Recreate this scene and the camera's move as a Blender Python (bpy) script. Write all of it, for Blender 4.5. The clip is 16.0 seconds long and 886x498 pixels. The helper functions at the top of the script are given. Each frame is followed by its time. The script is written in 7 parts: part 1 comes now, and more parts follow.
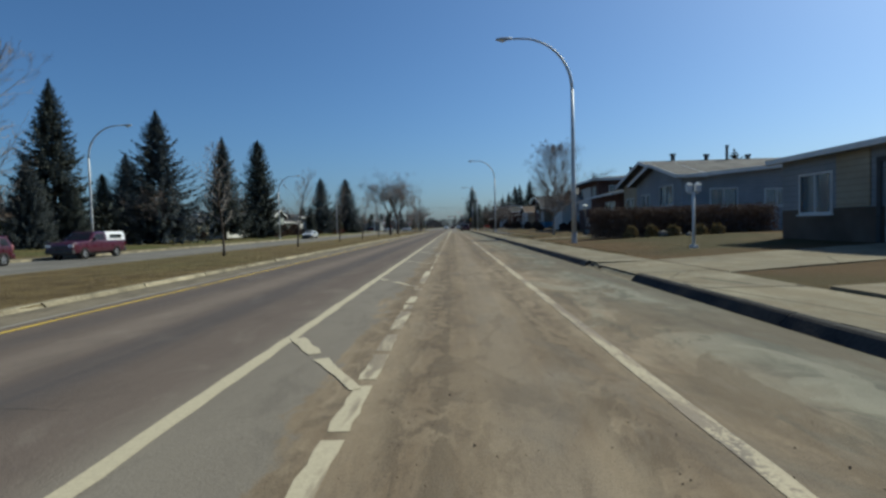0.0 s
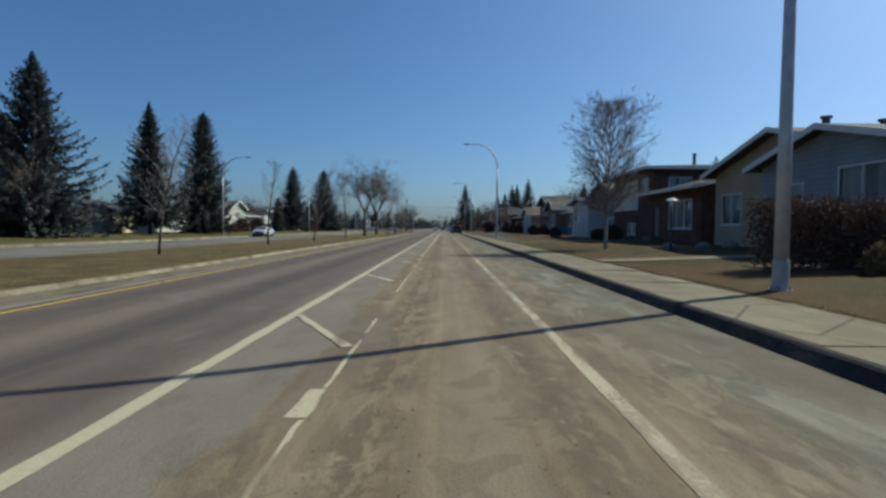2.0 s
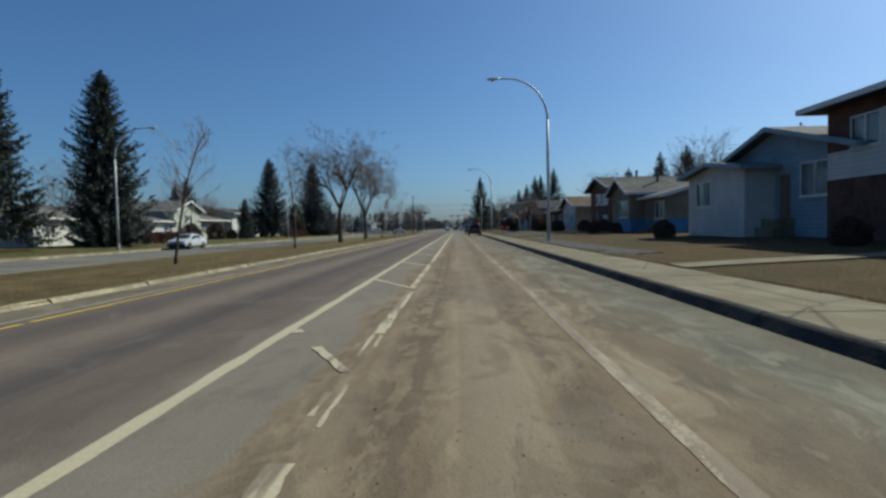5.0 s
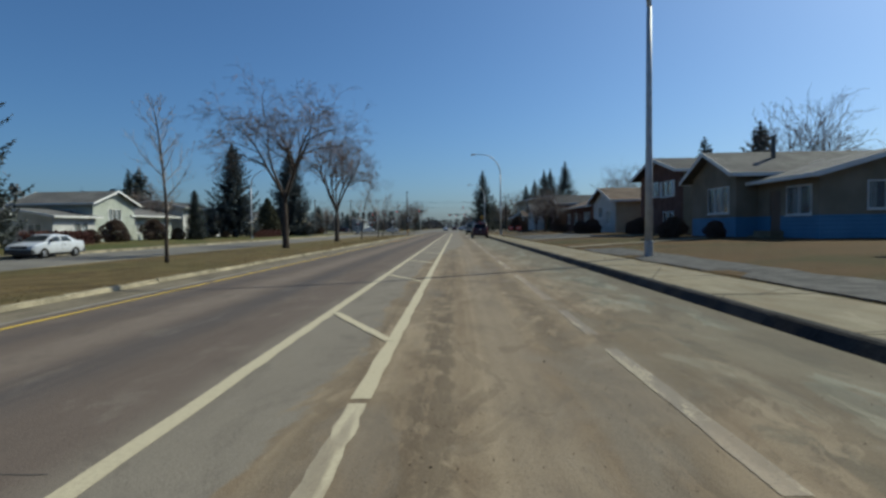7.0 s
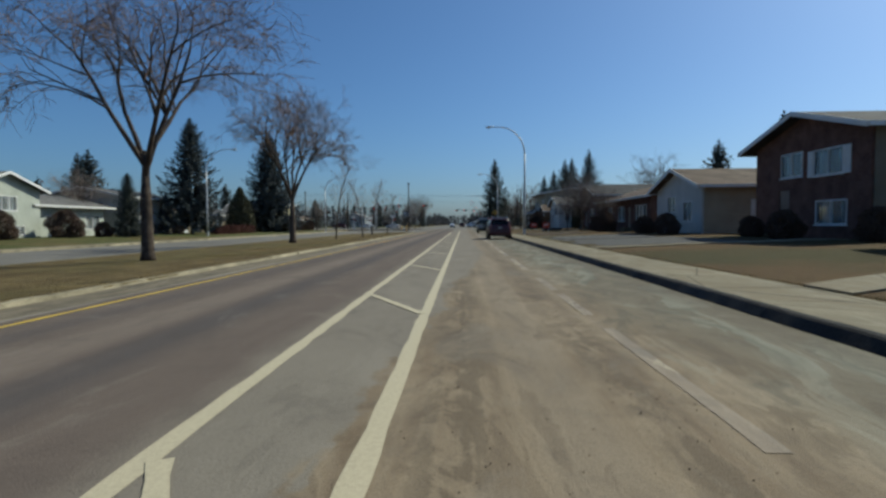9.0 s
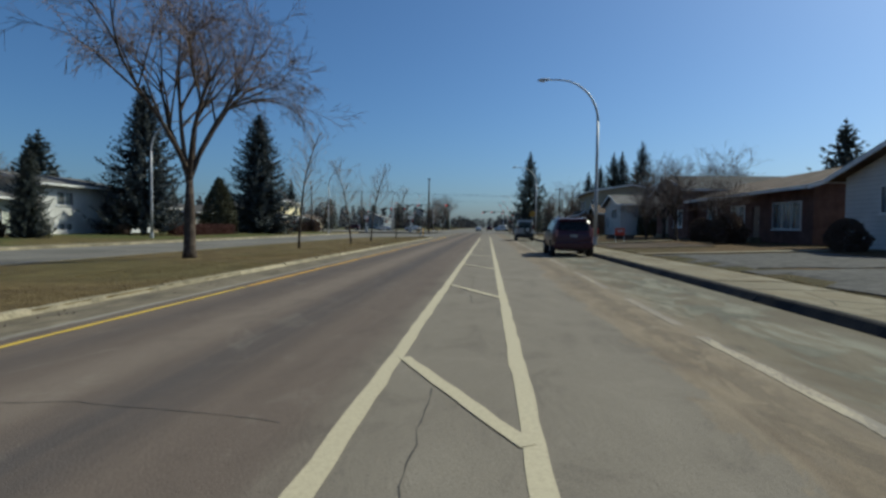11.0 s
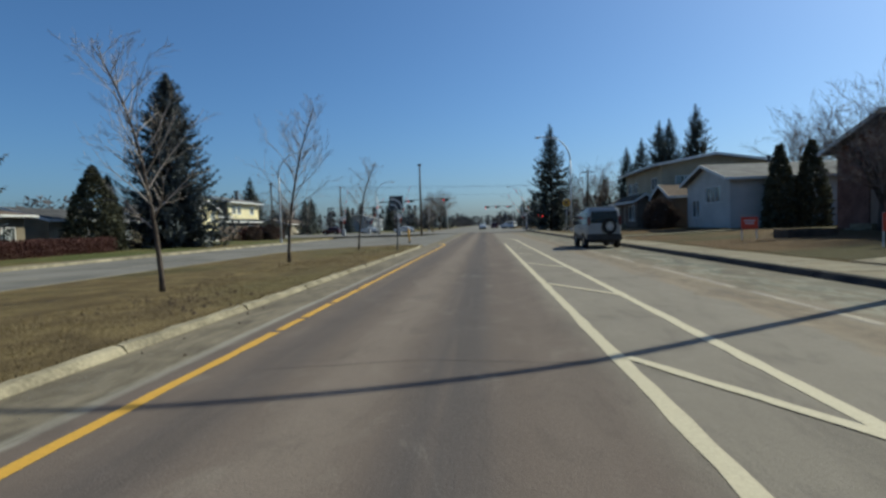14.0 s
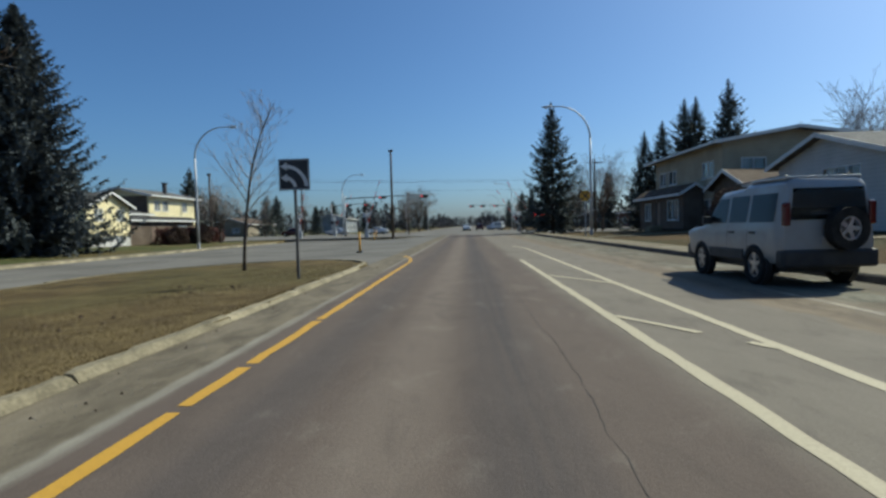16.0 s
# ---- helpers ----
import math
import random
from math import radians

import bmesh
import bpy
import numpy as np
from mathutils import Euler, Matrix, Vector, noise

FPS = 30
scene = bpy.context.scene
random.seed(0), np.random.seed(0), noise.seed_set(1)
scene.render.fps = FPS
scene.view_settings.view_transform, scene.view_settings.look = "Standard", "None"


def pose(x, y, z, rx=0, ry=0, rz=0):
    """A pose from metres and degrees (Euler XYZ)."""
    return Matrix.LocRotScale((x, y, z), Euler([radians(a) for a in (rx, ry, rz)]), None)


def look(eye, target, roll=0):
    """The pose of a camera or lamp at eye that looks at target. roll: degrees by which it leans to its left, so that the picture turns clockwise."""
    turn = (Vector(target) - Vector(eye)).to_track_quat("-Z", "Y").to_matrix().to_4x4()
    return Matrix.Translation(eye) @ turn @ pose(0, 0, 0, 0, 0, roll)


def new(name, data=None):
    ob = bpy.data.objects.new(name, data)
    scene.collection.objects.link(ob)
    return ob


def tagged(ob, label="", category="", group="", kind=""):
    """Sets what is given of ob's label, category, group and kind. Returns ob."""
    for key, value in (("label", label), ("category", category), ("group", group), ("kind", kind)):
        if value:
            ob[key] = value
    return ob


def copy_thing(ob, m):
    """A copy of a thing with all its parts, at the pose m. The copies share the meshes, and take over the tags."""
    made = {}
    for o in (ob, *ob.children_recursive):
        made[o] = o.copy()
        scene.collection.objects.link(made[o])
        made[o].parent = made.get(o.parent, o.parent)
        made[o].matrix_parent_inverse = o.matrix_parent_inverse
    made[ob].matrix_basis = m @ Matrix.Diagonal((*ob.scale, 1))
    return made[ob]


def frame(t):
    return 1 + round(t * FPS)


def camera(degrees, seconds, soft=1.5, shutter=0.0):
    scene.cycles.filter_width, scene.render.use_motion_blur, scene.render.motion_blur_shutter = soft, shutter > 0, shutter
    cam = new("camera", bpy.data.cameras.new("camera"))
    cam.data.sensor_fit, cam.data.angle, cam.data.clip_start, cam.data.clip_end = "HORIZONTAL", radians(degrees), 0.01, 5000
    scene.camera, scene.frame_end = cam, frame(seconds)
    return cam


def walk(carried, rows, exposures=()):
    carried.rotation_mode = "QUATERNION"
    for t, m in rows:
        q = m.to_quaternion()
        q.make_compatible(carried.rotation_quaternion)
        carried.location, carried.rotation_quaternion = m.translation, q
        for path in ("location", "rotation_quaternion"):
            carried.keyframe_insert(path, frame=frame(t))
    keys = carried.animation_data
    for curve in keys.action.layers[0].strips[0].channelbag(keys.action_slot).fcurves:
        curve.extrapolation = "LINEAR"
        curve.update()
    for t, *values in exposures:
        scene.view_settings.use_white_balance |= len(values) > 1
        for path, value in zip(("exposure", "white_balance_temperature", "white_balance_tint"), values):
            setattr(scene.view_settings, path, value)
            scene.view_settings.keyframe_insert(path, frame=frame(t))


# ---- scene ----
# Right-hand traffic: x = 0 lies in the cycle lane, y runs along the street.
cam = camera(78.47, 16.0, soft=2.8)
# seconds, x, y, z, yaw, pitch, roll
ROWS = [
    (0.0, 0.334, 0.000, 1.191, 1.15, -2.36, 1.50),
    (0.5, 0.385, 4.713, 1.198, 0.24, -2.39, 2.17),
    (1.0, 0.399, 9.363, 1.185, -0.04, -1.99, 1.59),
    (1.5, 0.465, 13.946, 1.225, -0.10, -2.95, 0.80),
    (2.0, 0.547, 18.542, 1.211, 0.14, -2.23, -0.64),
    (2.5, 0.596, 22.947, 1.203, 1.19, -2.57, 0.26),
    (3.0, 0.612, 27.405, 1.197, 1.47, -2.21, 0.47),
    (3.5, 0.611, 31.848, 1.187, 1.75, -2.31, 1.15),
    (4.0, 0.556, 36.070, 1.193, 1.85, -2.59, 1.67),
    (4.5, 0.559, 40.359, 1.189, 1.61, -2.24, 2.31),
    (5.0, 0.533, 44.702, 1.187, 1.51, -2.23, 1.17),
    (7.5, 0.281, 66.843, 1.201, 1.41, -2.28, 0.72),
    (8.0, 0.290, 71.038, 1.217, 1.72, -2.62, 0.68),
    (8.5, 0.237, 75.475, 1.204, 1.86, -2.67, 0.54),
    (11.0, -0.661, 98.340, 1.223, 4.73, -2.36, -0.65),
    (11.5, -0.968, 102.756, 1.245, 5.70, -2.56, -0.36),
    (12.0, -1.304, 106.921, 1.235, 5.83, -2.09, 0.68),
    (12.5, -1.647, 111.071, 1.255, 5.17, -2.35, 0.80),
    (13.0, -2.008, 115.211, 1.261, 6.33, -2.31, 0.58),
    (13.5, -2.376, 119.385, 1.263, 5.67, -2.51, 1.34),
    (14.0, -2.700, 123.460, 1.283, 4.45, -2.47, 1.76),
    (14.5, -2.919, 127.681, 1.276, 3.72, -2.67, 1.47),
    (15.0, -3.112, 131.786, 1.242, 3.41, -2.18, 0.76),
    (15.5, -3.238, 135.760, 1.242, 3.14, -2.25, 1.55),
    (16.0, -3.330, 139.658, 1.238, 2.53, -2.42, 1.56),
]
walk(cam, [(t, pose(x, y, z, 90 + pitch, roll, yaw)) for t, x, y, z, yaw, pitch, roll in ROWS],
     exposures=[(t, e, 5900, -2) for t, e in ((0.0, 0.08), (3.5, 0.08), (4.0, 0.06), (4.5, 0.34), (5.0, 0.06), (8.5, 0.06), (11.0, 0.02), (11.5, 0.26), (12.0, 0.22), (16.0, 0.22))])

# ---- daylight ----
SUN_AZ, SUN_EL = 56.0, 42.0  # degrees to the right of the street's direction, and up
world = bpy.data.worlds.new("daylight")
scene.world = world
world.use_nodes = True
wnt = world.node_tree
wnt.nodes.clear()
sky = wnt.nodes.new("ShaderNodeTexSky")
sky.sky_type = "NISHITA"
sky.sun_disc = False
sky.sun_elevation = radians(SUN_EL)
sky.sun_rotation = radians(SUN_AZ)
sky.altitude = 650
sky.air_density, sky.dust_density, sky.ozone_density = 1.0, 2.6, 9.5
wbg = wnt.nodes.new("ShaderNodeBackground")
wbg.inputs["Strength"].default_value = 0.089
wout = wnt.nodes.new("ShaderNodeOutputWorld")
wnt.links.new(sky.outputs[0], wbg.inputs["Color"])
wnt.links.new(wbg.outputs[0], wout.inputs["Surface"])
sun = new("sun", bpy.data.lights.new("sun", "SUN"))
sun.data.energy, sun.data.angle, sun.data.color = 4.7, radians(0.53), (1.0, 0.89, 0.72)
sun_dir = Vector((math.sin(radians(SUN_AZ)) * math.cos(radians(SUN_EL)), math.cos(radians(SUN_AZ)) * math.cos(radians(SUN_EL)), math.sin(radians(SUN_EL))))
sun.matrix_world = look(sun_dir * 60, (0, 0, 0))

# ---- materials ----
class Nodes:
    """A small way to write node materials."""

    def __init__(self, name):
        self.mat = bpy.data.materials.new(name)
        self.mat.use_nodes = True
        self.nt = self.mat.node_tree
        self.bsdf = self.nt.nodes["Principled BSDF"]
        self.tc = self.nt.nodes.new("ShaderNodeTexCoord")
        self.geo = self.nt.nodes.new("ShaderNodeNewGeometry")

    def put(self, socket, value):
        if isinstance(value, bpy.types.NodeSocket):
            self.nt.links.new(value, socket)
        elif isinstance(value, tuple) and len(value) == 3 and socket.type == "RGBA":
            socket.default_value = (*value, 1)
        else:
            socket.default_value = value

    def math(self, op, a, b=0.0, clamp=False):
        n = self.nt.nodes.new("ShaderNodeMath")
        n.operation, n.use_clamp = op, clamp
        self.put(n.inputs[0], a), self.put(n.inputs[1], b)
        return n.outputs[0]

    def scaled(self, vec, s):
        n = self.nt.nodes.new("ShaderNodeVectorMath")
        n.operation = "MULTIPLY"
        self.put(n.inputs[0], vec)
        n.inputs[1].default_value = s
        return n.outputs[0]

    def noise(self, vec, scale, detail=4.0, rough=0.55, distort=0.0):
        n = self.nt.nodes.new("ShaderNodeTexNoise")
        self.put(n.inputs["Vector"], vec)
        n.inputs["Scale"].default_value, n.inputs["Detail"].default_value = scale, detail
        n.inputs["Roughness"].default_value, n.inputs["Distortion"].default_value = rough, distort
        return n.outputs["Fac"]

    def voronoi(self, vec, scale, feature="F1"):
        n = self.nt.nodes.new("ShaderNodeTexVoronoi")
        n.feature = feature
        self.put(n.inputs["Vector"], vec)
        n.inputs["Scale"].default_value = scale
        return n.outputs["Distance"]

    def band(self, value, lo, hi, out0=0.0, out1=1.0):
        n = self.nt.nodes.new("ShaderNodeMapRange")
        n.interpolation_type = "SMOOTHSTEP"
        self.put(n.inputs["Value"], value)
        for key, v in (("From Min", lo), ("From Max", hi), ("To Min", out0), ("To Max", out1)):
            n.inputs[key].default_value = v
        return n.outputs[0]

    def mix(self, fac, a, b, blend="MIX"):
        n = self.nt.nodes.new("ShaderNodeMix")
        n.data_type, n.blend_type = "RGBA", blend
        self.put(n.inputs[0], fac), self.put(n.inputs[6], a), self.put(n.inputs[7], b)
        return n.outputs[2]

    def axes(self, vec):
        n = self.nt.nodes.new("ShaderNodeSeparateXYZ")
        self.put(n.inputs[0], vec)
        return n.outputs

    def random(self, islands=False):
        if islands:
            return self.geo.outputs["Random Per Island"]
        return self.nt.nodes.new("ShaderNodeObjectInfo").outputs["Random"]

    def bump(self, height, strength=0.3, distance=0.02):
        n = self.nt.nodes.new("ShaderNodeBump")
        n.inputs["Strength"].default_value, n.inputs["Distance"].default_value = strength, distance
        self.put(n.inputs["Height"], height)
        self.put(self.bsdf.inputs["Normal"], n.outputs[0])

    def done(self, colour, rough=0.7, metal=0.0):
        self.put(self.bsdf.inputs["Base Color"], colour)
        self.put(self.bsdf.inputs["Roughness"], rough)
        self.put(self.bsdf.inputs["Metallic"], metal)
        return self.mat


def plain(name, c1, c2, rough=0.75, metal=0.0, big=0.7, fine=25.0, bump=0.25, depth=0.01, vary=0.12, islands=False, boards=0.0, world=False):
    """A surface of two tones at two scales, with fine relief. boards: height of cladding boards in metres."""
    g = Nodes(name)
    v = g.geo.outputs["Position"] if world else g.tc.outputs["Object"]
    n1, n2 = g.noise(v, big, 5.0), g.noise(v, fine, 3.0)
    f = g.math("ADD", g.math("MULTIPLY", n1, 0.65), g.math("MULTIPLY", n2, 0.35))
    col = g.mix(g.band(f, 0.32, 0.68), c1, c2)
    if vary:
        col = g.mix(vary, col, g.mix(g.random(islands), (0.0, 0.0, 0.0), (1.0, 1.0, 1.0)), "OVERLAY")
    h = n2
    if boards:
        z = g.axes(v)[2]
        saw = g.math("FRACT", g.math("DIVIDE", z, boards))
        groove = g.band(saw, 0.0, 0.12)
        col = g.mix(g.math("SUBTRACT", 1.0, groove), col, g.mix(0.5, c1, (0.0, 0.0, 0.0)))
        h = g.math("ADD", g.math("MULTIPLY", groove, 1.0), g.math("MULTIPLY", n2, 0.2))
    g.bump(h, bump, depth)
    if rough > 0.84:
        g.bsdf.inputs["Specular IOR Level"].default_value = 0.15
    return g.done(col, rough, metal)


def street_colour(g):
    """Worn asphalt: a dark wheel-polished lane, a grey margin, spring sand over the cycle and parking lanes. Returns colour and relief."""
    p = g.geo.outputs["Position"]
    x, y, z = g.axes(p)
    warp = g.nt.nodes.new("ShaderNodeTexNoise")
    g.put(warp.inputs["Vector"], g.scaled(p, (0.9, 0.35, 1.0)))
    warp.inputs["Scale"].default_value, warp.inputs["Detail"].default_value = 1.0, 4.0
    wv = g.nt.nodes.new("ShaderNodeVectorMath")
    wv.operation = "MULTIPLY_ADD"
    g.put(wv.inputs[0], warp.outputs["Color"])
    wv.inputs[1].default_value = (0.9, 2.2, 0.0)
    g.put(wv.inputs[2], p)
    q = wv.outputs[0]
    streak = g.noise(g.scaled(p, (1.3, 0.05, 1.0)), 1.0, 5.0, 0.6, 0.4)
    streak2 = g.noise(g.scaled(p, (4.5, 0.12, 1.0)), 1.0, 4.0, 0.6, 0.6)
    blot = g.noise(g.scaled(p, (0.8, 0.35, 1.0)), 1.0, 6.0, 0.62, 0.8)
    blot2 = g.noise(g.scaled(q, (1.5, 0.6, 1.0)), 1.0, 5.0, 0.6, 0.6)
    lump = g.noise(g.scaled(q, (4.5, 2.2, 1.0)), 1.0, 5.0, 0.65, 0.4)
    grit = g.noise(p, 55.0, 2.0)
    stone = g.voronoi(p, 130.0)
    wob = g.math("MULTIPLY", g.math("SUBTRACT", blot, 0.5), 0.9)
    wob2 = g.math("MULTIPLY", g.math("SUBTRACT", lump, 0.5), 0.5)
    xw = g.math("ADD", g.math("ADD", x, wob), wob2)
    # traffic lane: two darker oily tracks either side of a browner crown
    lane = g.mix(streak, (0.090, 0.069, 0.057), (0.148, 0.118, 0.096))
    for centre, half, amount in ((-3.0, 0.55, 0.75), (-4.75, 0.45, 0.5)):
        track = g.math("MULTIPLY", g.band(g.math("ABSOLUTE", g.math("SUBTRACT", x, centre)), half, 0.05), g.band(streak2, 0.25, 0.62, 0.45, 1.0))
        lane = g.mix(g.math("MULTIPLY", track, amount), lane, (0.062, 0.056, 0.056))
    crown = g.math("MULTIPLY", g.band(g.math("ABSOLUTE", g.math("ADD", x, 3.85)), 0.5, 0.1), 0.5)
    lane = g.mix(crown, lane, (0.19, 0.155, 0.125))
    margin = g.mix(blot, (0.146, 0.126, 0.102), (0.222, 0.196, 0.156))
    base = g.mix(g.band(g.math("ADD", x, g.math("MULTIPLY", wob, 0.4)), -1.95, -1.35), lane, margin)
    # parking lane: grey-green dried film with pale drifts
    film = g.mix(g.band(blot2, 0.36, 0.62), (0.108, 0.104, 0.080), (0.198, 0.190, 0.145))
    base = g.mix(g.band(xw, 1.55, 2.2), base, film)
    # sand in the cycle lane: thick at first, thinning out along the street
    along = g.band(y, 78.0, 104.0)
    left = g.math("ADD", -0.78, g.math("MULTIPLY", along, 1.6))
    drift = g.noise(g.scaled(q, (0.75, 0.22, 1.0)), 1.0, 7.0, 0.6, 0.8)
    ruts = g.noise(g.scaled(p, (7.0, 0.05, 1.0)), 1.0, 3.0, 0.5, 0.25)
    d = g.math("SUBTRACT", xw, left)
    cover = g.math("MULTIPLY", g.band(d, 0.0, 0.10), g.band(g.math("ADD", xw, g.math("MULTIPLY", along, 0.6)), 3.3, 1.9, 0.0, 1.0))
    cover = g.math("MULTIPLY", cover, g.band(drift, 0.34, 0.46, 0.55, 1.0))
    cover = g.math("MULTIPLY", cover, g.math("SUBTRACT", 1.0, g.math("MULTIPLY", along, 0.25)))
    tone = g.math("ADD", g.math("MULTIPLY", drift, 0.5), g.math("ADD", g.math("MULTIPLY", ruts, 0.25), g.math("MULTIPLY", blot2, 0.25)))
    sand = g.mix(g.band(tone, 0.38, 0.60), (0.150, 0.110, 0.070), (0.262, 0.208, 0.140))
    # gritty dark ruts beside a smooth swept wheel path
    for centre, half, amount in ((0.12, 0.40, 0.72), (1.36, 0.36, 0.68), (-0.5, 0.24, 0.5)):
        near = g.band(g.math("ABSOLUTE", g.math("SUBTRACT", g.math("ADD", x, g.math("MULTIPLY", wob, 0.35)), centre)), half, 0.06)
        rough = g.band(g.math("ADD", g.math("MULTIPLY", lump, 0.6), g.math("MULTIPLY", ruts, 0.4)), 0.44, 0.53)
        sand = g.mix(g.math("MULTIPLY", g.math("MULTIPLY", near, rough), amount), sand, (0.098, 0.074, 0.049))
    swept = g.math("MULTIPLY", g.band(g.math("ABSOLUTE", g.math("SUBTRACT", x, 0.78)), 0.34, 0.12), 0.6)
    sand = g.mix(swept, sand, (0.208, 0.168, 0.120))
    # damp, darker drifts with crisp edges
    sand = g.mix(g.math("MULTIPLY", g.band(blot2, 0.545, 0.58), 0.38), sand, (0.108, 0.080, 0.053))
    col = g.mix(cover, base, sand)
    # brown drifts and pale dry patches thrown about the parking lane
    park = g.band(xw, 1.7, 2.1)
    shoal = g.noise(g.scaled(q, (0.9, 0.30, 1.0)), 1.0, 7.0, 0.66, 0.9)
    col = g.mix(g.math("MULTIPLY", g.math("MULTIPLY", park, g.band(shoal, 0.485, 0.52)), 0.62), col, (0.122, 0.093, 0.060))
    col = g.mix(g.math("MULTIPLY", g.math("MULTIPLY", park, g.band(shoal, 0.42, 0.385)), 0.5), col, (0.255, 0.240, 0.180))
    tar = g.noise(g.scaled(q, (2.2, 0.7, 1.0)), 1.0, 6.0, 0.62, 0.8)
    col = g.mix(g.math("MULTIPLY", g.math("MULTIPLY", park, g.band(tar, 0.55, 0.60)), 0.45), col, (0.085, 0.078, 0.058))
    edge = g.math("MULTIPLY", g.band(g.math("ADD", x, g.math("MULTIPLY", wob, 0.4)), 3.25, 3.55), 0.6)
    col = g.mix(edge, col, (0.105, 0.088, 0.062))
    # the median gutter: concrete pan under dirt, with a pale washed seam
    pan = g.band(g.math("ADD", x, g.math("MULTIPLY", wob2, 0.08)), -5.66, -5.74)
    dirt = g.mix(g.band(g.math("ADD", g.math("MULTIPLY", blot2, 0.6), g.math("MULTIPLY", lump, 0.4)), 0.36, 0.62), (0.100, 0.084, 0.058), (0.195, 0.165, 0.115))
    col = g.mix(g.math("MULTIPLY", pan, 0.92), col, dirt)
    seam = g.math("MULTIPLY", g.band(g.math("ABSOLUTE", g.math("ADD", g.math("ADD", x, g.math("MULTIPLY", wob2, 0.2)), 5.72)), 0.11, 0.02), g.band(streak2, 0.3, 0.55, 0.15, 0.85))
    col = g.mix(g.math("MULTIPLY", seam, 0.75), col, (0.31, 0.295, 0.245))
    mott = g.noise(g.scaled(p, (1.1, 0.55, 1.0)), 1.6, 6.0, 0.68, 0.6)
    col = g.mix(g.math("MULTIPLY", g.band(mott, 0.50, 0.66), 0.26), col, (0.062, 0.052, 0.045))
    col = g.mix(g.math("MULTIPLY", g.band(mott, 0.46, 0.30), 0.16), col, (0.30, 0.27, 0.22))
    col = g.mix(g.math("MULTIPLY", g.band(grit, 0.52, 0.74), 0.35), col, (0.05, 0.045, 0.04))
    col = g.mix(g.math("MULTIPLY", g.band(stone, 0.25, 0.05), 0.22), col, (0.42, 0.39, 0.34))
    height = g.math("ADD", g.math("MULTIPLY", stone, 0.4), g.math("ADD", g.math("MULTIPLY", grit, 0.4), g.math("MULTIPLY", lump, 1.8)))
    return col, height, cover, lump


def street_surface():
    g = Nodes("street_asphalt")
    col, height, cover, lump = street_colour(g)
    g.bump(height, 0.35, 0.012)
    g.bsdf.inputs["Specular IOR Level"].default_value = 0.15
    return g.done(col, 0.88)


def lawn_surface():
    """Winter-dry turf, straw brown with dull green, thin soil showing through."""
    g = Nodes("dry_lawn")
    p = g.geo.outputs["Position"]
    x, y, z = g.axes(p)
    big, mid, fine = g.noise(p, 0.12, 4.0), g.noise(p, 0.9, 5.0, 0.6, 0.5), g.noise(p, 14.0, 4.0, 0.7)
    blade = g.noise(g.scaled(p, (60.0, 60.0, 20.0)), 1.0, 3.0)
    col = g.mix(g.band(mid, 0.3, 0.7), (0.080, 0.056, 0.024), (0.165, 0.121, 0.053))
    col = g.mix(g.math("MULTIPLY", g.band(big, 0.46, 0.62), 0.38), col, (0.084, 0.086, 0.030))
    col = g.mix(g.math("MULTIPLY", g.band(fine, 0.5, 0.75), 0.5), col, (0.06, 0.046, 0.028))
    col = g.mix(g.math("MULTIPLY", g.band(blade, 0.5, 0.8), 0.34), col, (0.27, 0.215, 0.105))
    # kept front lawns are finer and darker than the rough median; the far side is greener
    yard = g.band(x, 5.6, 5.8)
    col = g.mix(g.math("MULTIPLY", yard, g.band(mid, 0.25, 0.75, 0.62, 0.95)), col, g.mix(g.band(big, 0.42, 0.6), (0.092, 0.054, 0.022), (0.050, 0.044, 0.015)))
    col = g.mix(g.math("MULTIPLY", g.band(x, -27.9, -28.2), g.band(big, 0.38, 0.58, 0.2, 0.75)), col, (0.060, 0.078, 0.022))
    g.bump(g.math("ADD", fine, g.math("MULTIPLY", blade, 0.7)), 0.9, 0.05)
    g.bsdf.inputs["Specular IOR Level"].default_value = 0.15
    return g.done(col, 0.95)


def sidewalk_surface():
    """Cast concrete, yellowed by sand that lies on it in drifts, with hairline cracks and stains."""
    g = Nodes("sidewalk_concrete")
    p = g.geo.outputs["Position"]
    big, mid, fine = g.noise(p, 0.6, 5.0, 0.6, 0.4), g.noise(g.scaled(p, (1.6, 0.7, 1.0)), 1.0, 6.0, 0.65, 1.0), g.noise(p, 40.0, 3.0)
    col = g.mix(g.band(g.math("ADD", g.math("MULTIPLY", big, 0.6), g.math("MULTIPLY", fine, 0.4)), 0.35, 0.65), (0.158, 0.136, 0.092), (0.245, 0.213, 0.143))
    col = g.mix(g.math("MULTIPLY", g.random(), 0.22), col, (0.13, 0.115, 0.082))
    col = g.mix(g.math("MULTIPLY", g.band(mid, 0.50, 0.56), 0.5), col, (0.150, 0.116, 0.070))
    col = g.mix(g.math("MULTIPLY", g.band(mid, 0.42, 0.36), 0.35), col, (0.29, 0.262, 0.190))
    cells = g.voronoi(g.scaled(p, (0.5, 0.35, 1.0)), 1.0, "DISTANCE_TO_EDGE")
    col = g.mix(g.math("MULTIPLY", g.band(cells, 0.012, 0.003), 0.7), col, (0.06, 0.05, 0.035))
    g.bump(g.math("ADD", fine, g.math("MULTIPLY", mid, 0.8)), 0.35, 0.01)
    g.bsdf.inputs["Specular IOR Level"].default_value = 0.15
    return g.done(col, 0.9)


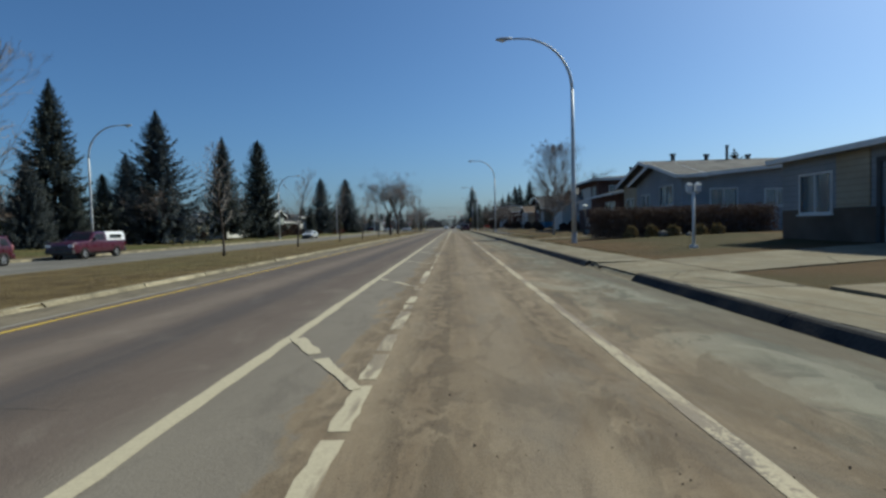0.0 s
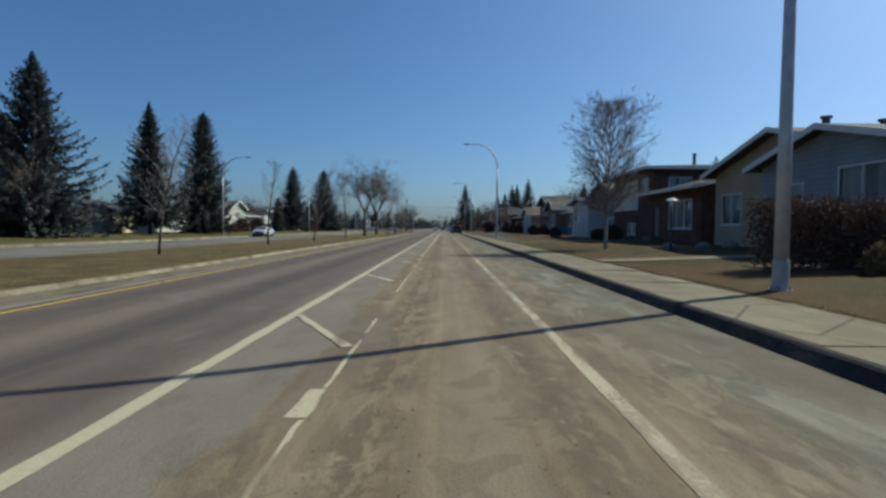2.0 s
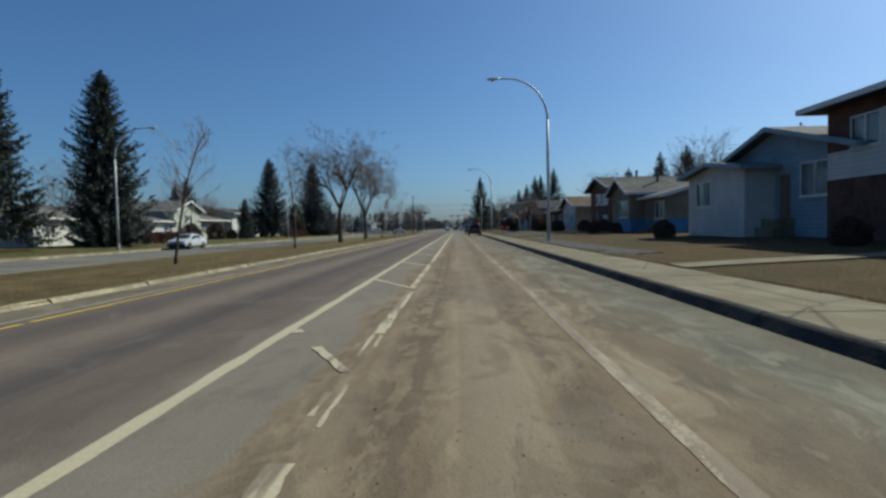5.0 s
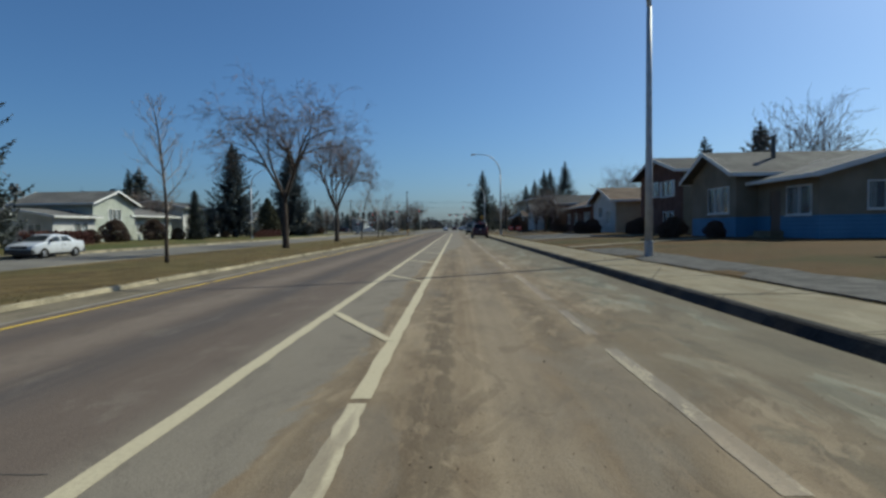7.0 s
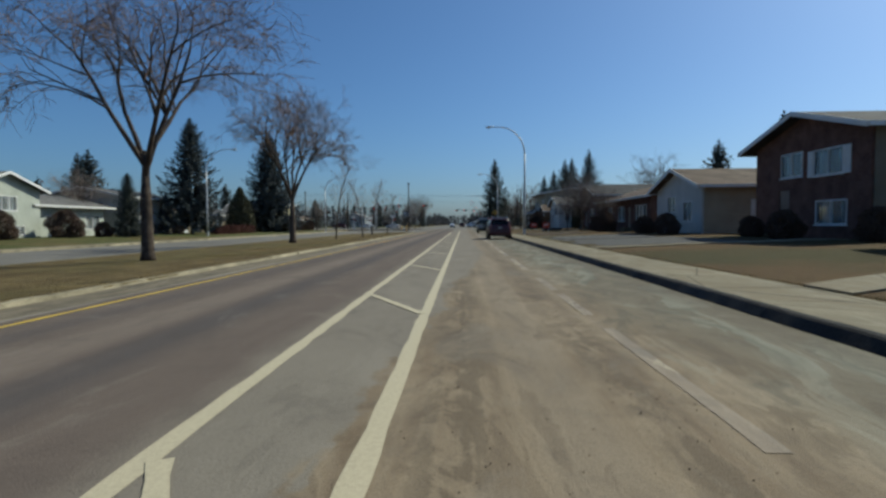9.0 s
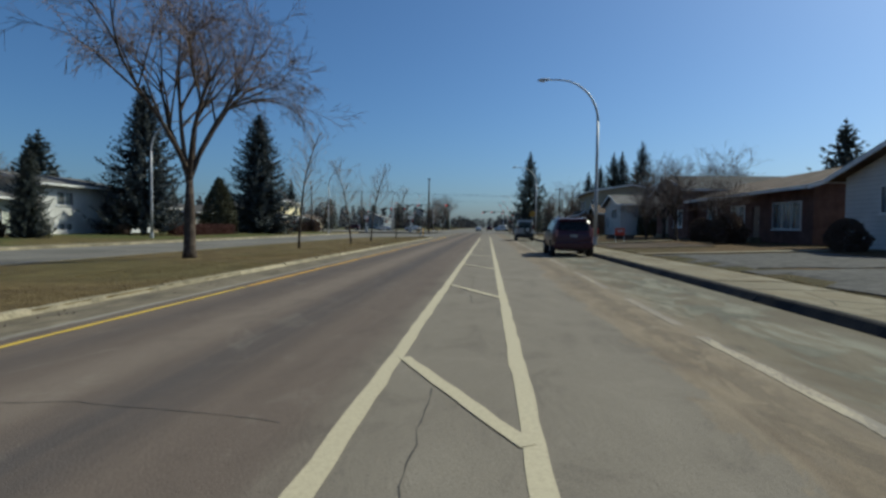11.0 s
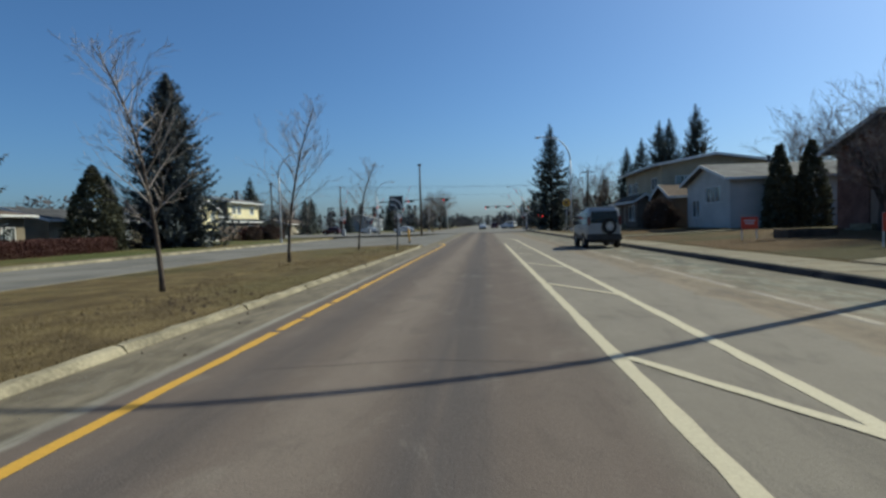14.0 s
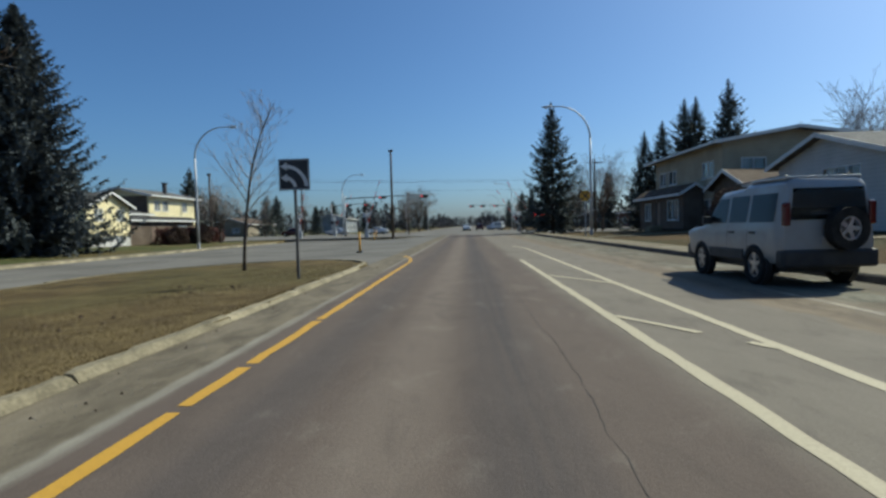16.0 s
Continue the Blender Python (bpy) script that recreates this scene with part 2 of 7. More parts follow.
def worn_paint(name, c, wear, sanded=0.0):
    """Road paint, cracked and chipped away to the street below, and sanded over where sand lies."""
    g = Nodes(name)
    p = g.geo.outputs["Position"]
    col, height, cover, lump = street_colour(g)
    n1 = g.noise(g.scaled(p, (5.0, 1.2, 1.0)), 1.0, 6.0, 0.7)
    n2 = g.noise(p, 30.0, 4.0, 0.7)
    n3 = g.noise(g.scaled(p, (2.5, 0.5, 1.0)), 1.0, 4.0, 0.6, 0.5)
    f = g.math("ADD", g.math("ADD", g.math("MULTIPLY", n1, 0.4), g.math("MULTIPLY", n2, 0.25)), g.math("MULTIPLY", n3, 0.35))
    gone = g.band(f, 0.66 - wear, 0.72 - wear)
    film = g.mix(g.math("MULTIPLY", g.band(n2, 0.35, 0.7), 0.4), c, tuple(0.62 * v for v in c))
    film = g.mix(0.12, film, col)
    if sanded:
        gone = g.math("MAXIMUM", gone, g.math("MULTIPLY", g.math("MULTIPLY", cover, g.band(n3, 0.62 - 0.3 * sanded, 0.70 - 0.3 * sanded)), 0.85))
    g.bump(height, 0.3, 0.008)
    return g.done(g.mix(gone, film, col), 0.78)


def spruce_needles(name, c1, c2, through_light=0.12):
    """Small leaves or twigs: two tones by clump and by tree, a little light passing through."""
    g = Nodes(name)
    col = g.mix(g.random(True), c1, c2)
    col = g.mix(0.25, col, g.mix(g.random(), c1, c2))
    big = g.noise(g.tc.outputs["Object"], 0.55, 4.0, 0.6)
    col = g.mix(g.math("MULTIPLY", g.band(big, 0.42, 0.62), 0.35), col, c1)
    g.bsdf.inputs["Specular IOR Level"].default_value = 0.15
    g.done(col, 0.9)
    if through_light:
        leaf = g.nt.nodes.new("ShaderNodeBsdfTranslucent")
        g.put(leaf.inputs["Color"], col)
        both = g.nt.nodes.new("ShaderNodeMixShader")
        both.inputs[0].default_value = through_light
        g.nt.links.new(g.bsdf.outputs[0], both.inputs[1])
        g.nt.links.new(leaf.outputs[0], both.inputs[2])
        g.nt.links.new(both.outputs[0], g.nt.nodes["Material Output"].inputs["Surface"])
    return g.mat


def glass(name, tint, rough=0.03, ior=1.45):
    g = Nodes(name)
    g.bsdf.inputs["Transmission Weight"].default_value = 0.85
    g.bsdf.inputs["IOR"].default_value = ior
    smear = g.noise(g.tc.outputs["Object"], 2.0, 3.0)
    return g.done(g.mix(g.band(smear, 0.3, 0.8), tint, tuple(0.85 * c for c in tint)), rough)


def lacquer(name, c, rough=0.32, metal=0.0, dust=(0.25, 0.2, 0.15), coat=0.6):
    """Car paint with a film of road dust towards noise patches."""
    g = Nodes(name)
    v = g.tc.outputs["Object"]
    n = g.noise(v, 2.2, 5.0, 0.65)
    col = g.mix(g.math("MULTIPLY", g.band(n, 0.4, 0.8), 0.28), c, dust)
    g.bsdf.inputs["Coat Weight"].default_value = coat
    g.bsdf.inputs["Coat Roughness"].default_value = 0.12
    return g.done(col, g.band(n, 0.3, 0.8, rough, rough + 0.25), metal)


def lit(name, c, strength):
    g = Nodes(name)
    g.put(g.bsdf.inputs["Emission Color"], c)
    g.bsdf.inputs["Emission Strength"].default_value = strength
    return g.done(c, 0.4)


M = {
    "street": street_surface(),
    "lawn": lawn_surface(),
    "asphalt": plain("far_asphalt", (0.10, 0.094, 0.083), (0.19, 0.178, 0.155), 0.9, big=0.25, fine=40, world=True, vary=0),
    "concrete": sidewalk_surface(),
    "kerb": plain("kerb_concrete", (0.13, 0.112, 0.076), (0.35, 0.305, 0.205), 0.9, big=1.2, fine=22, bump=0.5, vary=0.2, world=True),
    # near-black: shade on the right-hand kerb face is put into the colour
    "shaded_kerb": plain("shaded_kerb_concrete", (0.020, 0.019, 0.019), (0.050, 0.046, 0.042), 0.9, big=1.2, fine=22, bump=0.5, vary=0.15, world=True),
    "gravel": plain("grey_gravel", (0.045, 0.044, 0.043), (0.115, 0.11, 0.104), 0.95, big=3.0, fine=45, bump=0.8, vary=0, world=True),
    "white_paint": worn_paint("white_road_paint", (0.47, 0.41, 0.275), 0.04),
    "worn_white": worn_paint("worn_white_road_paint", (0.47, 0.41, 0.28), 0.12, 0.5),
    "dusty_white": worn_paint("dusty_white_road_paint", (0.34, 0.29, 0.195), 0.22, 0.5),
    "sandy_white": worn_paint("sandy_white_road_paint", (0.41, 0.35, 0.23), 0.19, 0.5),
    "yellow_paint": worn_paint("yellow_road_paint", (0.55, 0.305, 0.022), 0.04),
    "dusty_yellow": worn_paint("dusty_yellow_road_paint", (0.58, 0.40, 0.035), 0.04),
    "steel": plain("galvanised_steel", (0.36, 0.37, 0.38), (0.52, 0.53, 0.54), 0.6, 0.5, big=3, fine=40, bump=0.05, vary=0.05),
    "dark_steel": plain("weathered_steel", (0.06, 0.06, 0.062), (0.12, 0.115, 0.11), 0.55, 0.4, big=3, fine=30, vary=0.05),
    "bark": plain("grey_brown_bark", (0.040, 0.031, 0.025), (0.115, 0.090, 0.072), 0.95, big=5, fine=30, bump=0.8, depth=0.02),
    "twig": plain("dark_twigs", (0.11, 0.078, 0.064), (0.23, 0.165, 0.13), 0.9, big=3, fine=30, bump=0.2, islands=True),
    "pale_twig": plain("pale_young_bark", (0.20, 0.17, 0.15), (0.38, 0.335, 0.295), 0.9, big=4, fine=30, bump=0.3),
    "birch": plain("white_birch_bark", (0.22, 0.195, 0.17), (0.46, 0.42, 0.375), 0.85, big=4, fine=14, bump=0.4),
    "birch_twig": plain("birch_twigs", (0.15, 0.12, 0.10), (0.30, 0.245, 0.21), 0.9, big=3, fine=30, bump=0.2),
    "needles": spruce_needles("spruce_needles", (0.066, 0.075, 0.070), (0.125, 0.136, 0.120)),
    "blue_needles": spruce_needles("blue_spruce_needles", (0.068, 0.078, 0.082), (0.128, 0.142, 0.142)),
    "cedar": spruce_needles("cedar_leaves", (0.05, 0.052, 0.034), (0.105, 0.100, 0.060)),
    "hedge": spruce_needles("red_brown_hedge_twigs", (0.070, 0.034, 0.030), (0.150, 0.072, 0.058)),
    "shrub": spruce_needles("bare_shrub_twigs", (0.065, 0.044, 0.035), (0.150, 0.105, 0.080)),
    "shingle_grey": plain("grey_shingles", (0.085, 0.082, 0.08), (0.17, 0.165, 0.155), 0.9, big=0.8, fine=18, bump=0.5, boards=0.1),
    "shingle_brown": plain("brown_shingles", (0.07, 0.05, 0.036), (0.145, 0.108, 0.08), 0.9, big=0.8, fine=18, bump=0.5, boards=0.1),
    "shingle_dark": plain("charcoal_shingles", (0.035, 0.035, 0.037), (0.08, 0.078, 0.076), 0.9, big=0.8, fine=18, bump=0.5, boards=0.1),
    "trim": plain("white_trim", (0.56, 0.56, 0.54), (0.68, 0.67, 0.64), 0.6, big=2, fine=30, bump=0.1, vary=0.05),
    "siding_white": plain("white_siding", (0.42, 0.42, 0.40), (0.56, 0.55, 0.52), 0.6, boards=0.2, bump=0.5, vary=0.05),
    "siding_tan": plain("tan_siding", (0.28, 0.235, 0.16), (0.40, 0.34, 0.235), 0.65, boards=0.2, bump=0.5, vary=0.05),
    "siding_cream": plain("cream_siding", (0.68, 0.59, 0.33), (0.78, 0.69, 0.42), 0.6, boards=0.2, bump=0.5, vary=0.04),
    "siding_blue": plain("pale_blue_siding", (0.16, 0.23, 0.28), (0.24, 0.31, 0.36), 0.65, boards=0.2, bump=0.5, vary=0.05),
    "blue_wall": plain("blue_painted_siding", (0.06, 0.17, 0.30), (0.10, 0.24, 0.40), 0.65, boards=0.2, bump=0.5, vary=0.05),
    "siding_green": plain("grey_green_siding", (0.30, 0.32, 0.27), (0.42, 0.44, 0.38), 0.65, boards=0.2, bump=0.5, vary=0.05),
    "siding_grey": plain("grey_siding", (0.19, 0.21, 0.225), (0.28, 0.295, 0.31), 0.65, boards=0.2, bump=0.5, vary=0.05),
    "stucco_brown": plain("brown_stucco", (0.085, 0.066, 0.05), (0.155, 0.122, 0.095), 0.9, fine=60, bump=0.6),
    "stucco_tan": plain("tan_stucco", (0.19, 0.16, 0.115), (0.28, 0.24, 0.18), 0.9, fine=60, bump=0.6),
    "brick": plain("red_brown_brick", (0.092, 0.052, 0.043), (0.185, 0.105, 0.082), 0.9, big=1.5, fine=12, boards=0.075, bump=0.7),
    "door": plain("painted_door", (0.12, 0.08, 0.06), (0.2, 0.14, 0.1), 0.5, bump=0.1),
    "garage_door": plain("pale_garage_door", (0.48, 0.50, 0.52), (0.60, 0.61, 0.62), 0.55, boards=0.5, bump=0.5),
    "curtain": plain("pale_curtain", (0.55, 0.53, 0.48), (0.72, 0.70, 0.65), 0.95, big=2, fine=8, bump=0.4),
    "pane": glass("window_glass", (0.75, 0.80, 0.82)),
    "car_glass": glass("tinted_car_glass", (0.10, 0.115, 0.12), 0.03, 1.28),
    "grey_red_lens": lacquer("pale_red_lens", (0.30, 0.12, 0.12), 0.12, dust=(0.2, 0.12, 0.11)),
    "tyre": plain("tyre_rubber", (0.012, 0.012, 0.012), (0.035, 0.033, 0.03), 0.85, big=4, fine=30, bump=0.3),
    "rim": plain("alloy_rim", (0.42, 0.42, 0.43), (0.60, 0.60, 0.61), 0.35, 0.85, bump=0.05),
    "plastic": plain("black_plastic", (0.018, 0.018, 0.019), (0.045, 0.044, 0.043), 0.6, big=3, fine=60, bump=0.2),
    "red_car": lacquer("dark_red_car_paint", (0.045, 0.001, 0.008), 0.25, 0.0, (0.05, 0.005, 0.010), coat=0.2),
    "maroon_car": lacquer("maroon_car_paint", (0.06, 0.003, 0.016), 0.25, 0.1, (0.06, 0.022, 0.03)),
    "white_car": lacquer("silver_white_car_paint", (0.33, 0.335, 0.33), 0.35, 0.25, coat=0.4),
    "silver_car": lacquer("silver_car_paint", (0.62, 0.64, 0.66), 0.3, 0.2),
    "canopy_white": lacquer("white_canopy_paint", (0.72, 0.73, 0.74), 0.35),
    "tail_red": lacquer("red_lens", (0.09, 0.004, 0.004), 0.15, dust=(0.06, 0.012, 0.012)),
    "lens": lacquer("clear_lens", (0.62, 0.62, 0.62), 0.12),
    "chrome": plain("chrome", (0.62, 0.62, 0.62), (0.75, 0.75, 0.75), 0.12, 1.0, bump=0.02, vary=0),
    "plate": plain("dusty_plate", (0.26, 0.25, 0.24), (0.36, 0.35, 0.33), 0.5, bump=0.05, vary=0),
    "sign_white": plain("white_sign_face", (0.62, 0.63, 0.62), (0.74, 0.74, 0.72), 0.5, bump=0.05, vary=0),
    "sign_black": plain("black_sign_face", (0.018, 0.02, 0.024), (0.04, 0.042, 0.046), 0.45, bump=0.05, vary=0),
    "sign_yellow": plain("yellow_sign_face", (0.62, 0.30, 0.02), (0.72, 0.38, 0.04), 0.5, bump=0.05, vary=0),
    "sign_red": plain("red_sign_face", (0.58, 0.06, 0.03), (0.70, 0.10, 0.05), 0.5, bump=0.05, vary=0),
    "wood_pole": plain("tarred_wood_pole", (0.05, 0.038, 0.03), (0.11, 0.085, 0.065), 0.9, big=2, fine=25, bump=0.5),
    "red_light": lit("red_signal_light", (1.0, 0.05, 0.05), 1.0),
    "grass": spruce_needles("dry_grass_blades", (0.13, 0.095, 0.042), (0.27, 0.205, 0.10)),
    "crack": plain("bitumen_crack", (0.05, 0.046, 0.043), (0.085, 0.078, 0.070), 0.9, big=3, fine=20, bump=0.3, vary=0, world=True),
    "soil": plain("dark_soil", (0.05, 0.037, 0.026), (0.11, 0.08, 0.055), 0.95, big=4, fine=30, bump=0.8, vary=0, world=True),
    "stone": plain("grey_boulder", (0.16, 0.15, 0.13), (0.32, 0.30, 0.26), 0.9, big=4, fine=30, bump=0.6),
    "distant": plain("distant_woods", (0.05, 0.05, 0.055), (0.11, 0.105, 0.105), 0.95, big=0.05, fine=0.5, vary=0.1, islands=True),
}


# ---- mesh helpers ----
def part(name, bm, material, parent=None, label="", smooth=False, weld=False):
    """Links a bmesh as one mesh object under a thing or a part."""
    if weld:
        bmesh.ops.remove_doubles(bm, verts=bm.verts, dist=0.0005)
    bmesh.ops.recalc_face_normals(bm, faces=bm.faces)
    me = bpy.data.meshes.new(name)
    bm.to_mesh(me)
    bm.free()
    me.materials.append(material)
    if smooth:
        me.shade_smooth()
    ob = new(name, me)
    if parent is not None:
        ob.parent = parent
    if label:
        ob["label"] = label
    return ob


def raw(name, verts, faces, material, parent=None, label="", smooth=False):
    me = bpy.data.meshes.new(name)
    me.from_pydata(verts, [], faces)
    me.materials.append(material)
    if smooth:
        me.shade_smooth()
    ob = new(name, me)
    if parent is not None:
        ob.parent = parent
    if label:
        ob["label"] = label
    return ob


def thing(name, m, label, category, group="", kind=""):
    ob = new(name)
    ob.empty_display_size = 0.3
    ob.matrix_basis = m
    return tagged(ob, label, category, group, kind)


def box(bm, x0, x1, y0, y1, z0, z1, bevel=0.0):
    vs = [bm.verts.new((x, y, z)) for z in (z0, z1) for y in (y0, y1) for x in (x0, x1)]
    fs = [bm.faces.new([vs[i] for i in q]) for q in ((0, 2, 3, 1), (4, 5, 7, 6), (0, 1, 5, 4), (1, 3, 7, 5), (3, 2, 6, 7), (2, 0, 4, 6))]
    if bevel:
        es = {e for f in fs for e in f.edges}
        bmesh.ops.bevel(bm, geom=list(es), offset=bevel, segments=2, affect="EDGES", profile=0.6)
    return vs


def boxed(x0, x1, y0, y1, z0, z1, bevel=0.0):
    bm = bmesh.new()
    box(bm, x0, x1, y0, y1, z0, z1, bevel)
    return bm


def prism(bm, poly, place, t0, t1):
    """A polygon swept from t0 to t1. place(a, b, t) gives the point."""
    n = len(poly)
    lo = [bm.verts.new(place(a, b, t0)) for a, b in poly]
    hi = [bm.verts.new(place(a, b, t1)) for a, b in poly]
    bm.faces.new(lo), bm.faces.new(hi[::-1])
    for i in range(n):
        bm.faces.new((lo[i], lo[(i + 1) % n], hi[(i + 1) % n], hi[i]))


def tube(bm, pts, radii, sides=8, cap=True):
    pts = [Vector(p) for p in pts]
    rings = []
    for i, p in enumerate(pts):
        d = (pts[min(i + 1, len(pts) - 1)] - pts[max(i - 1, 0)]).normalized()
        u = d.orthogonal().normalized() if abs(d.z) > 0.95 else d.cross(Vector((0, 0, 1))).normalized()
        if i and rings:
            u = (last - d * last.dot(d)).normalized()
        last = u
        w = d.cross(u)
        r = radii[i] if isinstance(radii, (list, tuple)) else radii
        rings.append([bm.verts.new(p + (u * math.cos(a) + w * math.sin(a)) * r) for a in (2 * math.pi * k / sides for k in range(sides))])
    for a, b in zip(rings, rings[1:]):
        for k in range(sides):
            bm.faces.new((a[k], a[(k + 1) % sides], b[(k + 1) % sides], b[k]))
    if cap:
        bm.faces.new(rings[0][::-1]), bm.faces.new(rings[-1])


def tubed(pts, radii, sides=8):
    bm = bmesh.new()
    tube(bm, pts, radii, sides)
    return bm


def disc(bm, axis, c, r0, r1, t0, t1, sides=24):
    """A lathe-like ring or drum: outer radius r1, inner r0 (0: solid), from t0 to t1 along the axis."""
    def pt(r, a, t):
        u, v = r * math.cos(a), r * math.sin(a)
        return (c[0] + t, c[1] + u, c[2] + v) if axis == "x" else (c[0] + u, c[1] + t, c[2] + v) if axis == "y" else (c[0] + u, c[1] + v, c[2] + t)
    an = [2 * math.pi * k / sides for k in range(sides)]
    o0, o1 = [bm.verts.new(pt(r1, a, t0)) for a in an], [bm.verts.new(pt(r1, a, t1)) for a in an]
    for k in range(sides):
        bm.faces.new((o0[k], o0[(k + 1) % sides], o1[(k + 1) % sides], o1[k]))
    if r0 <= 0:
        bm.faces.new(o0), bm.faces.new(o1)
        return
    i0, i1 = [bm.verts.new(pt(r0, a, t0)) for a in an], [bm.verts.new(pt(r0, a, t1)) for a in an]
    for k in range(sides):
        j = (k + 1) % sides
        bm.faces.new((i0[k], i1[k], i1[j], i0[j]))
        bm.faces.new((o0[k], i0[k], i0[j], o0[j])), bm.faces.new((o1[k], o1[j], i1[j], i1[k]))


# ---- large structure ----
KERB_R, KERB_M, FAR_IN, FAR_OUT = 4.0, -6.65, -16.3, -26.3
NOSE = 162.0  # where the median ends
CROSS0, CROSS1 = 212.0, 262.0  # the crossing: tracks and a cross street


def ground_height(x, y):
    """The lie of the land without the carriageways."""
    if x > 5.7:
        z = 0.14 + 0.30 * min(1.0, (x - 5.7) / 9.0)
    elif x > KERB_M:
        z = -0.10
    elif x > FAR_IN:
        z = 0.06 - 0.24 * (KERB_M - x) / (KERB_M - FAR_IN)
    elif x > -28.0:
        z = -0.42
    else:
        z = -0.19 + 0.30 * min(1.0, (-28.0 - x) / 12.0)
    if y > 185.0 and (x > 5.7 or x < -28.0):
        k = min(1.0, (y - 185.0) / 22.0)
        z = z * (1 - k) - 0.11 * k
    if FAR_IN < x < KERB_M and NOSE - 6.0 < y < NOSE + 1.6:
        # the rounded end of the median
        d = math.hypot((x - KERB_M + 5.0) / 5.0, max(0.0, y - NOSE + 5.0) / 5.0) * 5.0 - 5.0
        z -= 0.6 * min(1.0, max(0.0, d / 0.35))
    if y > CROSS0 - 2 or (y > NOSE + 1.5 and -17.0 < x < 5.7):
        z = min(z, -0.11 if x > -6.1 or y > CROSS0 - 2 else -0.45)
    return z


def build_ground():
    xs = [-3000, -800, -250, -120, -70, -50, -40, -34, -30, -28.01, -27.99, -26.0, -16.31, -16.29] + [-16 + 0.37 * k for k in range(25)] + [KERB_M - 0.01, KERB_M + 0.01, 5.69, 5.72] + [6.5 + 0.9 * k for k in range(11)] + [18, 22, 30, 45, 70, 120, 250, 800, 3000]
    ys = [-600, -150, -60, -30] + [-20 + 2.5 * k for k in range(71)] + [156 + 0.4 * k for k in range(19)] + [166, 170, 185, 190, 195, 200, 206, 209.9, 210.1, 240, 300, 500, 1200, 3500]
    verts = []
    for y in ys:
        for x in xs:
            z = ground_height(x, y)
            if x > 6.0 or -15.5 < x < -7.0 or -60 < x < -28.5:
                z += 0.03 * noise.noise(Vector((x * 0.35, y * 0.35, 0.0)))
            verts.append((x, y, z))
    n = len(xs)
    faces = [(j * n + i, j * n + i + 1, (j + 1) * n + i + 1, (j + 1) * n + i) for j in range(len(ys) - 1) for i in range(n - 1)]
    tagged(raw("ground", verts, faces, M["lawn"]), "dry brown spring lawn and verge with dull green patches", "ground", kind="structure")


def slab_strip(name, x0, x1, y0, y1, top, thick, material, label, category, parent=None):
    bm = bmesh.new()
    box(bm, x0, x1, y0, y1, top - thick, top)
    ob = part(name, bm, material, parent)
    return tagged(ob, label, category, kind="structure") if parent is None else ob


build_ground()
slab_strip("road", KERB_M + 0.004, KERB_R - 0.004, -60, CROSS0, 0.0, 0.3, M["street"], "worn grey asphalt road with swept sand along one side", "road")
slab_strip("far_road", FAR_OUT + 0.004, FAR_IN - 0.004, -60, CROSS0, -0.32, 0.3, M["asphalt"], "pale grey asphalt carriageway beyond the median", "road")
slab_strip("cross_road", -160, 160, CROSS0 + 0.004, CROSS1, -0.02, 0.2, M["asphalt"], "grey asphalt cross street at the level crossing", "road")
bm = bmesh.new()
prism(bm, [(-16.294, -0.322), (-14.0, -0.30), (-9.0, -0.06), (KERB_M + 0.002, -0.012), (KERB_M + 0.002, -0.3), (-16.294, -0.6)], lambda a, b, t: (a, t, b), NOSE - 6.0, CROSS0 - 0.004)
tagged(part("median_gap", bm, M["asphalt"]), "grey asphalt at the end of the grass median", "road", kind="structure")
slab_strip("road_beyond", -16.0, 4.5, CROSS1 + 0.004, 1500, -0.03, 0.2, M["asphalt"], "grey asphalt road running on into the distance", "road")


def ragged_strip(bm, x0, x1, y0, y1, z, seed, step=0.35, rough=0.012):
    """A painted strip with slightly ragged edges."""
    rnd = random.Random(seed)
    n = max(2, int((y1 - y0) / step))
    rows = []
    for k in range(n + 1):
        y = y0 + (y1 - y0) * k / n
        rows.append((bm.verts.new((x0 + rnd.uniform(-rough, rough), y, z)), bm.verts.new((x1 + rnd.uniform(-rough, rough), y, z))))
    for a, b in zip(rows, rows[1:]):
        bm.faces.new((a[0], a[1], b[1], b[0]))


CHEVRONS = [-0.6, 5.9, 12.7, 19.3, 25.9, 32.3, 38.6, 44.8, 51.1, 57.4, 63.8, 70.2, 76.4, 82.7, 89.2, 96.0, 103.3, 109.7, 116.1, 122.4, 128.6, 134.9, 140.9, 146.8, 152.6]


# how much of each worn bar is left, as stretches from the edge line outwards
BAR_LEFT = {5.9: ((0.0, 0.4), (0.5, 1.0)), 12.7: ((0.0, 0.2), (0.42, 1.0)), 19.3: ((0.0, 0.28), (0.40, 0.95)), 32.3: ((0.0, 0.26), (0.32, 0.82)), 38.6: ((0.5, 1.0),), 51.1: ((0.0, 0.1), (0.5, 1.0)), 146.8: ((0.0, 0.6), (0.86, 1.0))}


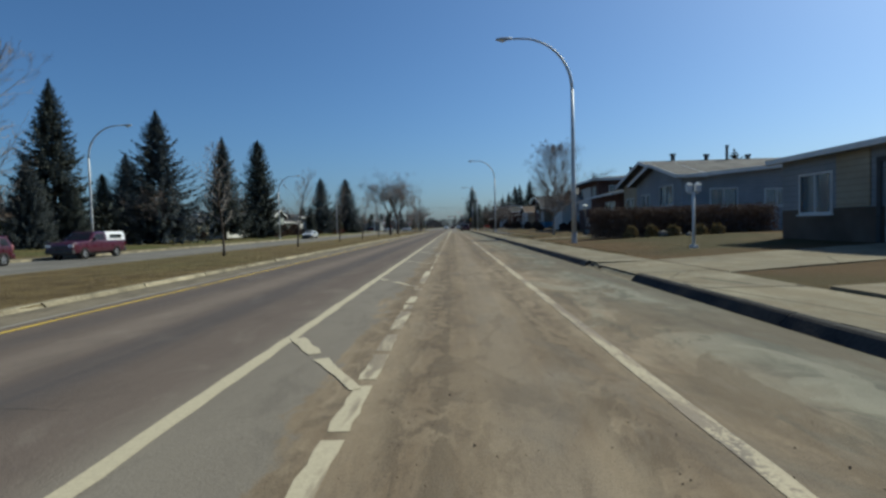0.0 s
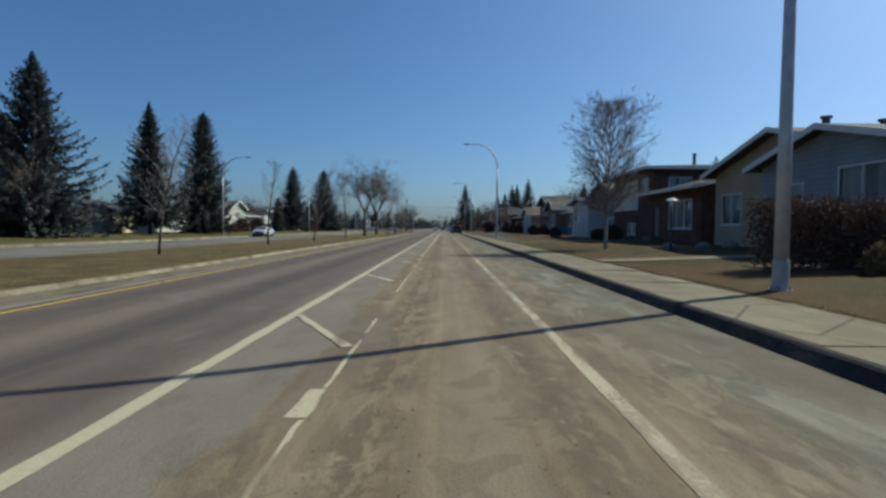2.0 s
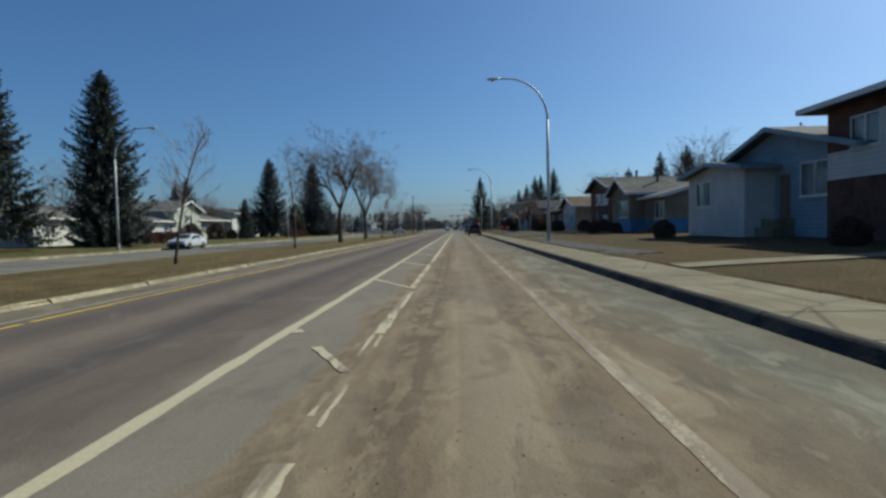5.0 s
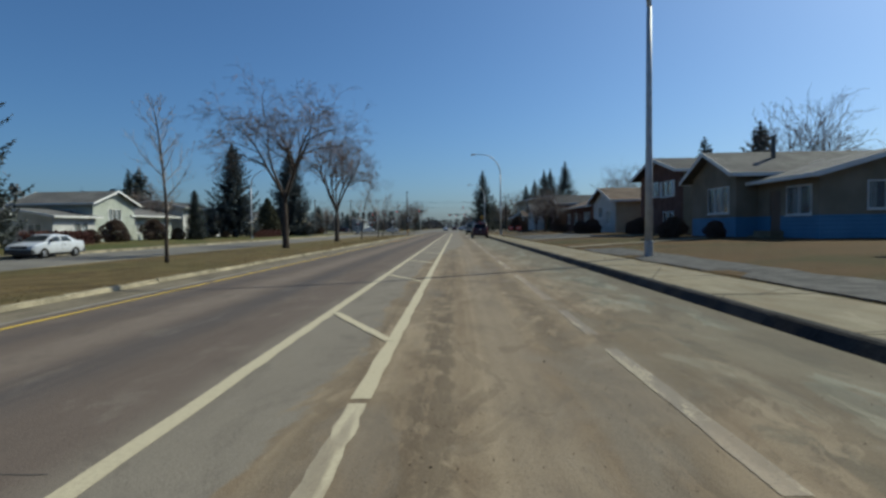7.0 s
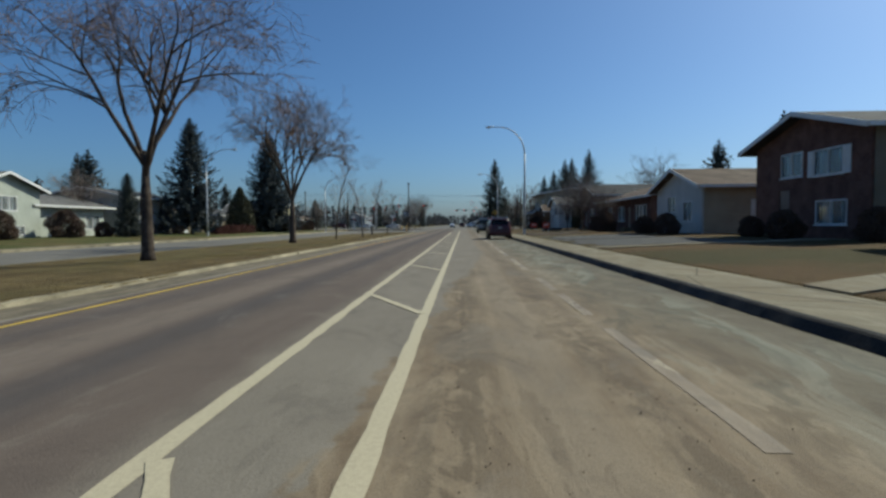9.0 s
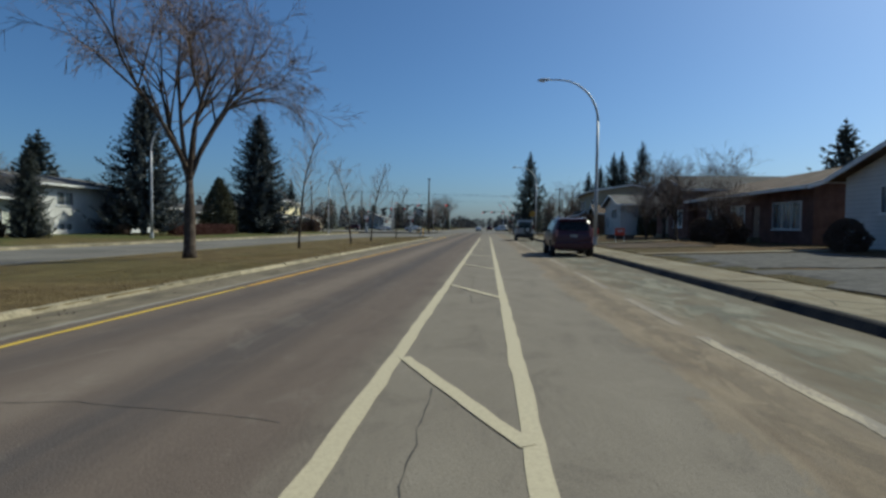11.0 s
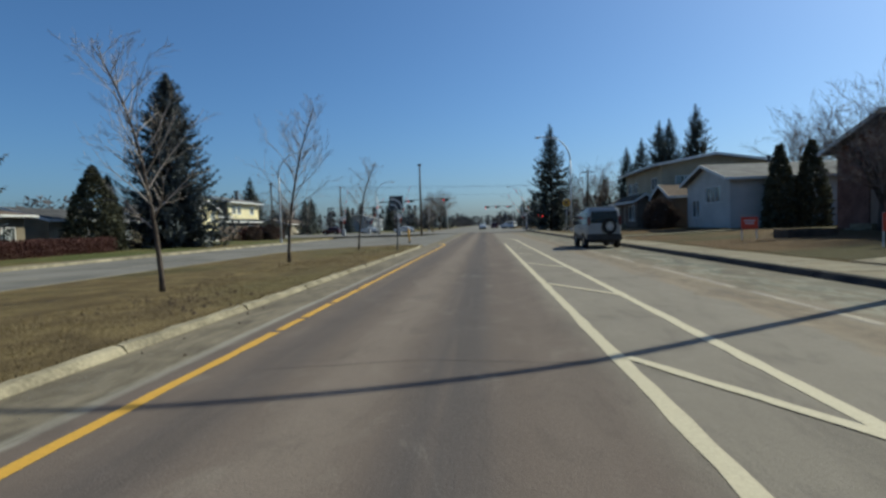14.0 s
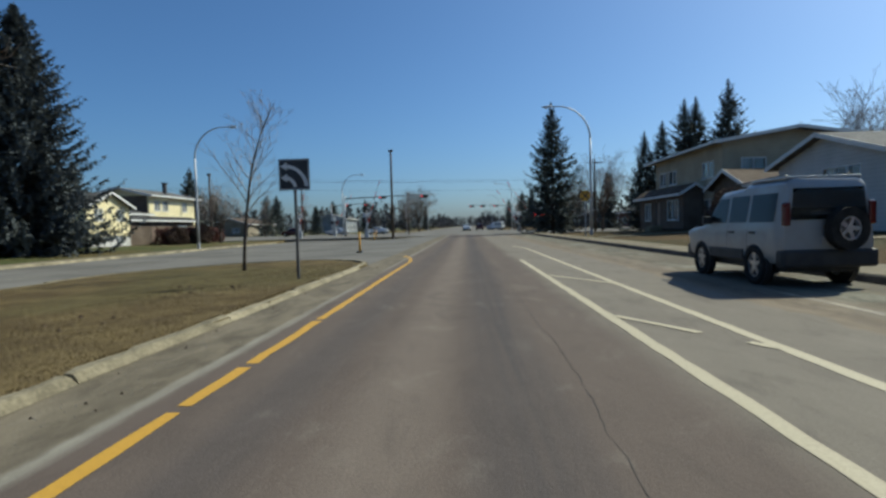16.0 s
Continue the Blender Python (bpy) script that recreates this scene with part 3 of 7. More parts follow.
def build_markings():
    rnd = random.Random(4)
    bm = bmesh.new()
    ragged_strip(bm, -1.57, -1.43, -30, 158.5, 0.004, 1)
    tagged(part("edge_line", bm, M["white_paint"]), "long worn white painted line on the asphalt", "road marking", kind="structure")
    # second line of the buffer: broken and worn at first, whole later
    bm = bmesh.new()
    # the stretches that still show through the sand: whole width, then slivers along one edge
    for k, (a, b) in enumerate(((-6.0, -4.2), (-3.0, -1.6), (-0.6, 0.9), (1.9, 3.0), (3.13, 4.05), (4.22, 5.06), (5.2, 6.0), (6.3, 7.68), (7.85, 8.3), (8.5, 9.25), (10.2, 10.5), (11.5, 14.55), (21.92, 22.53), (27.12, 27.32), (35.5, 36.2), (38.9, 39.5), (41.0, 42.3), (42.9, 46.2), (46.5, 47.4), (50.8, 55.0), (55.4, 60.3), (60.5, 66.2))):
        ragged_strip(bm, -0.45, -0.31, a, b, 0.004, 70 + k, 0.14, 0.014)
    for k, (a, b) in enumerate(((15.1, 16.95), (17.2, 21.88), (22.57, 24.3), (24.7, 25.7), (28.7, 31.45), (31.9, 33.1), (37.0, 38.2), (47.9, 48.8), (50.1, 50.7))):
        ragged_strip(bm, -0.352, -0.315, a, b, 0.004, 170 + k, 0.14, 0.010)
    for k, (a, b) in enumerate(((48.1, 48.6), (49.7, 50.7), (18.3, 18.9))):
        ragged_strip(bm, -0.45, -0.41, a, b, 0.004, 190 + k, 0.14, 0.010)
    tagged(part("broken_line", bm, M["worn_white"]), "broken white painted line worn away under sand", "road marking", kind="structure")
    bm = bmesh.new()
    ragged_strip(bm, -0.45, -0.31, 66.3, 166.0, 0.004, 3)
    for k in range(5):
        a = k / 4
        ragged_strip(bm, -0.45 - 0.06 * a * a * 6, -0.31 - 0.06 * a * a * 6, 166 + 0.9 * k, 166.9 + 0.9 * k, 0.004, 5 + k)
    tagged(part("buffer_line", bm, M["white_paint"]), "white painted line along the cycle lane", "road marking", kind="structure")
    # the line of the parking lane, stained by sand
    bm = bmesh.new()
    ragged_strip(bm, 1.72, 1.85, -12, 40.0, 0.004, 7, 0.25, 0.008)
    tagged(part("parking_line", bm, M["sandy_white"]), "cream painted line beside the sandy parking lane", "road marking", kind="structure")
    bm = bmesh.new()
    ragged_strip(bm, 1.72, 1.85, 40.0, 61.0, 0.004, 8, 0.25, 0.008)
    y = 62.0
    while y < 150.0:
        ln = rnd.uniform(1.5, 5.0)
        ragged_strip(bm, 1.71, 1.85, y, y + ln, 0.004, int(y), 0.25, 0.008)
        y += ln + rnd.uniform(0.4, 2.2)
    tagged(part("parking_line", bm, M["dusty_white"]), "sand-stained white line beside the parking lane", "road marking", kind="structure")
    # chevron bars between the two lines
    for k, y in enumerate(CHEVRONS):
        bm = bmesh.new()
        r2 = random.Random(100 + k)
        worn = y < 62.0
        for f0, f1 in BAR_LEFT.get(y, ((0.0, 1.0),)):
            rows = []
            n = max(3, int(10 * (f1 - f0)))
            for j in range(n + 1):
                f = f0 + (f1 - f0) * j / n
                cx, cy = -1.42 + 1.0 * f, y - 1.95 * f
                w = 0.060 if not worn else 0.058 + 0.014 * math.sin(3 * f + k) + r2.uniform(-0.012, 0.012)
                rows.append((bm.verts.new((cx - w * 0.9 + r2.uniform(-1, 1) * 0.012, cy - w * 0.45, 0.008)), bm.verts.new((cx + w * 0.9 + r2.uniform(-1, 1) * 0.012, cy + w * 0.45, 0.008))))
            for a, b in zip(rows, rows[1:]):
                bm.faces.new((a[0], a[1], b[1], b[0]))
        tagged(part("chevron_bar", bm, M["worn_white"] if worn else M["white_paint"]), "slanting white painted bar in the cycle lane buffer", "road marking", "chevron bars in the buffer", "structure")
    # yellow line along the median: thin and dusty at first, fresh further on
    for cuts, half, mat, label in (((-30.0, 12, 30.0, 52, 75, 96, 108.7), 0.045, "dusty_yellow", "thin dusty yellow painted line beside the median kerb"), ((108.7, 118.0, 130.2, 131.2, 132.7, 134.7, 137.6, 143.4, 144.6, 147.0, 158.0), 0.06, "yellow_paint", "bright yellow painted line beside the median kerb")):
        bm = bmesh.new()
        for k, (a, b) in enumerate(zip(cuts, cuts[1:])):
            ragged_strip(bm, -5.38 - half, -5.38 + half, a, b - 0.14, 0.004, 900 + k)
        if cuts[-1] > 150:
            for j in range(8):
                ragged_strip(bm, -5.44 - 0.012 * j * j, -5.32 - 0.012 * j * j, 158 + 0.6 * j, 158.6 + 0.6 * j, 0.004, 950 + j)
        tagged(part("yellow_line", bm, M[mat]), label, "road marking", kind="structure")
    bm = bmesh.new()
    ragged_strip(bm, -20.5, -20.38, -30, 205, -0.316, 77)
    tagged(part("far_lane_line", bm, M["dusty_white"]), "faded white lane line on the far carriageway", "road marking", kind="structure")
    bm = bmesh.new()
    ragged_strip(bm, -6.0, 3.8, 203.0, 203.5, 0.004, 78)
    tagged(part("stop_line", bm, M["dusty_white"]), "faded white stop line before the crossing", "road marking", kind="structure")


build_markings()


def crack(pts, seed, w=0.005):
    """A thin dark crack as an irregular ribbon lying in the asphalt."""
    rnd = random.Random(seed)
    bm = bmesh.new()
    line = []
    for (xa, ya), (xb, yb) in zip(pts, pts[1:]):
        n = max(3, int(math.hypot(xb - xa, yb - ya) / 0.12))
        line += [(xa + (xb - xa) * k / n, ya + (yb - ya) * k / n) for k in range(n)]
    across = abs(pts[-1][0] - pts[0][0]) > abs(pts[-1][1] - pts[0][1])
    prev, off = None, 0.0
    for x, y in line:
        off = 0.9 * off + rnd.gauss(0, 0.012)
        ww = w * rnd.uniform(0.35, 1.4)
        if across:
            row = (bm.verts.new((x, y + off - ww, 0.0025)), bm.verts.new((x, y + off + ww, 0.0025)))
        else:
            row = (bm.verts.new((x + off - ww, y, 0.0025)), bm.verts.new((x + off + ww, y, 0.0025)))
        if prev:
            bm.faces.new((prev[0], prev[1], row[1], row[0]))
        prev = row
    tagged(part("crack", bm, M["crack"]), "thin dark sealed crack across the asphalt", "road crack", "cracks in the asphalt", "structure")


for k, (y, xa, xb) in enumerate(((3.5, -5.2, -2.2), (16.0, -5.3, -1.0), (28.5, -4.9, -1.7), (39.2, -5.2, -0.6), (53.0, -5.3, -1.6), (65.0, -5.1, -1.6), (77.4, -4.4, -1.0), (90.5, -5.3, -0.2), (101.5, -5.3, -1.8), (106.2, -1.3, 0.1), (113.0, -5.2, -2.4), (118.4, -5.3, -1.5), (128.3, -4.9, -1.6), (137.6, -5.1, -0.6), (147.5, -5.3, -1.7), (156.0, -5.3, -1.0), (170.0, -5.0, 3.4), (185.0, -5.5, 3.6))):
    crack([(xa, y), ((xa + xb) / 2, y + 0.25), (xb, y + 0.1)], 300 + k)
crack([(-1.05, 97.0), (-0.98, 99.5), (-1.1, 102.5)], 401)
crack([(-0.9, 107.0), (-0.95, 112.0)], 402, 0.004)
crack([(-2.6, 138.0), (-2.45, 146.0), (-2.55, 158.0)], 403, 0.003)
crack([(-3.3, 60.0), (-3.2, 74.0), (-3.35, 95.0)], 404, 0.004)


# ---- street lamps ----
def street_lamp(m, label):
    """A galvanised davit lamp: arm towards local -x."""
    ob = thing("street_lamp", m, label, "street lamp", "street lamps along the road")
    bm = bmesh.new()
    disc(bm, "z", (0, 0, 0), 0, 0.19, -0.15, 0.04, 20)
    disc(bm, "z", (0, 0, 0), 0, 0.135, 0.04, 0.55, 20)
    part("base", bm, M["steel"], ob)
    for a in range(4):
        bm = bmesh.new()
        disc(bm, "z", (0.155 * math.cos(a * math.pi / 2 + 0.78), 0.155 * math.sin(a * math.pi / 2 + 0.78), 0), 0, 0.016, 0.03, 0.085, 6)
        part("bolt", bm, M["dark_steel"], ob)
    part("pole", tubed([(0, 0, 0.5), (0, 0, 3), (0, 0, 5.5), (0, 0, 7.9)], [0.122, 0.108, 0.094, 0.078], 14), M["steel"], ob, smooth=True)
    arc = [(0, 0, 7.88)]
    for k in range(1, 13):
        a = math.radians(88 * k / 12)
        arc.append((-2.55 * (1 - math.cos(a)), 0, 7.9 + 2.62 * math.sin(a)))
    arc.append((-3.05, 0, 10.53))
    part("arm", tubed(arc, [0.078 - 0.036 * k / (len(arc) - 1) for k in range(len(arc))], 12), M["steel"], ob, smooth=True)
    bm = bmesh.new()
    secs = [(-3.0, 0.05, 0.05, 10.53), (-3.12, 0.09, 0.08, 10.53), (-3.35, 0.16, 0.10, 10.52), (-3.62, 0.17, 0.10, 10.51), (-3.78, 0.12, 0.07, 10.50), (-3.84, 0.05, 0.03, 10.50)]
    rings = [[bm.verts.new((x, w * math.cos(a), z + h * math.sin(a) * (0.6 if math.sin(a) < 0 else 1.0))) for a in (2 * math.pi * k / 12 for k in range(12))] for x, w, h, z in secs]
    for a, b in zip(rings, rings[1:]):
        for k in range(12):
            bm.faces.new((a[k], a[(k + 1) % 12], b[(k + 1) % 12], b[k]))
    bm.faces.new(rings[0]), bm.faces.new(rings[-1])
    head = part("lamp_head", bm, M["steel"], ob, smooth=True)
    bm = bmesh.new()
    bmesh.ops.create_uvsphere(bm, u_segments=12, v_segments=6, radius=0.13, matrix=Matrix.Translation((-3.5, 0, 10.45)) @ Matrix.Diagonal((1.3, 1, 0.6, 1)))
    part("lens", bm, M["lens"], head, "clear lamp lens", smooth=True)
    return ob


lamp = street_lamp(pose(6.55, 28.2, 0.15), "tall galvanised steel davit street lamp beside the sidewalk")
for x, y in ((6.8, -22.0), (6.45, 80.0), (6.2, 133.8), (6.8, 184.4), (6.8, 262.0), (6.8, 310.0), (6.8, 360.0)):
    copy_thing(lamp, pose(x, y, 0.13 if y < 200 else -0.08))
for x, y in ((-30.3, 45.4), (-29.2, 91.5), (-31.0, 145.2), (-27.0, 186.5), (-24.5, 232.0), (-20.0, 290.0), (-18.0, 345.0)):
    o = copy_thing(lamp, pose(x, y, -0.15, 0, 0, 180))
    o["label"] = "tall galvanised steel davit street lamp beyond the far carriageway"


# ---- trees ----
def spruce_parts(h, r, seed, low=0.04, dens=1.0, shape=0.85, coarse=1.0):
    """Vertices and faces of a spruce crown: whorls of boughs that sag and turn up at the tip, fringed with needle sprays."""
    rnd = random.Random(seed)
    verts, faces = [], []

    def spray(p, d, side, ln, wd):
        i = len(verts)
        a, b, c, e = p, p + d * ln * 0.4 + side * wd, p + d * ln, p + d * ln * 0.4 - side * wd
        verts.extend((a[:], b[:], c[:], e[:]))
        faces.append((i, i + 1, i + 2, i + 3))

    lean = [(rnd.uniform(0, 6.283), rnd.uniform(0.05, 0.14)) for _ in range(5)]
    z = h * low
    while z < h * 0.985:
        f = z / h
        rad = r * min((1 - f) ** shape, 0.93) * (0.90 + 0.22 * rnd.random()) + 0.04
        if f > 0.9:
            rad *= ((1 - f) / 0.1) ** 0.3
        if f < 0.12:
            rad *= 0.62 + 3.1 * f
        nb = max(6, int((8 + 7 * (1 - f)) * dens))
        a0 = rnd.random() * 6.28
        for k in range(nb):
            az = a0 + 6.283 * k / nb + rnd.uniform(-0.28, 0.28)
            swell = 1 + sum(m * math.cos((j + 1) * (az - ph) + 5 * f) for j, (ph, m) in enumerate(lean)) * 0.8
            ln = rad * swell * rnd.uniform(0.58, 1.20)
            out = Vector((math.cos(az), math.sin(az), 0))
            across = Vector((-math.sin(az), math.cos(az), 0))
            start = 0.55 * f - 0.02
            sag = rnd.uniform(0.30, 0.55) * (1 - 0.8 * f)
            steps = max(4, int(ln / (0.27 * coarse)))
            base = (0.34 + 0.16 * (1 - f)) * coarse ** 0.6 * min(1.0, 0.25 + ln / 1.4)
            for s in range(1, steps + 1):
                t = s / steps
                if t < 0.22 and ln > 1.2:
                    continue
                zz = z + ln * (start * t - sag * math.sin(t * 2.1) * 0.95 + 0.42 * sag * t ** 4) + rnd.uniform(-0.04, 0.04)
                p = Vector((out.x * ln * t, out.y * ln * t, zz))
                sz = base * (1.15 - 0.45 * t) * rnd.uniform(0.75, 1.25)
                lift = 0.05 + 0.45 * t * t
                for sgn in (-1, 1):
                    d = (out * rnd.uniform(0.55, 0.9) + across * sgn * rnd.uniform(0.6, 1.0) + Vector((0, 0, rnd.uniform(-0.45, 0.1)))).normalized()
                    up = Vector((rnd.uniform(-0.35, 0.35), rnd.uniform(-0.35, 0.35), 1))
                    spray(p, d, d.cross(up).normalized(), sz * 1.45, sz * 0.38)
                d = (out * 0.8 + across * rnd.uniform(-0.3, 0.3) + Vector((0, 0, lift - 0.1))).normalized()
                spray(p - d * sz * 0.3, d, d.cross(Vector((rnd.uniform(-0.6, 0.6), rnd.uniform(-0.6, 0.6), 1))).normalized(), sz * 1.6, sz * 0.36)
                # sprays that hang below the bough
                d = (out * rnd.uniform(0.0, 0.5) + across * rnd.uniform(-0.4, 0.4) + Vector((0, 0, -1))).normalized()
                spray(p, d, (across * rnd.uniform(0.5, 1) + out * rnd.uniform(-0.6, 0.6)).normalized(), sz * rnd.uniform(0.9, 1.5), sz * 0.38)
        z += max(0.14, 0.42 * (1 - 0.55 * f)) * rnd.uniform(0.8, 1.2) / dens * coarse
    for k in range(9):
        a = k * 0.7
        d = Vector((0.35 * math.cos(a), 0.35 * math.sin(a), 1.0)).normalized()
        spray(Vector((0, 0, h * 0.985 - 0.09 * k)), d, Vector((math.sin(a), -math.cos(a), 0.0)), 0.30, 0.045)
    return verts, faces


def spruce(m, h, r, seed, label, mat="needles", low=0.04, dens=1.0, shape=1.0, category="spruce tree", coarse=1.0):
    ob = thing("spruce_tree", m, label, category, "spruces in the front yards")
    part("trunk", tubed([(0, 0, -0.2), (0, 0, 0.5), (0.05, 0, h * 0.5), (0, 0, h * 0.96)], [0.022 * h * 0.8, 0.014 * h, 0.009 * h, 0.015], 9), M["bark"], ob, smooth=True)
    v, f = spruce_parts(h, r, seed, low, dens, shape, coarse)
    raw("crown", v, f, M[mat], ob)
    return ob


def branching(seed, trunk_h, trunk_r, limbs, limb_len, spread, levels, kids, ratio, curl, droop, lead=False, sweep=(0.45, 0.95), thin=0.006):
    """Bare tree: returns bmesh of the wood and bmesh of the twigs."""
    rnd = random.Random(seed)
    wood, twig = bmesh.new(), bmesh.new()
    kink = [Vector((0, 0, -0.15)), Vector((rnd.uniform(-0.04, 0.04), rnd.uniform(-0.04, 0.04), trunk_h * 0.5)), Vector((rnd.uniform(-0.06, 0.06), rnd.uniform(-0.06, 0.06), trunk_h))]
    tube(wood, [kink[0], kink[0] + Vector((0, 0, 0.4)), kink[1], kink[2]], [trunk_r * 1.45, trunk_r * 1.08, trunk_r * 0.92, trunk_r * 0.45], 10)

    def grow(p, d, ln, r, lev):
        n = 4 if lev < levels else 3
        pts, rad = [p], [r]
        q, e = p.copy(), d.copy()
        for k in range(n):
            wob = Vector((rnd.gauss(0, 1), rnd.gauss(0, 1), rnd.gauss(0, 0.6))) * curl
            e = (e + wob + Vector((0, 0, -droop * (lev / levels) * (0.4 + k / n)))).normalized()
            q = q + e * (ln / n)
            pts.append(q.copy())
            rad.append(max(thin * 0.8, r * (1 - 0.62 * (k + 1) / n)))
        bmv = wood if lev <= 2 else twig
        tube(bmv, pts, rad, 7 if lev <= 1 else 5 if lev == 2 else 3, cap=False)
        if lev >= levels:
            return
        for c in range(kids[lev - 1]):
            t = rnd.uniform(*sweep) if c else 1.0
            i = min(n - 1, int(t * n))
            base = pts[i].lerp(pts[i + 1], t * n - i if i < n else 1.0) if i < n else pts[-1]
            ax = (pts[i + 1] - pts[i]).normalized()
            side = ax.orthogonal().normalized()
            side.rotate(Matrix.Rotation(rnd.uniform(0, 6.283), 3, ax))
            dv = (ax + side * spread * rnd.uniform(0.55, 1.2) + Vector((0, 0, 0.12))).normalized()
            grow(base, dv, ln * ratio * rnd.uniform(0.75, 1.15), max(thin, rad[i] * 0.66), lev + 1)

    a0 = rnd.random() * 6.28
    for k in range(limbs):
        az = a0 + 6.283 * k / limbs + rnd.uniform(-0.3, 0.3)
        tilt = rnd.uniform(0.28, 0.62) * spread
        if lead and k == 0:
            tilt = 0.05
        d = Vector((math.cos(az) * tilt, math.sin(az) * tilt, 1)).normalized()
        hh = 1.0 if not lead or k == 0 else rnd.uniform(0.55, 1.0)
        p = kink[1].lerp(kink[2], (hh - 0.5) * 2 - (0.0 if lead else rnd.uniform(0.12, 0.5)))
        grow(p, d, limb_len * rnd.uniform(0.85, 1.12), trunk_r * (0.50 if k or not lead else 0.8), 1)
    return wood, twig


def bare_tree(name, m, label, category, group, wood_mat, twig_mat, **kw):
    ob = thing(name, m, label, category, group)
    w, t = branching(**kw)
    part("trunk", w, M[wood_mat], ob, smooth=True)
    part("crown", t, M[twig_mat], ob)
    return ob


SPR = "dark green spruce tree with drooping boughs in a front yard"
s1 = spruce(pose(-36.8, 68.0, 0), 16.9, 6.2, 1, SPR, "blue_needles", 0.10, 1.0, 1.0)
s2 = spruce(pose(-36.6, 87.0, 0), 16.8, 5.4, 2, SPR, "needles", 0.15, 1.0, 1.08)
s3 = spruce(pose(-35.3, 99.4, 0), 18.1, 4.4, 3, "slender dark spruce tree with dense boughs", "needles", 0.08, 1.1, 0.74)
s4 = spruce(pose(-34.7, 177.0, 0), 17.8, 6.0, 4, "broad dark spruce tree beside a clipped cedar", "blue_needles", 0.02, 1.1, 0.84)
s5 = spruce(pose(7.7, 210.0, -0.1), 16.9, 5.2, 5, "tall ragged spruce tree at the level crossing", "needles", 0.10, 0.8, 1.0)

spruce(pose(-37.2, 153.6, 0), 16.0, 5.3, 6, "dark spruce tree with a bare lower trunk", "blue_needles", 0.13, 1.0, 0.85)
# lighter spruces for the gardens behind and the far distance
f1 = spruce(pose(-60, 300, -0.12, 0, 0, 40), 12.0, 4.4, 11, "dark spruce tree in the distance", "needles", 0.04, 0.9, 0.95, coarse=2.0)
f2 = spruce(pose(20, 335, -0.12), 14.0, 4.0, 12, "dark spruce tree in the distance", "needles", 0.05, 0.9, 0.9, coarse=2.0)


def copy_spruce(src, x, y, h, turn, z=0.0):
    base = {s1: 16.9, s2: 16.8, s3: 18.1, s4: 17.8, s5: 16.9, f1: 12.0, f2: 14.0}[src]
    k = h / base
    return copy_thing(src, pose(x, y, z, 0, 0, turn) @ Matrix.Scale(k, 4))


for src, x, y, h, turn in (
        (s2, -43.5, 59.0, 18.6, 40), (s4, -45.5, 52.0, 9.0, 10), (s1, -44.5, 74.0, 12.5, 200), (s3, -41.0, 63.5, 8.5, 0), (s4, -47.5, 46.0, 15.0, 80), (s4, -39.8, 50.5, 8.5, 140), (s3, -39.2, 55.8, 6.6, 30), (s2, -44.0, 38.0, 12.0, 80),
        (f1, -61.0, 167.0, 13.8, 15), (f2, -65.0, 170.0, 13.6, 140), (s3, -36.0, 137.5, 7.0, 0), (s3, -38.5, 172.8, 7.2, 50),
        (f2, -66.0, 103.0, 10.5, 75), (f2, -48.0, 226.0, 12.0, 20), (f1, -60.0, 216.0, 12.0, 20),
        (s5, 29.8, 210.0, 19.0, 10), (s5, 26.0, 210.5, 17.0, 90), (s5, 24.2, 209.5, 16.6, 200), (s5, 21.8, 210.5, 14.2, 140), (s5, 19.4, 210.0, 12.8, 250),
        (f1, 36.0, 158.0, 12.5, 30), (f2, 38.0, 146.0, 14.0, 77), (f1, 32.0, 120.0, 11.5, 20), (f2, 33.0, 97.0, 10.0, 70),
        (f1, 31.0, 60.0, 8.5, 70), (f2, 34.0, 86.0, 10.0, 10), (f2, 22.5, 240.0, 11.0, 40)):
    z = ground_height(x, y) - 0.02
    o = copy_spruce(src, x, y, h, turn, z)
for x, y, h, w in ((-48, 320, 11, 2), (-40, 335, 12, 3), (-33, 350, 9, 1), (-30, 380, 11, 2), (-70, 280, 12, 0), (-82, 290, 13, 1), (-95, 300, 12, 3), (-52, 270, 10, 4), (-44, 285, 8, 2),
                   (16, 330, 13, 2), (24, 320, 13, 1), (30, 300, 12, 3), (36, 310, 11, 4), (14, 365, 12, 3), (28, 350, 12, 1), (45, 300, 12, 0), (-24, 410, 12, 3), (-110, 280, 13, 2), (-125, 300, 12, 0)):
    copy_spruce((f1, f2)[w % 2], x, y, h, x * 7.0, -0.12)

ELM = dict(trunk_h=3.9, trunk_r=0.21, limbs=5, limb_len=4.7, spread=1.0, levels=5, kids=(6, 5, 5, 5), ratio=0.60, curl=0.13, droop=0.15, thin=0.008)
bare_tree("elm_tree", pose(-11.3, 99.3, 0.0), "large bare elm tree with a wide vase-shaped crown on the median", "bare tree", "trees on the median", "bark", "twig", seed=21, **ELM)
bare_tree("elm_tree", pose(-11.9, 118.0, 0.0), "tall bare elm tree with many upright limbs on the median", "bare tree", "trees on the median", "bark", "twig", seed=33, **{**ELM, "trunk_h": 3.4, "limbs": 7, "spread": 0.78, "limb_len": 4.4, "curl": 0.09, "thin": 0.007})

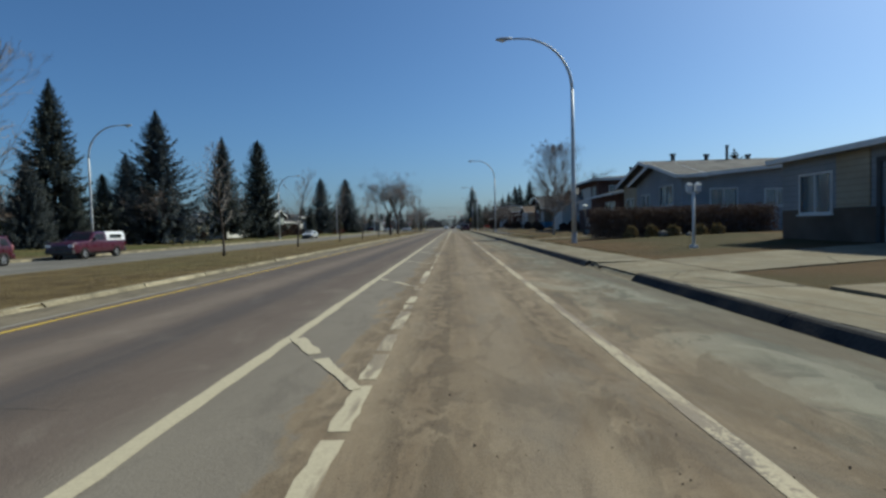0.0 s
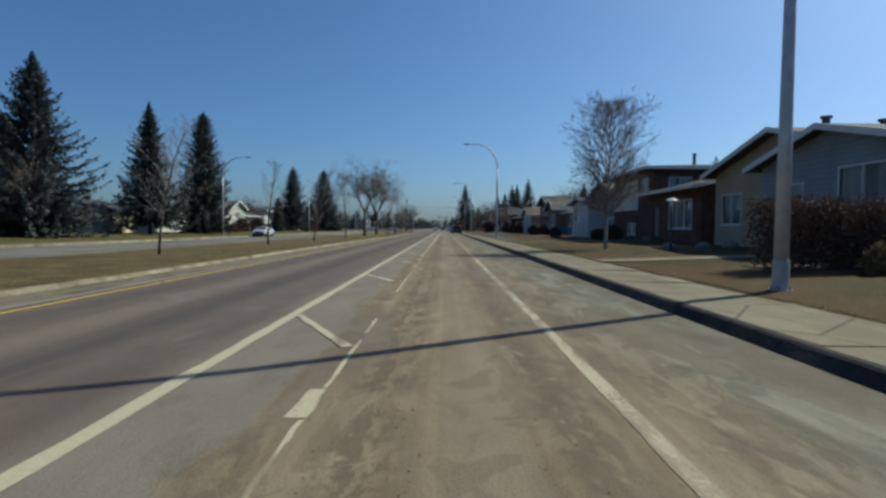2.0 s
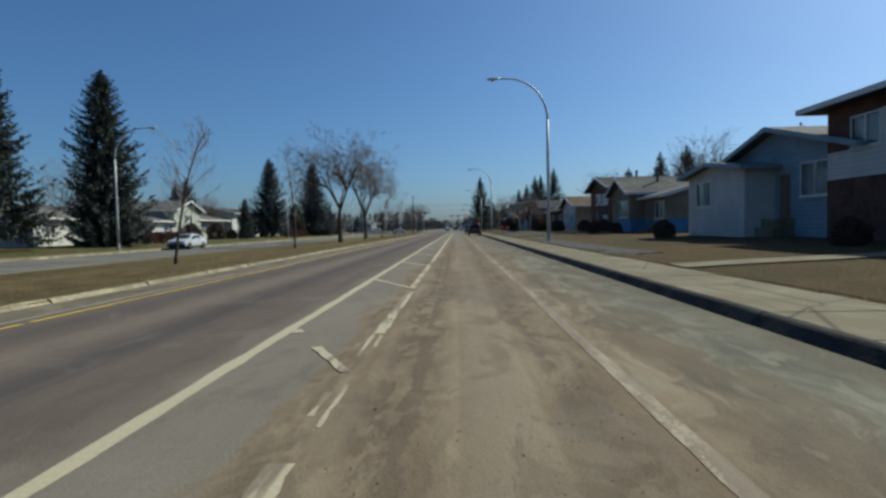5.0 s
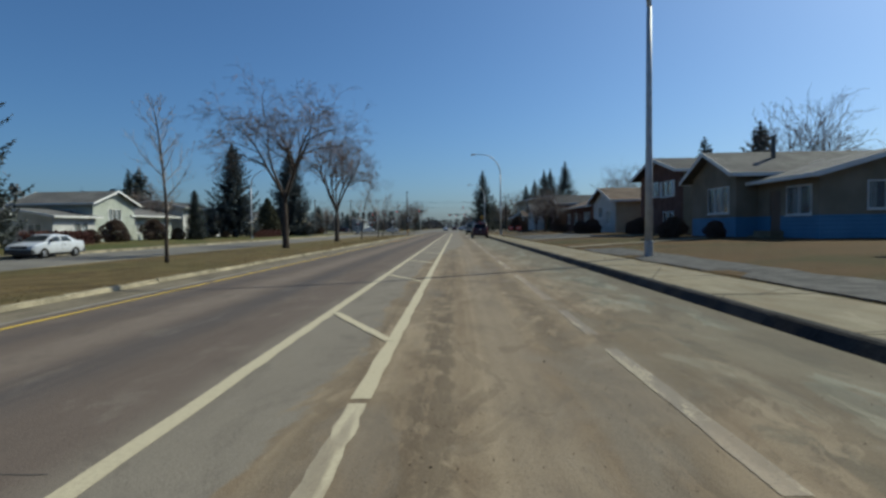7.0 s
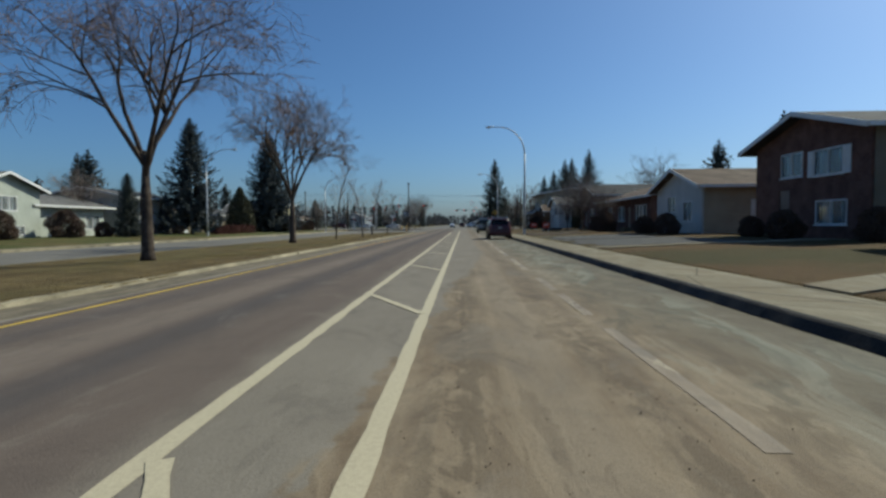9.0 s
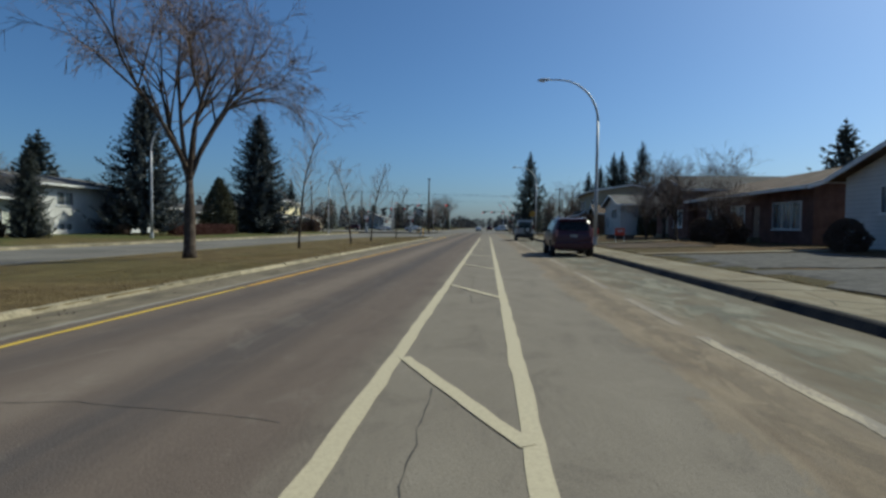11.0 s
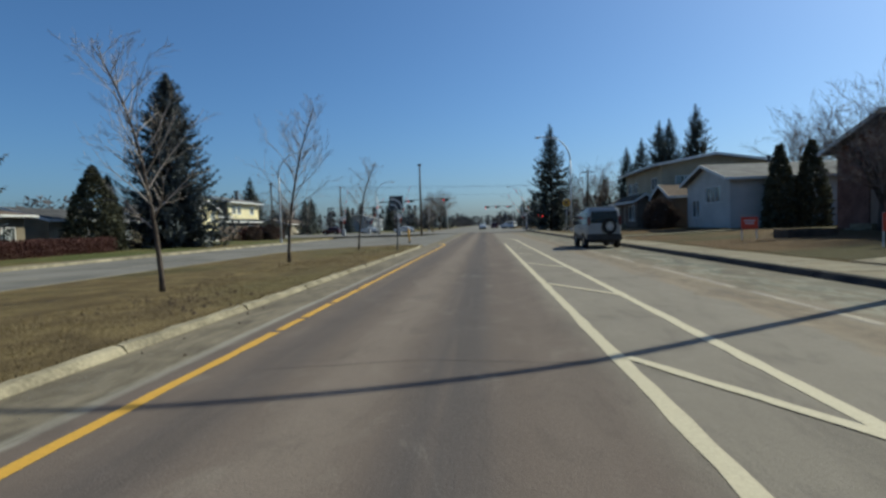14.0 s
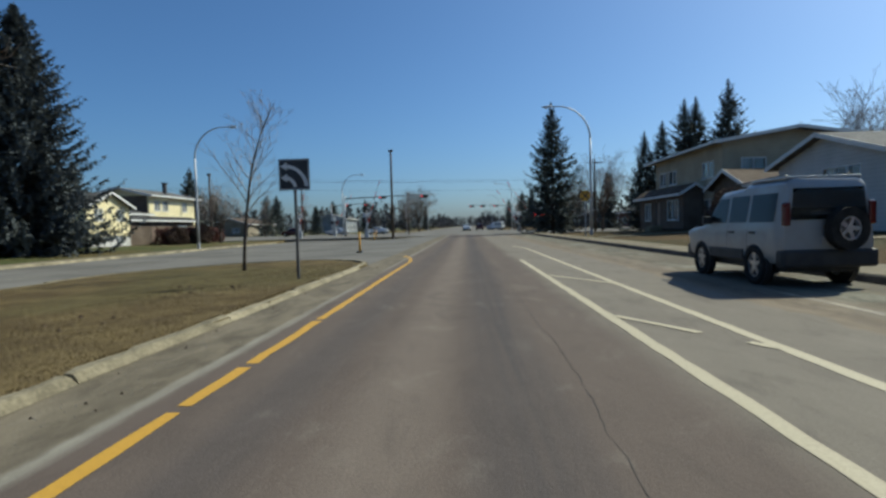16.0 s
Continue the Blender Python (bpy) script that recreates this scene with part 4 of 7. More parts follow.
def leader_tree(name, m, label, group, wood_mat, twig_mat, seed, h, spread=0.34, low=0.26, branches=30, turn_up=0.22, fork=0.0, stem_r=0.066, twigs=(7, 4), thin=0.0035, oval=False):
    """A tree with one leading stem and rising side branches, each with fine twigs."""
    rnd = random.Random(seed)
    wood, twig = bmesh.new(), bmesh.new()
    stem = [Vector((0, 0, -0.15))]
    sway = Vector((rnd.uniform(-0.06, 0.06), rnd.uniform(-0.06, 0.06), 1)).normalized()
    for k in range(1, 13):
        sway = (sway + Vector((rnd.gauss(0, 0.035) + fork * (0.10 if k > 6 else 0), rnd.gauss(0, 0.035), 0))).normalized()
        stem.append(stem[-1] + sway * (h / 12))
    tube(wood, stem, [stem_r * 1.3] + [stem_r * (1 - k / 12.6) ** 0.8 + 0.004 for k in range(1, 13)], 8)

    def at(f):
        u = max(0.0, min(11.999, f * 12))
        return stem[int(u)].lerp(stem[int(u) + 1], u - int(u))

    def shoot(p, d, ln, r, lev):
        pts, rad, e = [p], [r], d.copy()
        n = 5 if lev == 1 else 3
        for k in range(n):
            e = (e + Vector((rnd.gauss(0, 0.09), rnd.gauss(0, 0.09), rnd.gauss(0, 0.05) + turn_up * 0.4))).normalized()
            pts.append(pts[-1] + e * ln / n)
            rad.append(max(thin, r * (1 - 0.8 * (k + 1) / n)))
        tube(twig, pts, rad, 5 if lev == 1 else 3, cap=False)
        if lev < 3:
            for j in range(twigs[lev - 1]):
                t = rnd.uniform(0.2, 1.0)
                i = min(n - 1, int(t * n))
                ax = (pts[i + 1] - pts[i]).normalized()
                side = ax.orthogonal().normalized()
                side.rotate(Matrix.Rotation(rnd.uniform(0, 6.283), 3, ax))
                shoot(pts[i].lerp(pts[i + 1], t * n - i), (ax + side * rnd.uniform(0.5, 0.95)).normalized(), ln * rnd.uniform(0.28, 0.5) * (1.15 - 0.4 * t), max(thin * 1.25, rad[i] * 0.55), lev + 1)

    az = rnd.uniform(0, 6.283)
    for k in range(branches):
        f = low + (0.97 - low) * (k / branches) ** (1.25 if oval else 0.9)
        az += 2.4 + rnd.uniform(-0.5, 0.5)
        rise = rnd.uniform(0.45, 0.95) + 0.6 * f
        ln = h * spread * (1 - f) ** 0.55 * rnd.uniform(0.55, 1.2) * min(1.0, 0.55 + (f - low) * 3) + 0.15
        if oval:
            ln = h * spread * math.sin(math.pi * min(1.0, 0.22 + 0.74 * (f - low) / (1 - low))) * rnd.uniform(0.7, 1.1)
        shoot(at(f), Vector((math.cos(az), math.sin(az), rise)).normalized(), ln, 0.38 * stem_r * (1 - 0.75 * f) + 0.005, 1)
    ob = thing(name, m, label, "bare tree", group)
    part("trunk", wood, M[wood_mat], ob, smooth=True)
    part("crown", twig, M[twig_mat], ob)
    return ob


def young_tree(m, *shape):
    return leader_tree("young_tree", m, "young bare tree with a slim trunk on the dry grass median", "trees on the median", "bark", "pale_twig", *shape)


y1 = young_tree(pose(-12.2, 29.2, 0.0), 41, 6.2, 0.34, 0.28, 22)
y2 = young_tree(pose(-11.0, 127.4, 0.0), 52, 6.6, 0.46, 0.26, 27, 0.12, 0.45)
y3 = young_tree(pose(-10.9, 145.5, 0.0), 63, 6.6, 0.46, 0.24, 30, 0.14, 0.0)
for src, x, y, s, turn in ((y3, -11.9, 42.2, 0.9, 20), (y1, -11.3, 55.1, 0.95, 130), (y2, -11.0, 66.5, 0.9, 60), (y1, -11.4, 84.2, 1.12, 250), (y2, -10.1, 135.3, 0.92, 200), (y2, -10.7, 157.2, 0.86, 10), (y2, -12.3, 14.0, 1.0, 10), (y3, -12.0, 1.0, 1.0, 100)):
    copy_thing(src, pose(x, y, ground_height(x, y) - 0.02, 0, 0, turn) @ Matrix.Scale(s, 4))
for src, x, y, s, turn in ((y1, -13.0, 230.0, 1.2, 20), (y2, -18.0, 268.0, 1.3, 60), (y3, -22.0, 280.0, 1.2, 200), (y1, -27.0, 270.0, 1.3, 60), (y3, 12.0, 300.0, 1.5, 100), (y2, -34.0, 240.0, 1.3, 130), (y1, -45.0, 250.0, 1.5, 130)):
    copy_thing(src, pose(x, y, -0.12, 0, 0, turn) @ Matrix.Scale(s, 4))

leader_tree("birch_tree", pose(8.8, 46.4, 0.22), "bare birch tree with pale trunk and hanging twigs", "trees on the lawns", "birch", "birch_twig", 74, 7.7, 0.38, 0.22, 72, 0.05, 0.0, 0.09, (14, 9), 0.0034, True)
YARD = dict(trunk_h=1.6, trunk_r=0.13, limbs=8, limb_len=2.9, spread=0.80, levels=5, kids=(5, 4, 3, 3), ratio=0.64, curl=0.14, droop=0.05, sweep=(0.2, 0.95), thin=0.008)
b1 = bare_tree("yard_tree", pose(15.5, 150.0, 0.4), "bushy bare tree with dense brown twigs in front of a house", "bare tree", "trees on the lawns", "bark", "birch_twig", seed=81, **YARD)
b2 = bare_tree("yard_tree", pose(12.8, 138.6, 0.4) @ Matrix.Scale(0.92, 4), "bushy bare tree with dense brown twigs in front of a house", "bare tree", "trees on the lawns", "bark", "birch_twig", seed=92, **{**YARD, "limb_len": 2.6, "limbs": 9, "spread": 0.65})
for src, x, y, s, turn in ((b2, 12.5, 144.8, 0.75, 40), (b1, 13.5, 133.5, 0.65, 100), (b1, 43.0, 205.0, 2.3, 40), (b1, 17.0, 222.0, 1.6, 30), (b2, 14.0, 231.0, 1.5, 60), (b1, -44.0, 108.0, 1.4, 60), (b2, -45.0, 142.0, 1.3, 90), (b1, -43.0, 45.0, 1.6, 0), (b2, -35.5, 66.0, 1.2, 0),
                           (b2, -18.0, 306.0, 2.3, 70), (b1, -22.0, 312.0, 1.8, 150), (b1, 29.0, 108.0, 1.5, 10), (b2, 30.0, 80.0, 1.3, 10), (b1, -34.0, 206.0, 1.0, 10), (b2, -58.0, 250.0, 1.8, 10)):
    copy_thing(src, pose(x, y, ground_height(x, y) - 0.03, 0, 0, turn) @ Matrix.Scale(s, 4))


def clumped(m, shape, n, size, seed, mat, name, label, category, group):
    """A dense shrub or hedge of small leaf clumps filling the solid given by shape(u, v, w)."""
    rnd = random.Random(seed)
    verts, faces = [], []
    for k in range(n):
        p = Vector(shape(rnd))
        d = Vector((rnd.gauss(0, 1), rnd.gauss(0, 1), rnd.gauss(0.5, 0.8))).normalized()
        s = d.orthogonal().normalized()
        s.rotate(Matrix.Rotation(rnd.uniform(0, 6.28), 3, d))
        ln, w = size * rnd.uniform(0.7, 1.5), size * rnd.uniform(0.2, 0.42)
        i = len(verts)
        verts.extend((p[:], (p + d * ln * 0.5 + s * w)[:], (p + d * ln)[:], (p + d * ln * 0.5 - s * w)[:]))
        faces.append((i, i + 1, i + 2, i + 3))
    ob = thing(name, m, label, category, group)
    part("stem", tubed([(0, 0, -0.1), (0, 0, 0.25), (0.02, 0.02, 0.6)], [0.07, 0.06, 0.02], 6), M["bark"], ob)
    raw("crown", verts, faces, M[mat], ob)
    return ob


def cone_shape(h, r, low=0.0):
    def f(rnd):
        t = rnd.random() ** 1.4
        a = rnd.random() * 6.283
        rr = r * (math.sin(math.pi * min(0.5, (1 - t) * 0.62)) ** 0.9) * (0.72 + 0.28 * math.sqrt(rnd.random())) * (1 + 0.08 * math.sin(5 * a + 9 * t))
        return (rr * math.cos(a), rr * math.sin(a), low + t * h)
    return f


def ball_shape(r, h):
    def f(rnd):
        a, t = rnd.random() * 6.283, rnd.random()
        rr = r * math.sqrt(max(0.0, 1 - (2 * t - 0.9) ** 2 * 0.8)) * (0.65 + 0.35 * math.sqrt(rnd.random())) * (0.92 + 0.16 * math.sin(3 * a + 5 * t) + 0.12 * math.sin(5 * a - 7 * t) - 0.25 * t)
        return (rr * math.cos(a), rr * math.sin(a), t * h)
    return f


def hedge_shape(lx, ly, h):
    def f(rnd):
        return (rnd.uniform(-lx, lx) / 2, rnd.uniform(-ly, ly) / 2, h * (rnd.random() ** 0.8) * (1 + 0.07 * math.sin(rnd.random() * 6)))
    return f


c1 = clumped(pose(-36.5, 168.2, -0.05), cone_shape(7.2, 2.2), 5200, 0.34, 3, "cedar", "cedar_tree", "dense conical cedar beside a hedge", "cedar tree", "clipped evergreens")
c2 = clumped(pose(17.6, 162.7, 0.38), cone_shape(5.6, 0.95), 3600, 0.26, 4, "cedar", "cedar_tree", "tall columnar cedar beside a white bungalow", "cedar tree", "clipped evergreens")
copy_thing(c2, pose(19.6, 162.5, 0.38, 0, 0, 70) @ Matrix.Diagonal((1.1, 1.1, 1.04, 1)))
sh = clumped(pose(12.9, 173.6, 0.38), ball_shape(1.7, 2.6), 7000, 0.17, 5, "shrub", "shrub", "round brown leafless shrub in front of a house", "shrub", "shrubs by the houses")
for x, y, s in ((13.6, 60.5, 0.45), (14.4, 92.4, 0.36), (15.6, 100.8, 0.5), (13.4, 96.0, 0.45), (14.6, 105.0, 0.5), (15.4, 109.4, 0.42), (14.2, 118.0, 0.55), (13.8, 121.5, 0.5), (13.6, 132.0, 0.7), (14.4, 138.0, 0.6), (14.3, 176.5, 0.6), (12.8, 62.0, 0.35), (12.3, 76.0, 0.4),
                (-38.8, 124.0, 0.95), (-38.5, 131.5, 1.0), (-37.8, 136.0, 0.6), (-37.5, 118.0, 0.55), (-37.5, 104.0, 0.7), (-36.4, 200.0, 0.8), (-35.5, 204.0, 0.9), (-37.2, 150.0, 0.5), (-38.0, 82.0, 0.5), (-37.0, 110.0, 0.45)):
    o = copy_thing(sh, pose(x, y, ground_height(x, y) - 0.03, 0, 0, x * 31 + y) @ Matrix.Scale(s, 4))
hd = clumped(pose(-33.8, 159.6, -0.1), hedge_shape(1.1, 13.5, 1.2), 24000, 0.11, 6, "hedge", "hedge", "clipped red-brown leafless hedge along a front yard", "hedge", "hedges")
clumped(pose(13.6, 35.6, 0.36), hedge_shape(1.3, 5.0, 1.35), 12000, 0.10, 7, "shrub", "hedge", "bare brown hedge in front of a bungalow", "hedge", "hedges")
clumped(pose(13.6, 32.0, 0.30), hedge_shape(10.5, 1.5, 1.65), 30000, 0.10, 17, "shrub", "hedge", "bare brown hedge along a house wall", "hedge", "hedges")
clumped(pose(-43.8, 70.5, -0.1), hedge_shape(1.6, 17.0, 2.8), 9000, 0.22, 18, "cedar", "hedge", "tall dark evergreen hedge behind spruces", "hedge", "hedges")
clumped(pose(-36.5, 112.0, -0.1), hedge_shape(1.3, 8.0, 1.3), 4200, 0.24, 8, "hedge", "hedge", "dark leafless hedge in front of a house", "hedge", "hedges")
clumped(pose(-37.5, 206.0, -0.1), hedge_shape(1.8, 14.0, 1.8), 7500, 0.26, 9, "hedge", "hedge", "tall red-brown leafless bushes before a house", "hedge", "hedges")
tw = clumped(pose(11.3, 30.4, 0.3), ball_shape(0.32, 0.55), 700, 0.18, 10, "grass", "grass_tuft", "rounded tuft of dry ornamental grass", "grass tuft", "grass tufts")
for x, y in ((12.3, 29.9), (13.7, 29.8), (14.5, 29.5), (10.2, 30.5)):
    copy_thing(tw, pose(x, y, 0.3, 0, 0, y * 40))


# ---- houses ----
def wall_panel(bm, place, length, z0, z1, thick, holes):
    """A wall with real openings, built of blocks. holes: (s0, s1, h0, h1). place(s, t, z) gives the point."""
    cs = sorted({0.0, length, *[h[0] for h in holes], *[h[1] for h in holes]})
    cz = sorted({z0, z1, *[min(max(v, z0), z1) for h in holes for v in h[2:]]})
    solid = {}
    for i in range(len(cs) - 1):
        for j in range(len(cz) - 1):
            s, z = (cs[i] + cs[i + 1]) / 2, (cz[j] + cz[j + 1]) / 2
            solid[i, j] = not any(h[0] < s < h[1] and h[2] < z < h[3] for h in holes)
    made = {}

    def corner(i, j, t):
        if (i, j, t) not in made:
            made[i, j, t] = bm.verts.new(place(cs[i], t, cz[j]))
        return made[i, j, t]

    for (i, j), full in solid.items():
        if not full:
            continue
        for t in (0.0, thick):
            bm.faces.new([corner(a, b, t) for a, b in ((i, j), (i + 1, j), (i + 1, j + 1), (i, j + 1))])
        for (di, dj), (a, b) in (((-1, 0), ((i, j), (i, j + 1))), ((1, 0), ((i + 1, j), (i + 1, j + 1))), ((0, -1), ((i, j), (i + 1, j))), ((0, 1), ((i, j + 1), (i + 1, j + 1)))):
            if not solid.get((i + di, j + dj), False):
                bm.faces.new((corner(*a, 0.0), corner(*b, 0.0), corner(*b, thick), corner(*a, thick)))


def house_window(parent, place, s0, s1, h0, h1, mullions=1, curtain=True):
    fr = bmesh.new()
    w = 0.07
    n = mullions + 1
    step = (s1 - s0) / n
    holes = [(w + k * step + (0.03 if k else 0.0), w + (k + 1) * step - (0.03 if k < mullions else 0.0), h0, h1) for k in range(n)]
    wall_panel(fr, lambda s, t, z: place(s0 - w + s, t - 0.03, z), s1 - s0 + 2 * w, h0 - w, h1 + w, 0.12, holes)
    win = part("window", fr, M["trim"], parent)
    for k in range(mullions + 1):
        a, b = s0 + (s1 - s0) * k / (mullions + 1) + 0.031, s0 + (s1 - s0) * (k + 1) / (mullions + 1) - 0.031
        bm = bmesh.new()
        prism(bm, [(a, h0 + 0.001), (b, h0 + 0.001), (b, h1 - 0.001), (a, h1 - 0.001)], lambda s, z, t: place(s, t, z), 0.035, 0.043)
        part("pane", bm, M["pane"], win)
    bm = bmesh.new()
    prism(bm, [(s0 - 0.12, h0 - 0.13), (s1 + 0.12, h0 - 0.13), (s1 + 0.12, h0 - 0.072), (s0 - 0.12, h0 - 0.072)], lambda s, z, t: place(s, t, z), -0.08, 0.0)
    part("sill", bm, M["trim"], win)
    if curtain:
        bm = bmesh.new()
        n = 14
        lo, hi = [], []
        for k in range(n + 1):
            s = s0 + (s1 - s0) * k / n
            t = 0.26 + 0.025 * (k % 2)
            lo.append(bm.verts.new(place(s, t, h0 - 0.05))), hi.append(bm.verts.new(place(s, t, h1 + 0.05)))
        for k in range(n):
            if 4 < k < 9 and (s1 - s0) > 1.4:
                continue
            bm.faces.new((lo[k], lo[k + 1], hi[k + 1], hi[k]))
        part("curtain", bm, M["curtain"], win)
    return win


def roof_slabs(parent, profile, b0, b1, axis, mat, thick=0.14, fascia="trim"):
    """A roof with the given profile of (a, z) points, swept from b0 to b1. axis 'y': the ridge runs along y."""
    pl = (lambda a, z, b: (a, b, z)) if axis == "y" else (lambda a, z, b: (b, a, z))
    bm = bmesh.new()
    for (a0, z0), (a1, z1) in zip(profile, profile[1:]):
        prism(bm, [(a0, z0), (a1, z1), (a1, z1 - thick), (a0, z0 - thick)], pl, b0, b1)
    roof = part("roof", bm, M[mat], parent)
    for b in (b0 - 0.035, b1 + 0.005):
        bm = bmesh.new()
        for (a0, z0), (a1, z1) in zip(profile, profile[1:]):
            prism(bm, [(a0, z0 + 0.02), (a1, z1 + 0.02), (a1, z1 - thick - 0.08), (a0, z0 - thick - 0.08)], pl, b, b + 0.03)
        part("fascia", bm, M[fascia], roof)
    for (a, z), s in ((profile[0], -1), (profile[-1], 1)):
        bm = bmesh.new()
        x0, x1 = sorted((a + 0.005 * s, a + 0.1 * s))
        prism(bm, [(x0, z - thick - 0.05), (x1, z - thick - 0.05), (x1, z - 0.005), (x0, z - 0.005)], pl, b0, b1)
        part("gutter", bm, M[fascia], roof)
    return roof


def block(house, x0, x1, y0, y1, z0, z1, wall, roof, roof_mat, front=(), near=(), far=(), ridge="y", rise=1.3, over=0.55, peak=0.5, lower=None, near_is_y0=True, fascia="trim", mull=1, front_doors=(), garage=()):
    """One block of a house in local metres: front wall at x0, openings cut through, and a pitched or hipped roof."""
    th = 0.2
    holes_f = list(front) + list(front_doors) + list(garage)
    sides = {
        "front": (lambda s, t, z: (x0 + t, y0 + s, z), y1 - y0, holes_f),
        "back": (lambda s, t, z: (x1 - t, y0 + s, z), y1 - y0, []),
        "near": ((lambda s, t, z: (x0 + th + s, y0 + t, z)) if near_is_y0 else (lambda s, t, z: (x0 + th + s, y1 - t, z)), x1 - x0 - 2 * th, list(near)),
        "far": ((lambda s, t, z: (x0 + th + s, y1 - t, z)) if near_is_y0 else (lambda s, t, z: (x0 + th + s, y0 + t, z)), x1 - x0 - 2 * th, list(far)),
    }
    for key, (pl, ln, holes) in sides.items():
        mid = z0 + 1.1 if lower else z0
        if lower:
            bm = bmesh.new()
            wall_panel(bm, pl, ln, z0, mid, th, [(a, b, max(c, z0), min(d, mid)) for a, b, c, d in holes if c < mid])
            part("lower_wall", bm, M[lower], house)
        bm = bmesh.new()
        wall_panel(bm, pl, ln, mid, z1, th, [(a, b, max(c, mid), d) for a, b, c, d in holes if d > mid])
        part("wall", bm, M[wall], house)
    for key, hs in (("front", front), ("near", near), ("far", far)):
        for h in hs:
            house_window(house, sides[key][0], *h, mullions=2 if h[1] - h[0] > 2.2 else 1)
    for s0, s1, h0, h1 in front_doors:
        pl = sides["front"][0]
        bm = bmesh.new()
        prism(bm, [(s0, h0), (s1, h0), (s1, h1), (s0, h1)], lambda s, z, t: pl(s, t, z), 0.06, 0.11)
        d = part("door", bm, M["door"], house)
        bm = bmesh.new()
        prism(bm, [(s0 + 0.08, h0 + 0.95), (s0 + 0.13, h0 + 0.95), (s0 + 0.13, h0 + 1.1), (s0 + 0.08, h0 + 1.1)], lambda s, z, t: pl(s, t, z), 0.0, 0.06)
        part("handle", bm, M["chrome"], d)
        bm = bmesh.new()
        for k in range(3):
            box(bm, x0 - 1.3 + 0.3 * k, x0 - 0.003, y0 + s0 - 0.3, y0 + s1 + 0.3, -0.4 + (h0 + 0.4) * k / 3, -0.4 + (h0 + 0.4) * (k + 1) / 3)
        part("steps", bm, M["concrete"], house)
    for s0, s1, h0, h1 in garage:
        pl = sides["front"][0]
        for k in range(4):
            bm = bmesh.new()
            prism(bm, [(s0, h0 + (h1 - h0) * k / 4 + 0.006), (s1, h0 + (h1 - h0) * k / 4 + 0.006), (s1, h0 + (h1 - h0) * (k + 1) / 4), (s0, h0 + (h1 - h0) * (k + 1) / 4)], lambda s, z, t: pl(s, t, z), 0.08, 0.13)
            part("garage_door_panel", bm, M["garage_door"], house)
    if ridge == "hip":
        bm = bmesh.new()
        a0, a1, b0, b1 = x0 - over, x1 + over, y0 - over, y1 + over
        half = (a1 - a0) / 2
        ins = min(half, (b1 - b0) / 2 - 0.3)
        pts = [(a0, b0, z1), (a1, b0, z1), (a1, b1, z1), (a0, b1, z1)]
        vb = [bm.verts.new((x, y, z - 0.02)) for x, y, z in pts]
        vt = [bm.verts.new((x, y, z + 0.16)) for x, y, z in pts]
        r0, r1 = bm.verts.new(((a0 + a1) / 2, b0 + ins, z1 + rise)), bm.verts.new(((a0 + a1) / 2, b1 - ins, z1 + rise))
        bm.faces.new(vb)
        for i in range(4):
            bm.faces.new((vb[i], vb[(i + 1) % 4], vt[(i + 1) % 4], vt[i]))
        bm.faces.new((vt[0], vt[1], r0)), bm.faces.new((vt[1], vt[2], r1, r0)), bm.faces.new((vt[2], vt[3], r1)), bm.faces.new((vt[3], vt[0], r0, r1))
        rf = part("roof", bm, M[roof_mat], house)
        bm = bmesh.new()
        for q in ((a0 - 0.03, a0 - 0.004, b0, b1), (a1 + 0.004, a1 + 0.03, b0, b1), (a0, a1, b0 - 0.03, b0 - 0.004), (a0, a1, b1 + 0.004, b1 + 0.03)):
            box(bm, *q, z1 - 0.05, z1 + 0.17)
        part("fascia", bm, M[fascia], rf)
        return
    lo, hi, c0, c1 = (x0, x1, y0, y1) if ridge == "y" else (y0, y1, x0, x1)
    mid = lo + (hi - lo) * peak
    s1 = rise / (mid - lo)
    s2 = rise / (hi - mid)
    k = 0.17
    prof = [(lo - over, z1 - over * s1 + k), (mid, z1 + rise + k), (hi + over, z1 - over * s2 + k)]
    roof_slabs(house, prof, c0 - over, c1 + over, ridge, roof_mat, fascia=fascia)
    pl = (lambda a, z, b: (a, b, z)) if ridge == "y" else (lambda a, z, b: (b, a, z))
    for b in (c0, c1 - th):
        bm = bmesh.new()
        prism(bm, [(lo, z1 + 0.002), (hi, z1 + 0.002), (mid, z1 + rise - 0.01)], pl, b, b + th)
        part("gable", bm, M[wall], house)


def roof_pipe(house, x, y, z0, z1, r=0.12, cap=True):
    bm = bmesh.new()
    disc(bm, "z", (x, y, 0), 0, r, z0, z1, 14)
    if cap:
        disc(bm, "z", (x, y, 0), 0, r * 1.5, z1, z1 + 0.1, 14)
    part("vent_pipe", bm, M["dark_steel"], house)


def house_at(x, y, z, left, label):
    return thing("house", pose(x, y, z, 0, 0, 180 if left else 0), label, "house", "houses along the street")


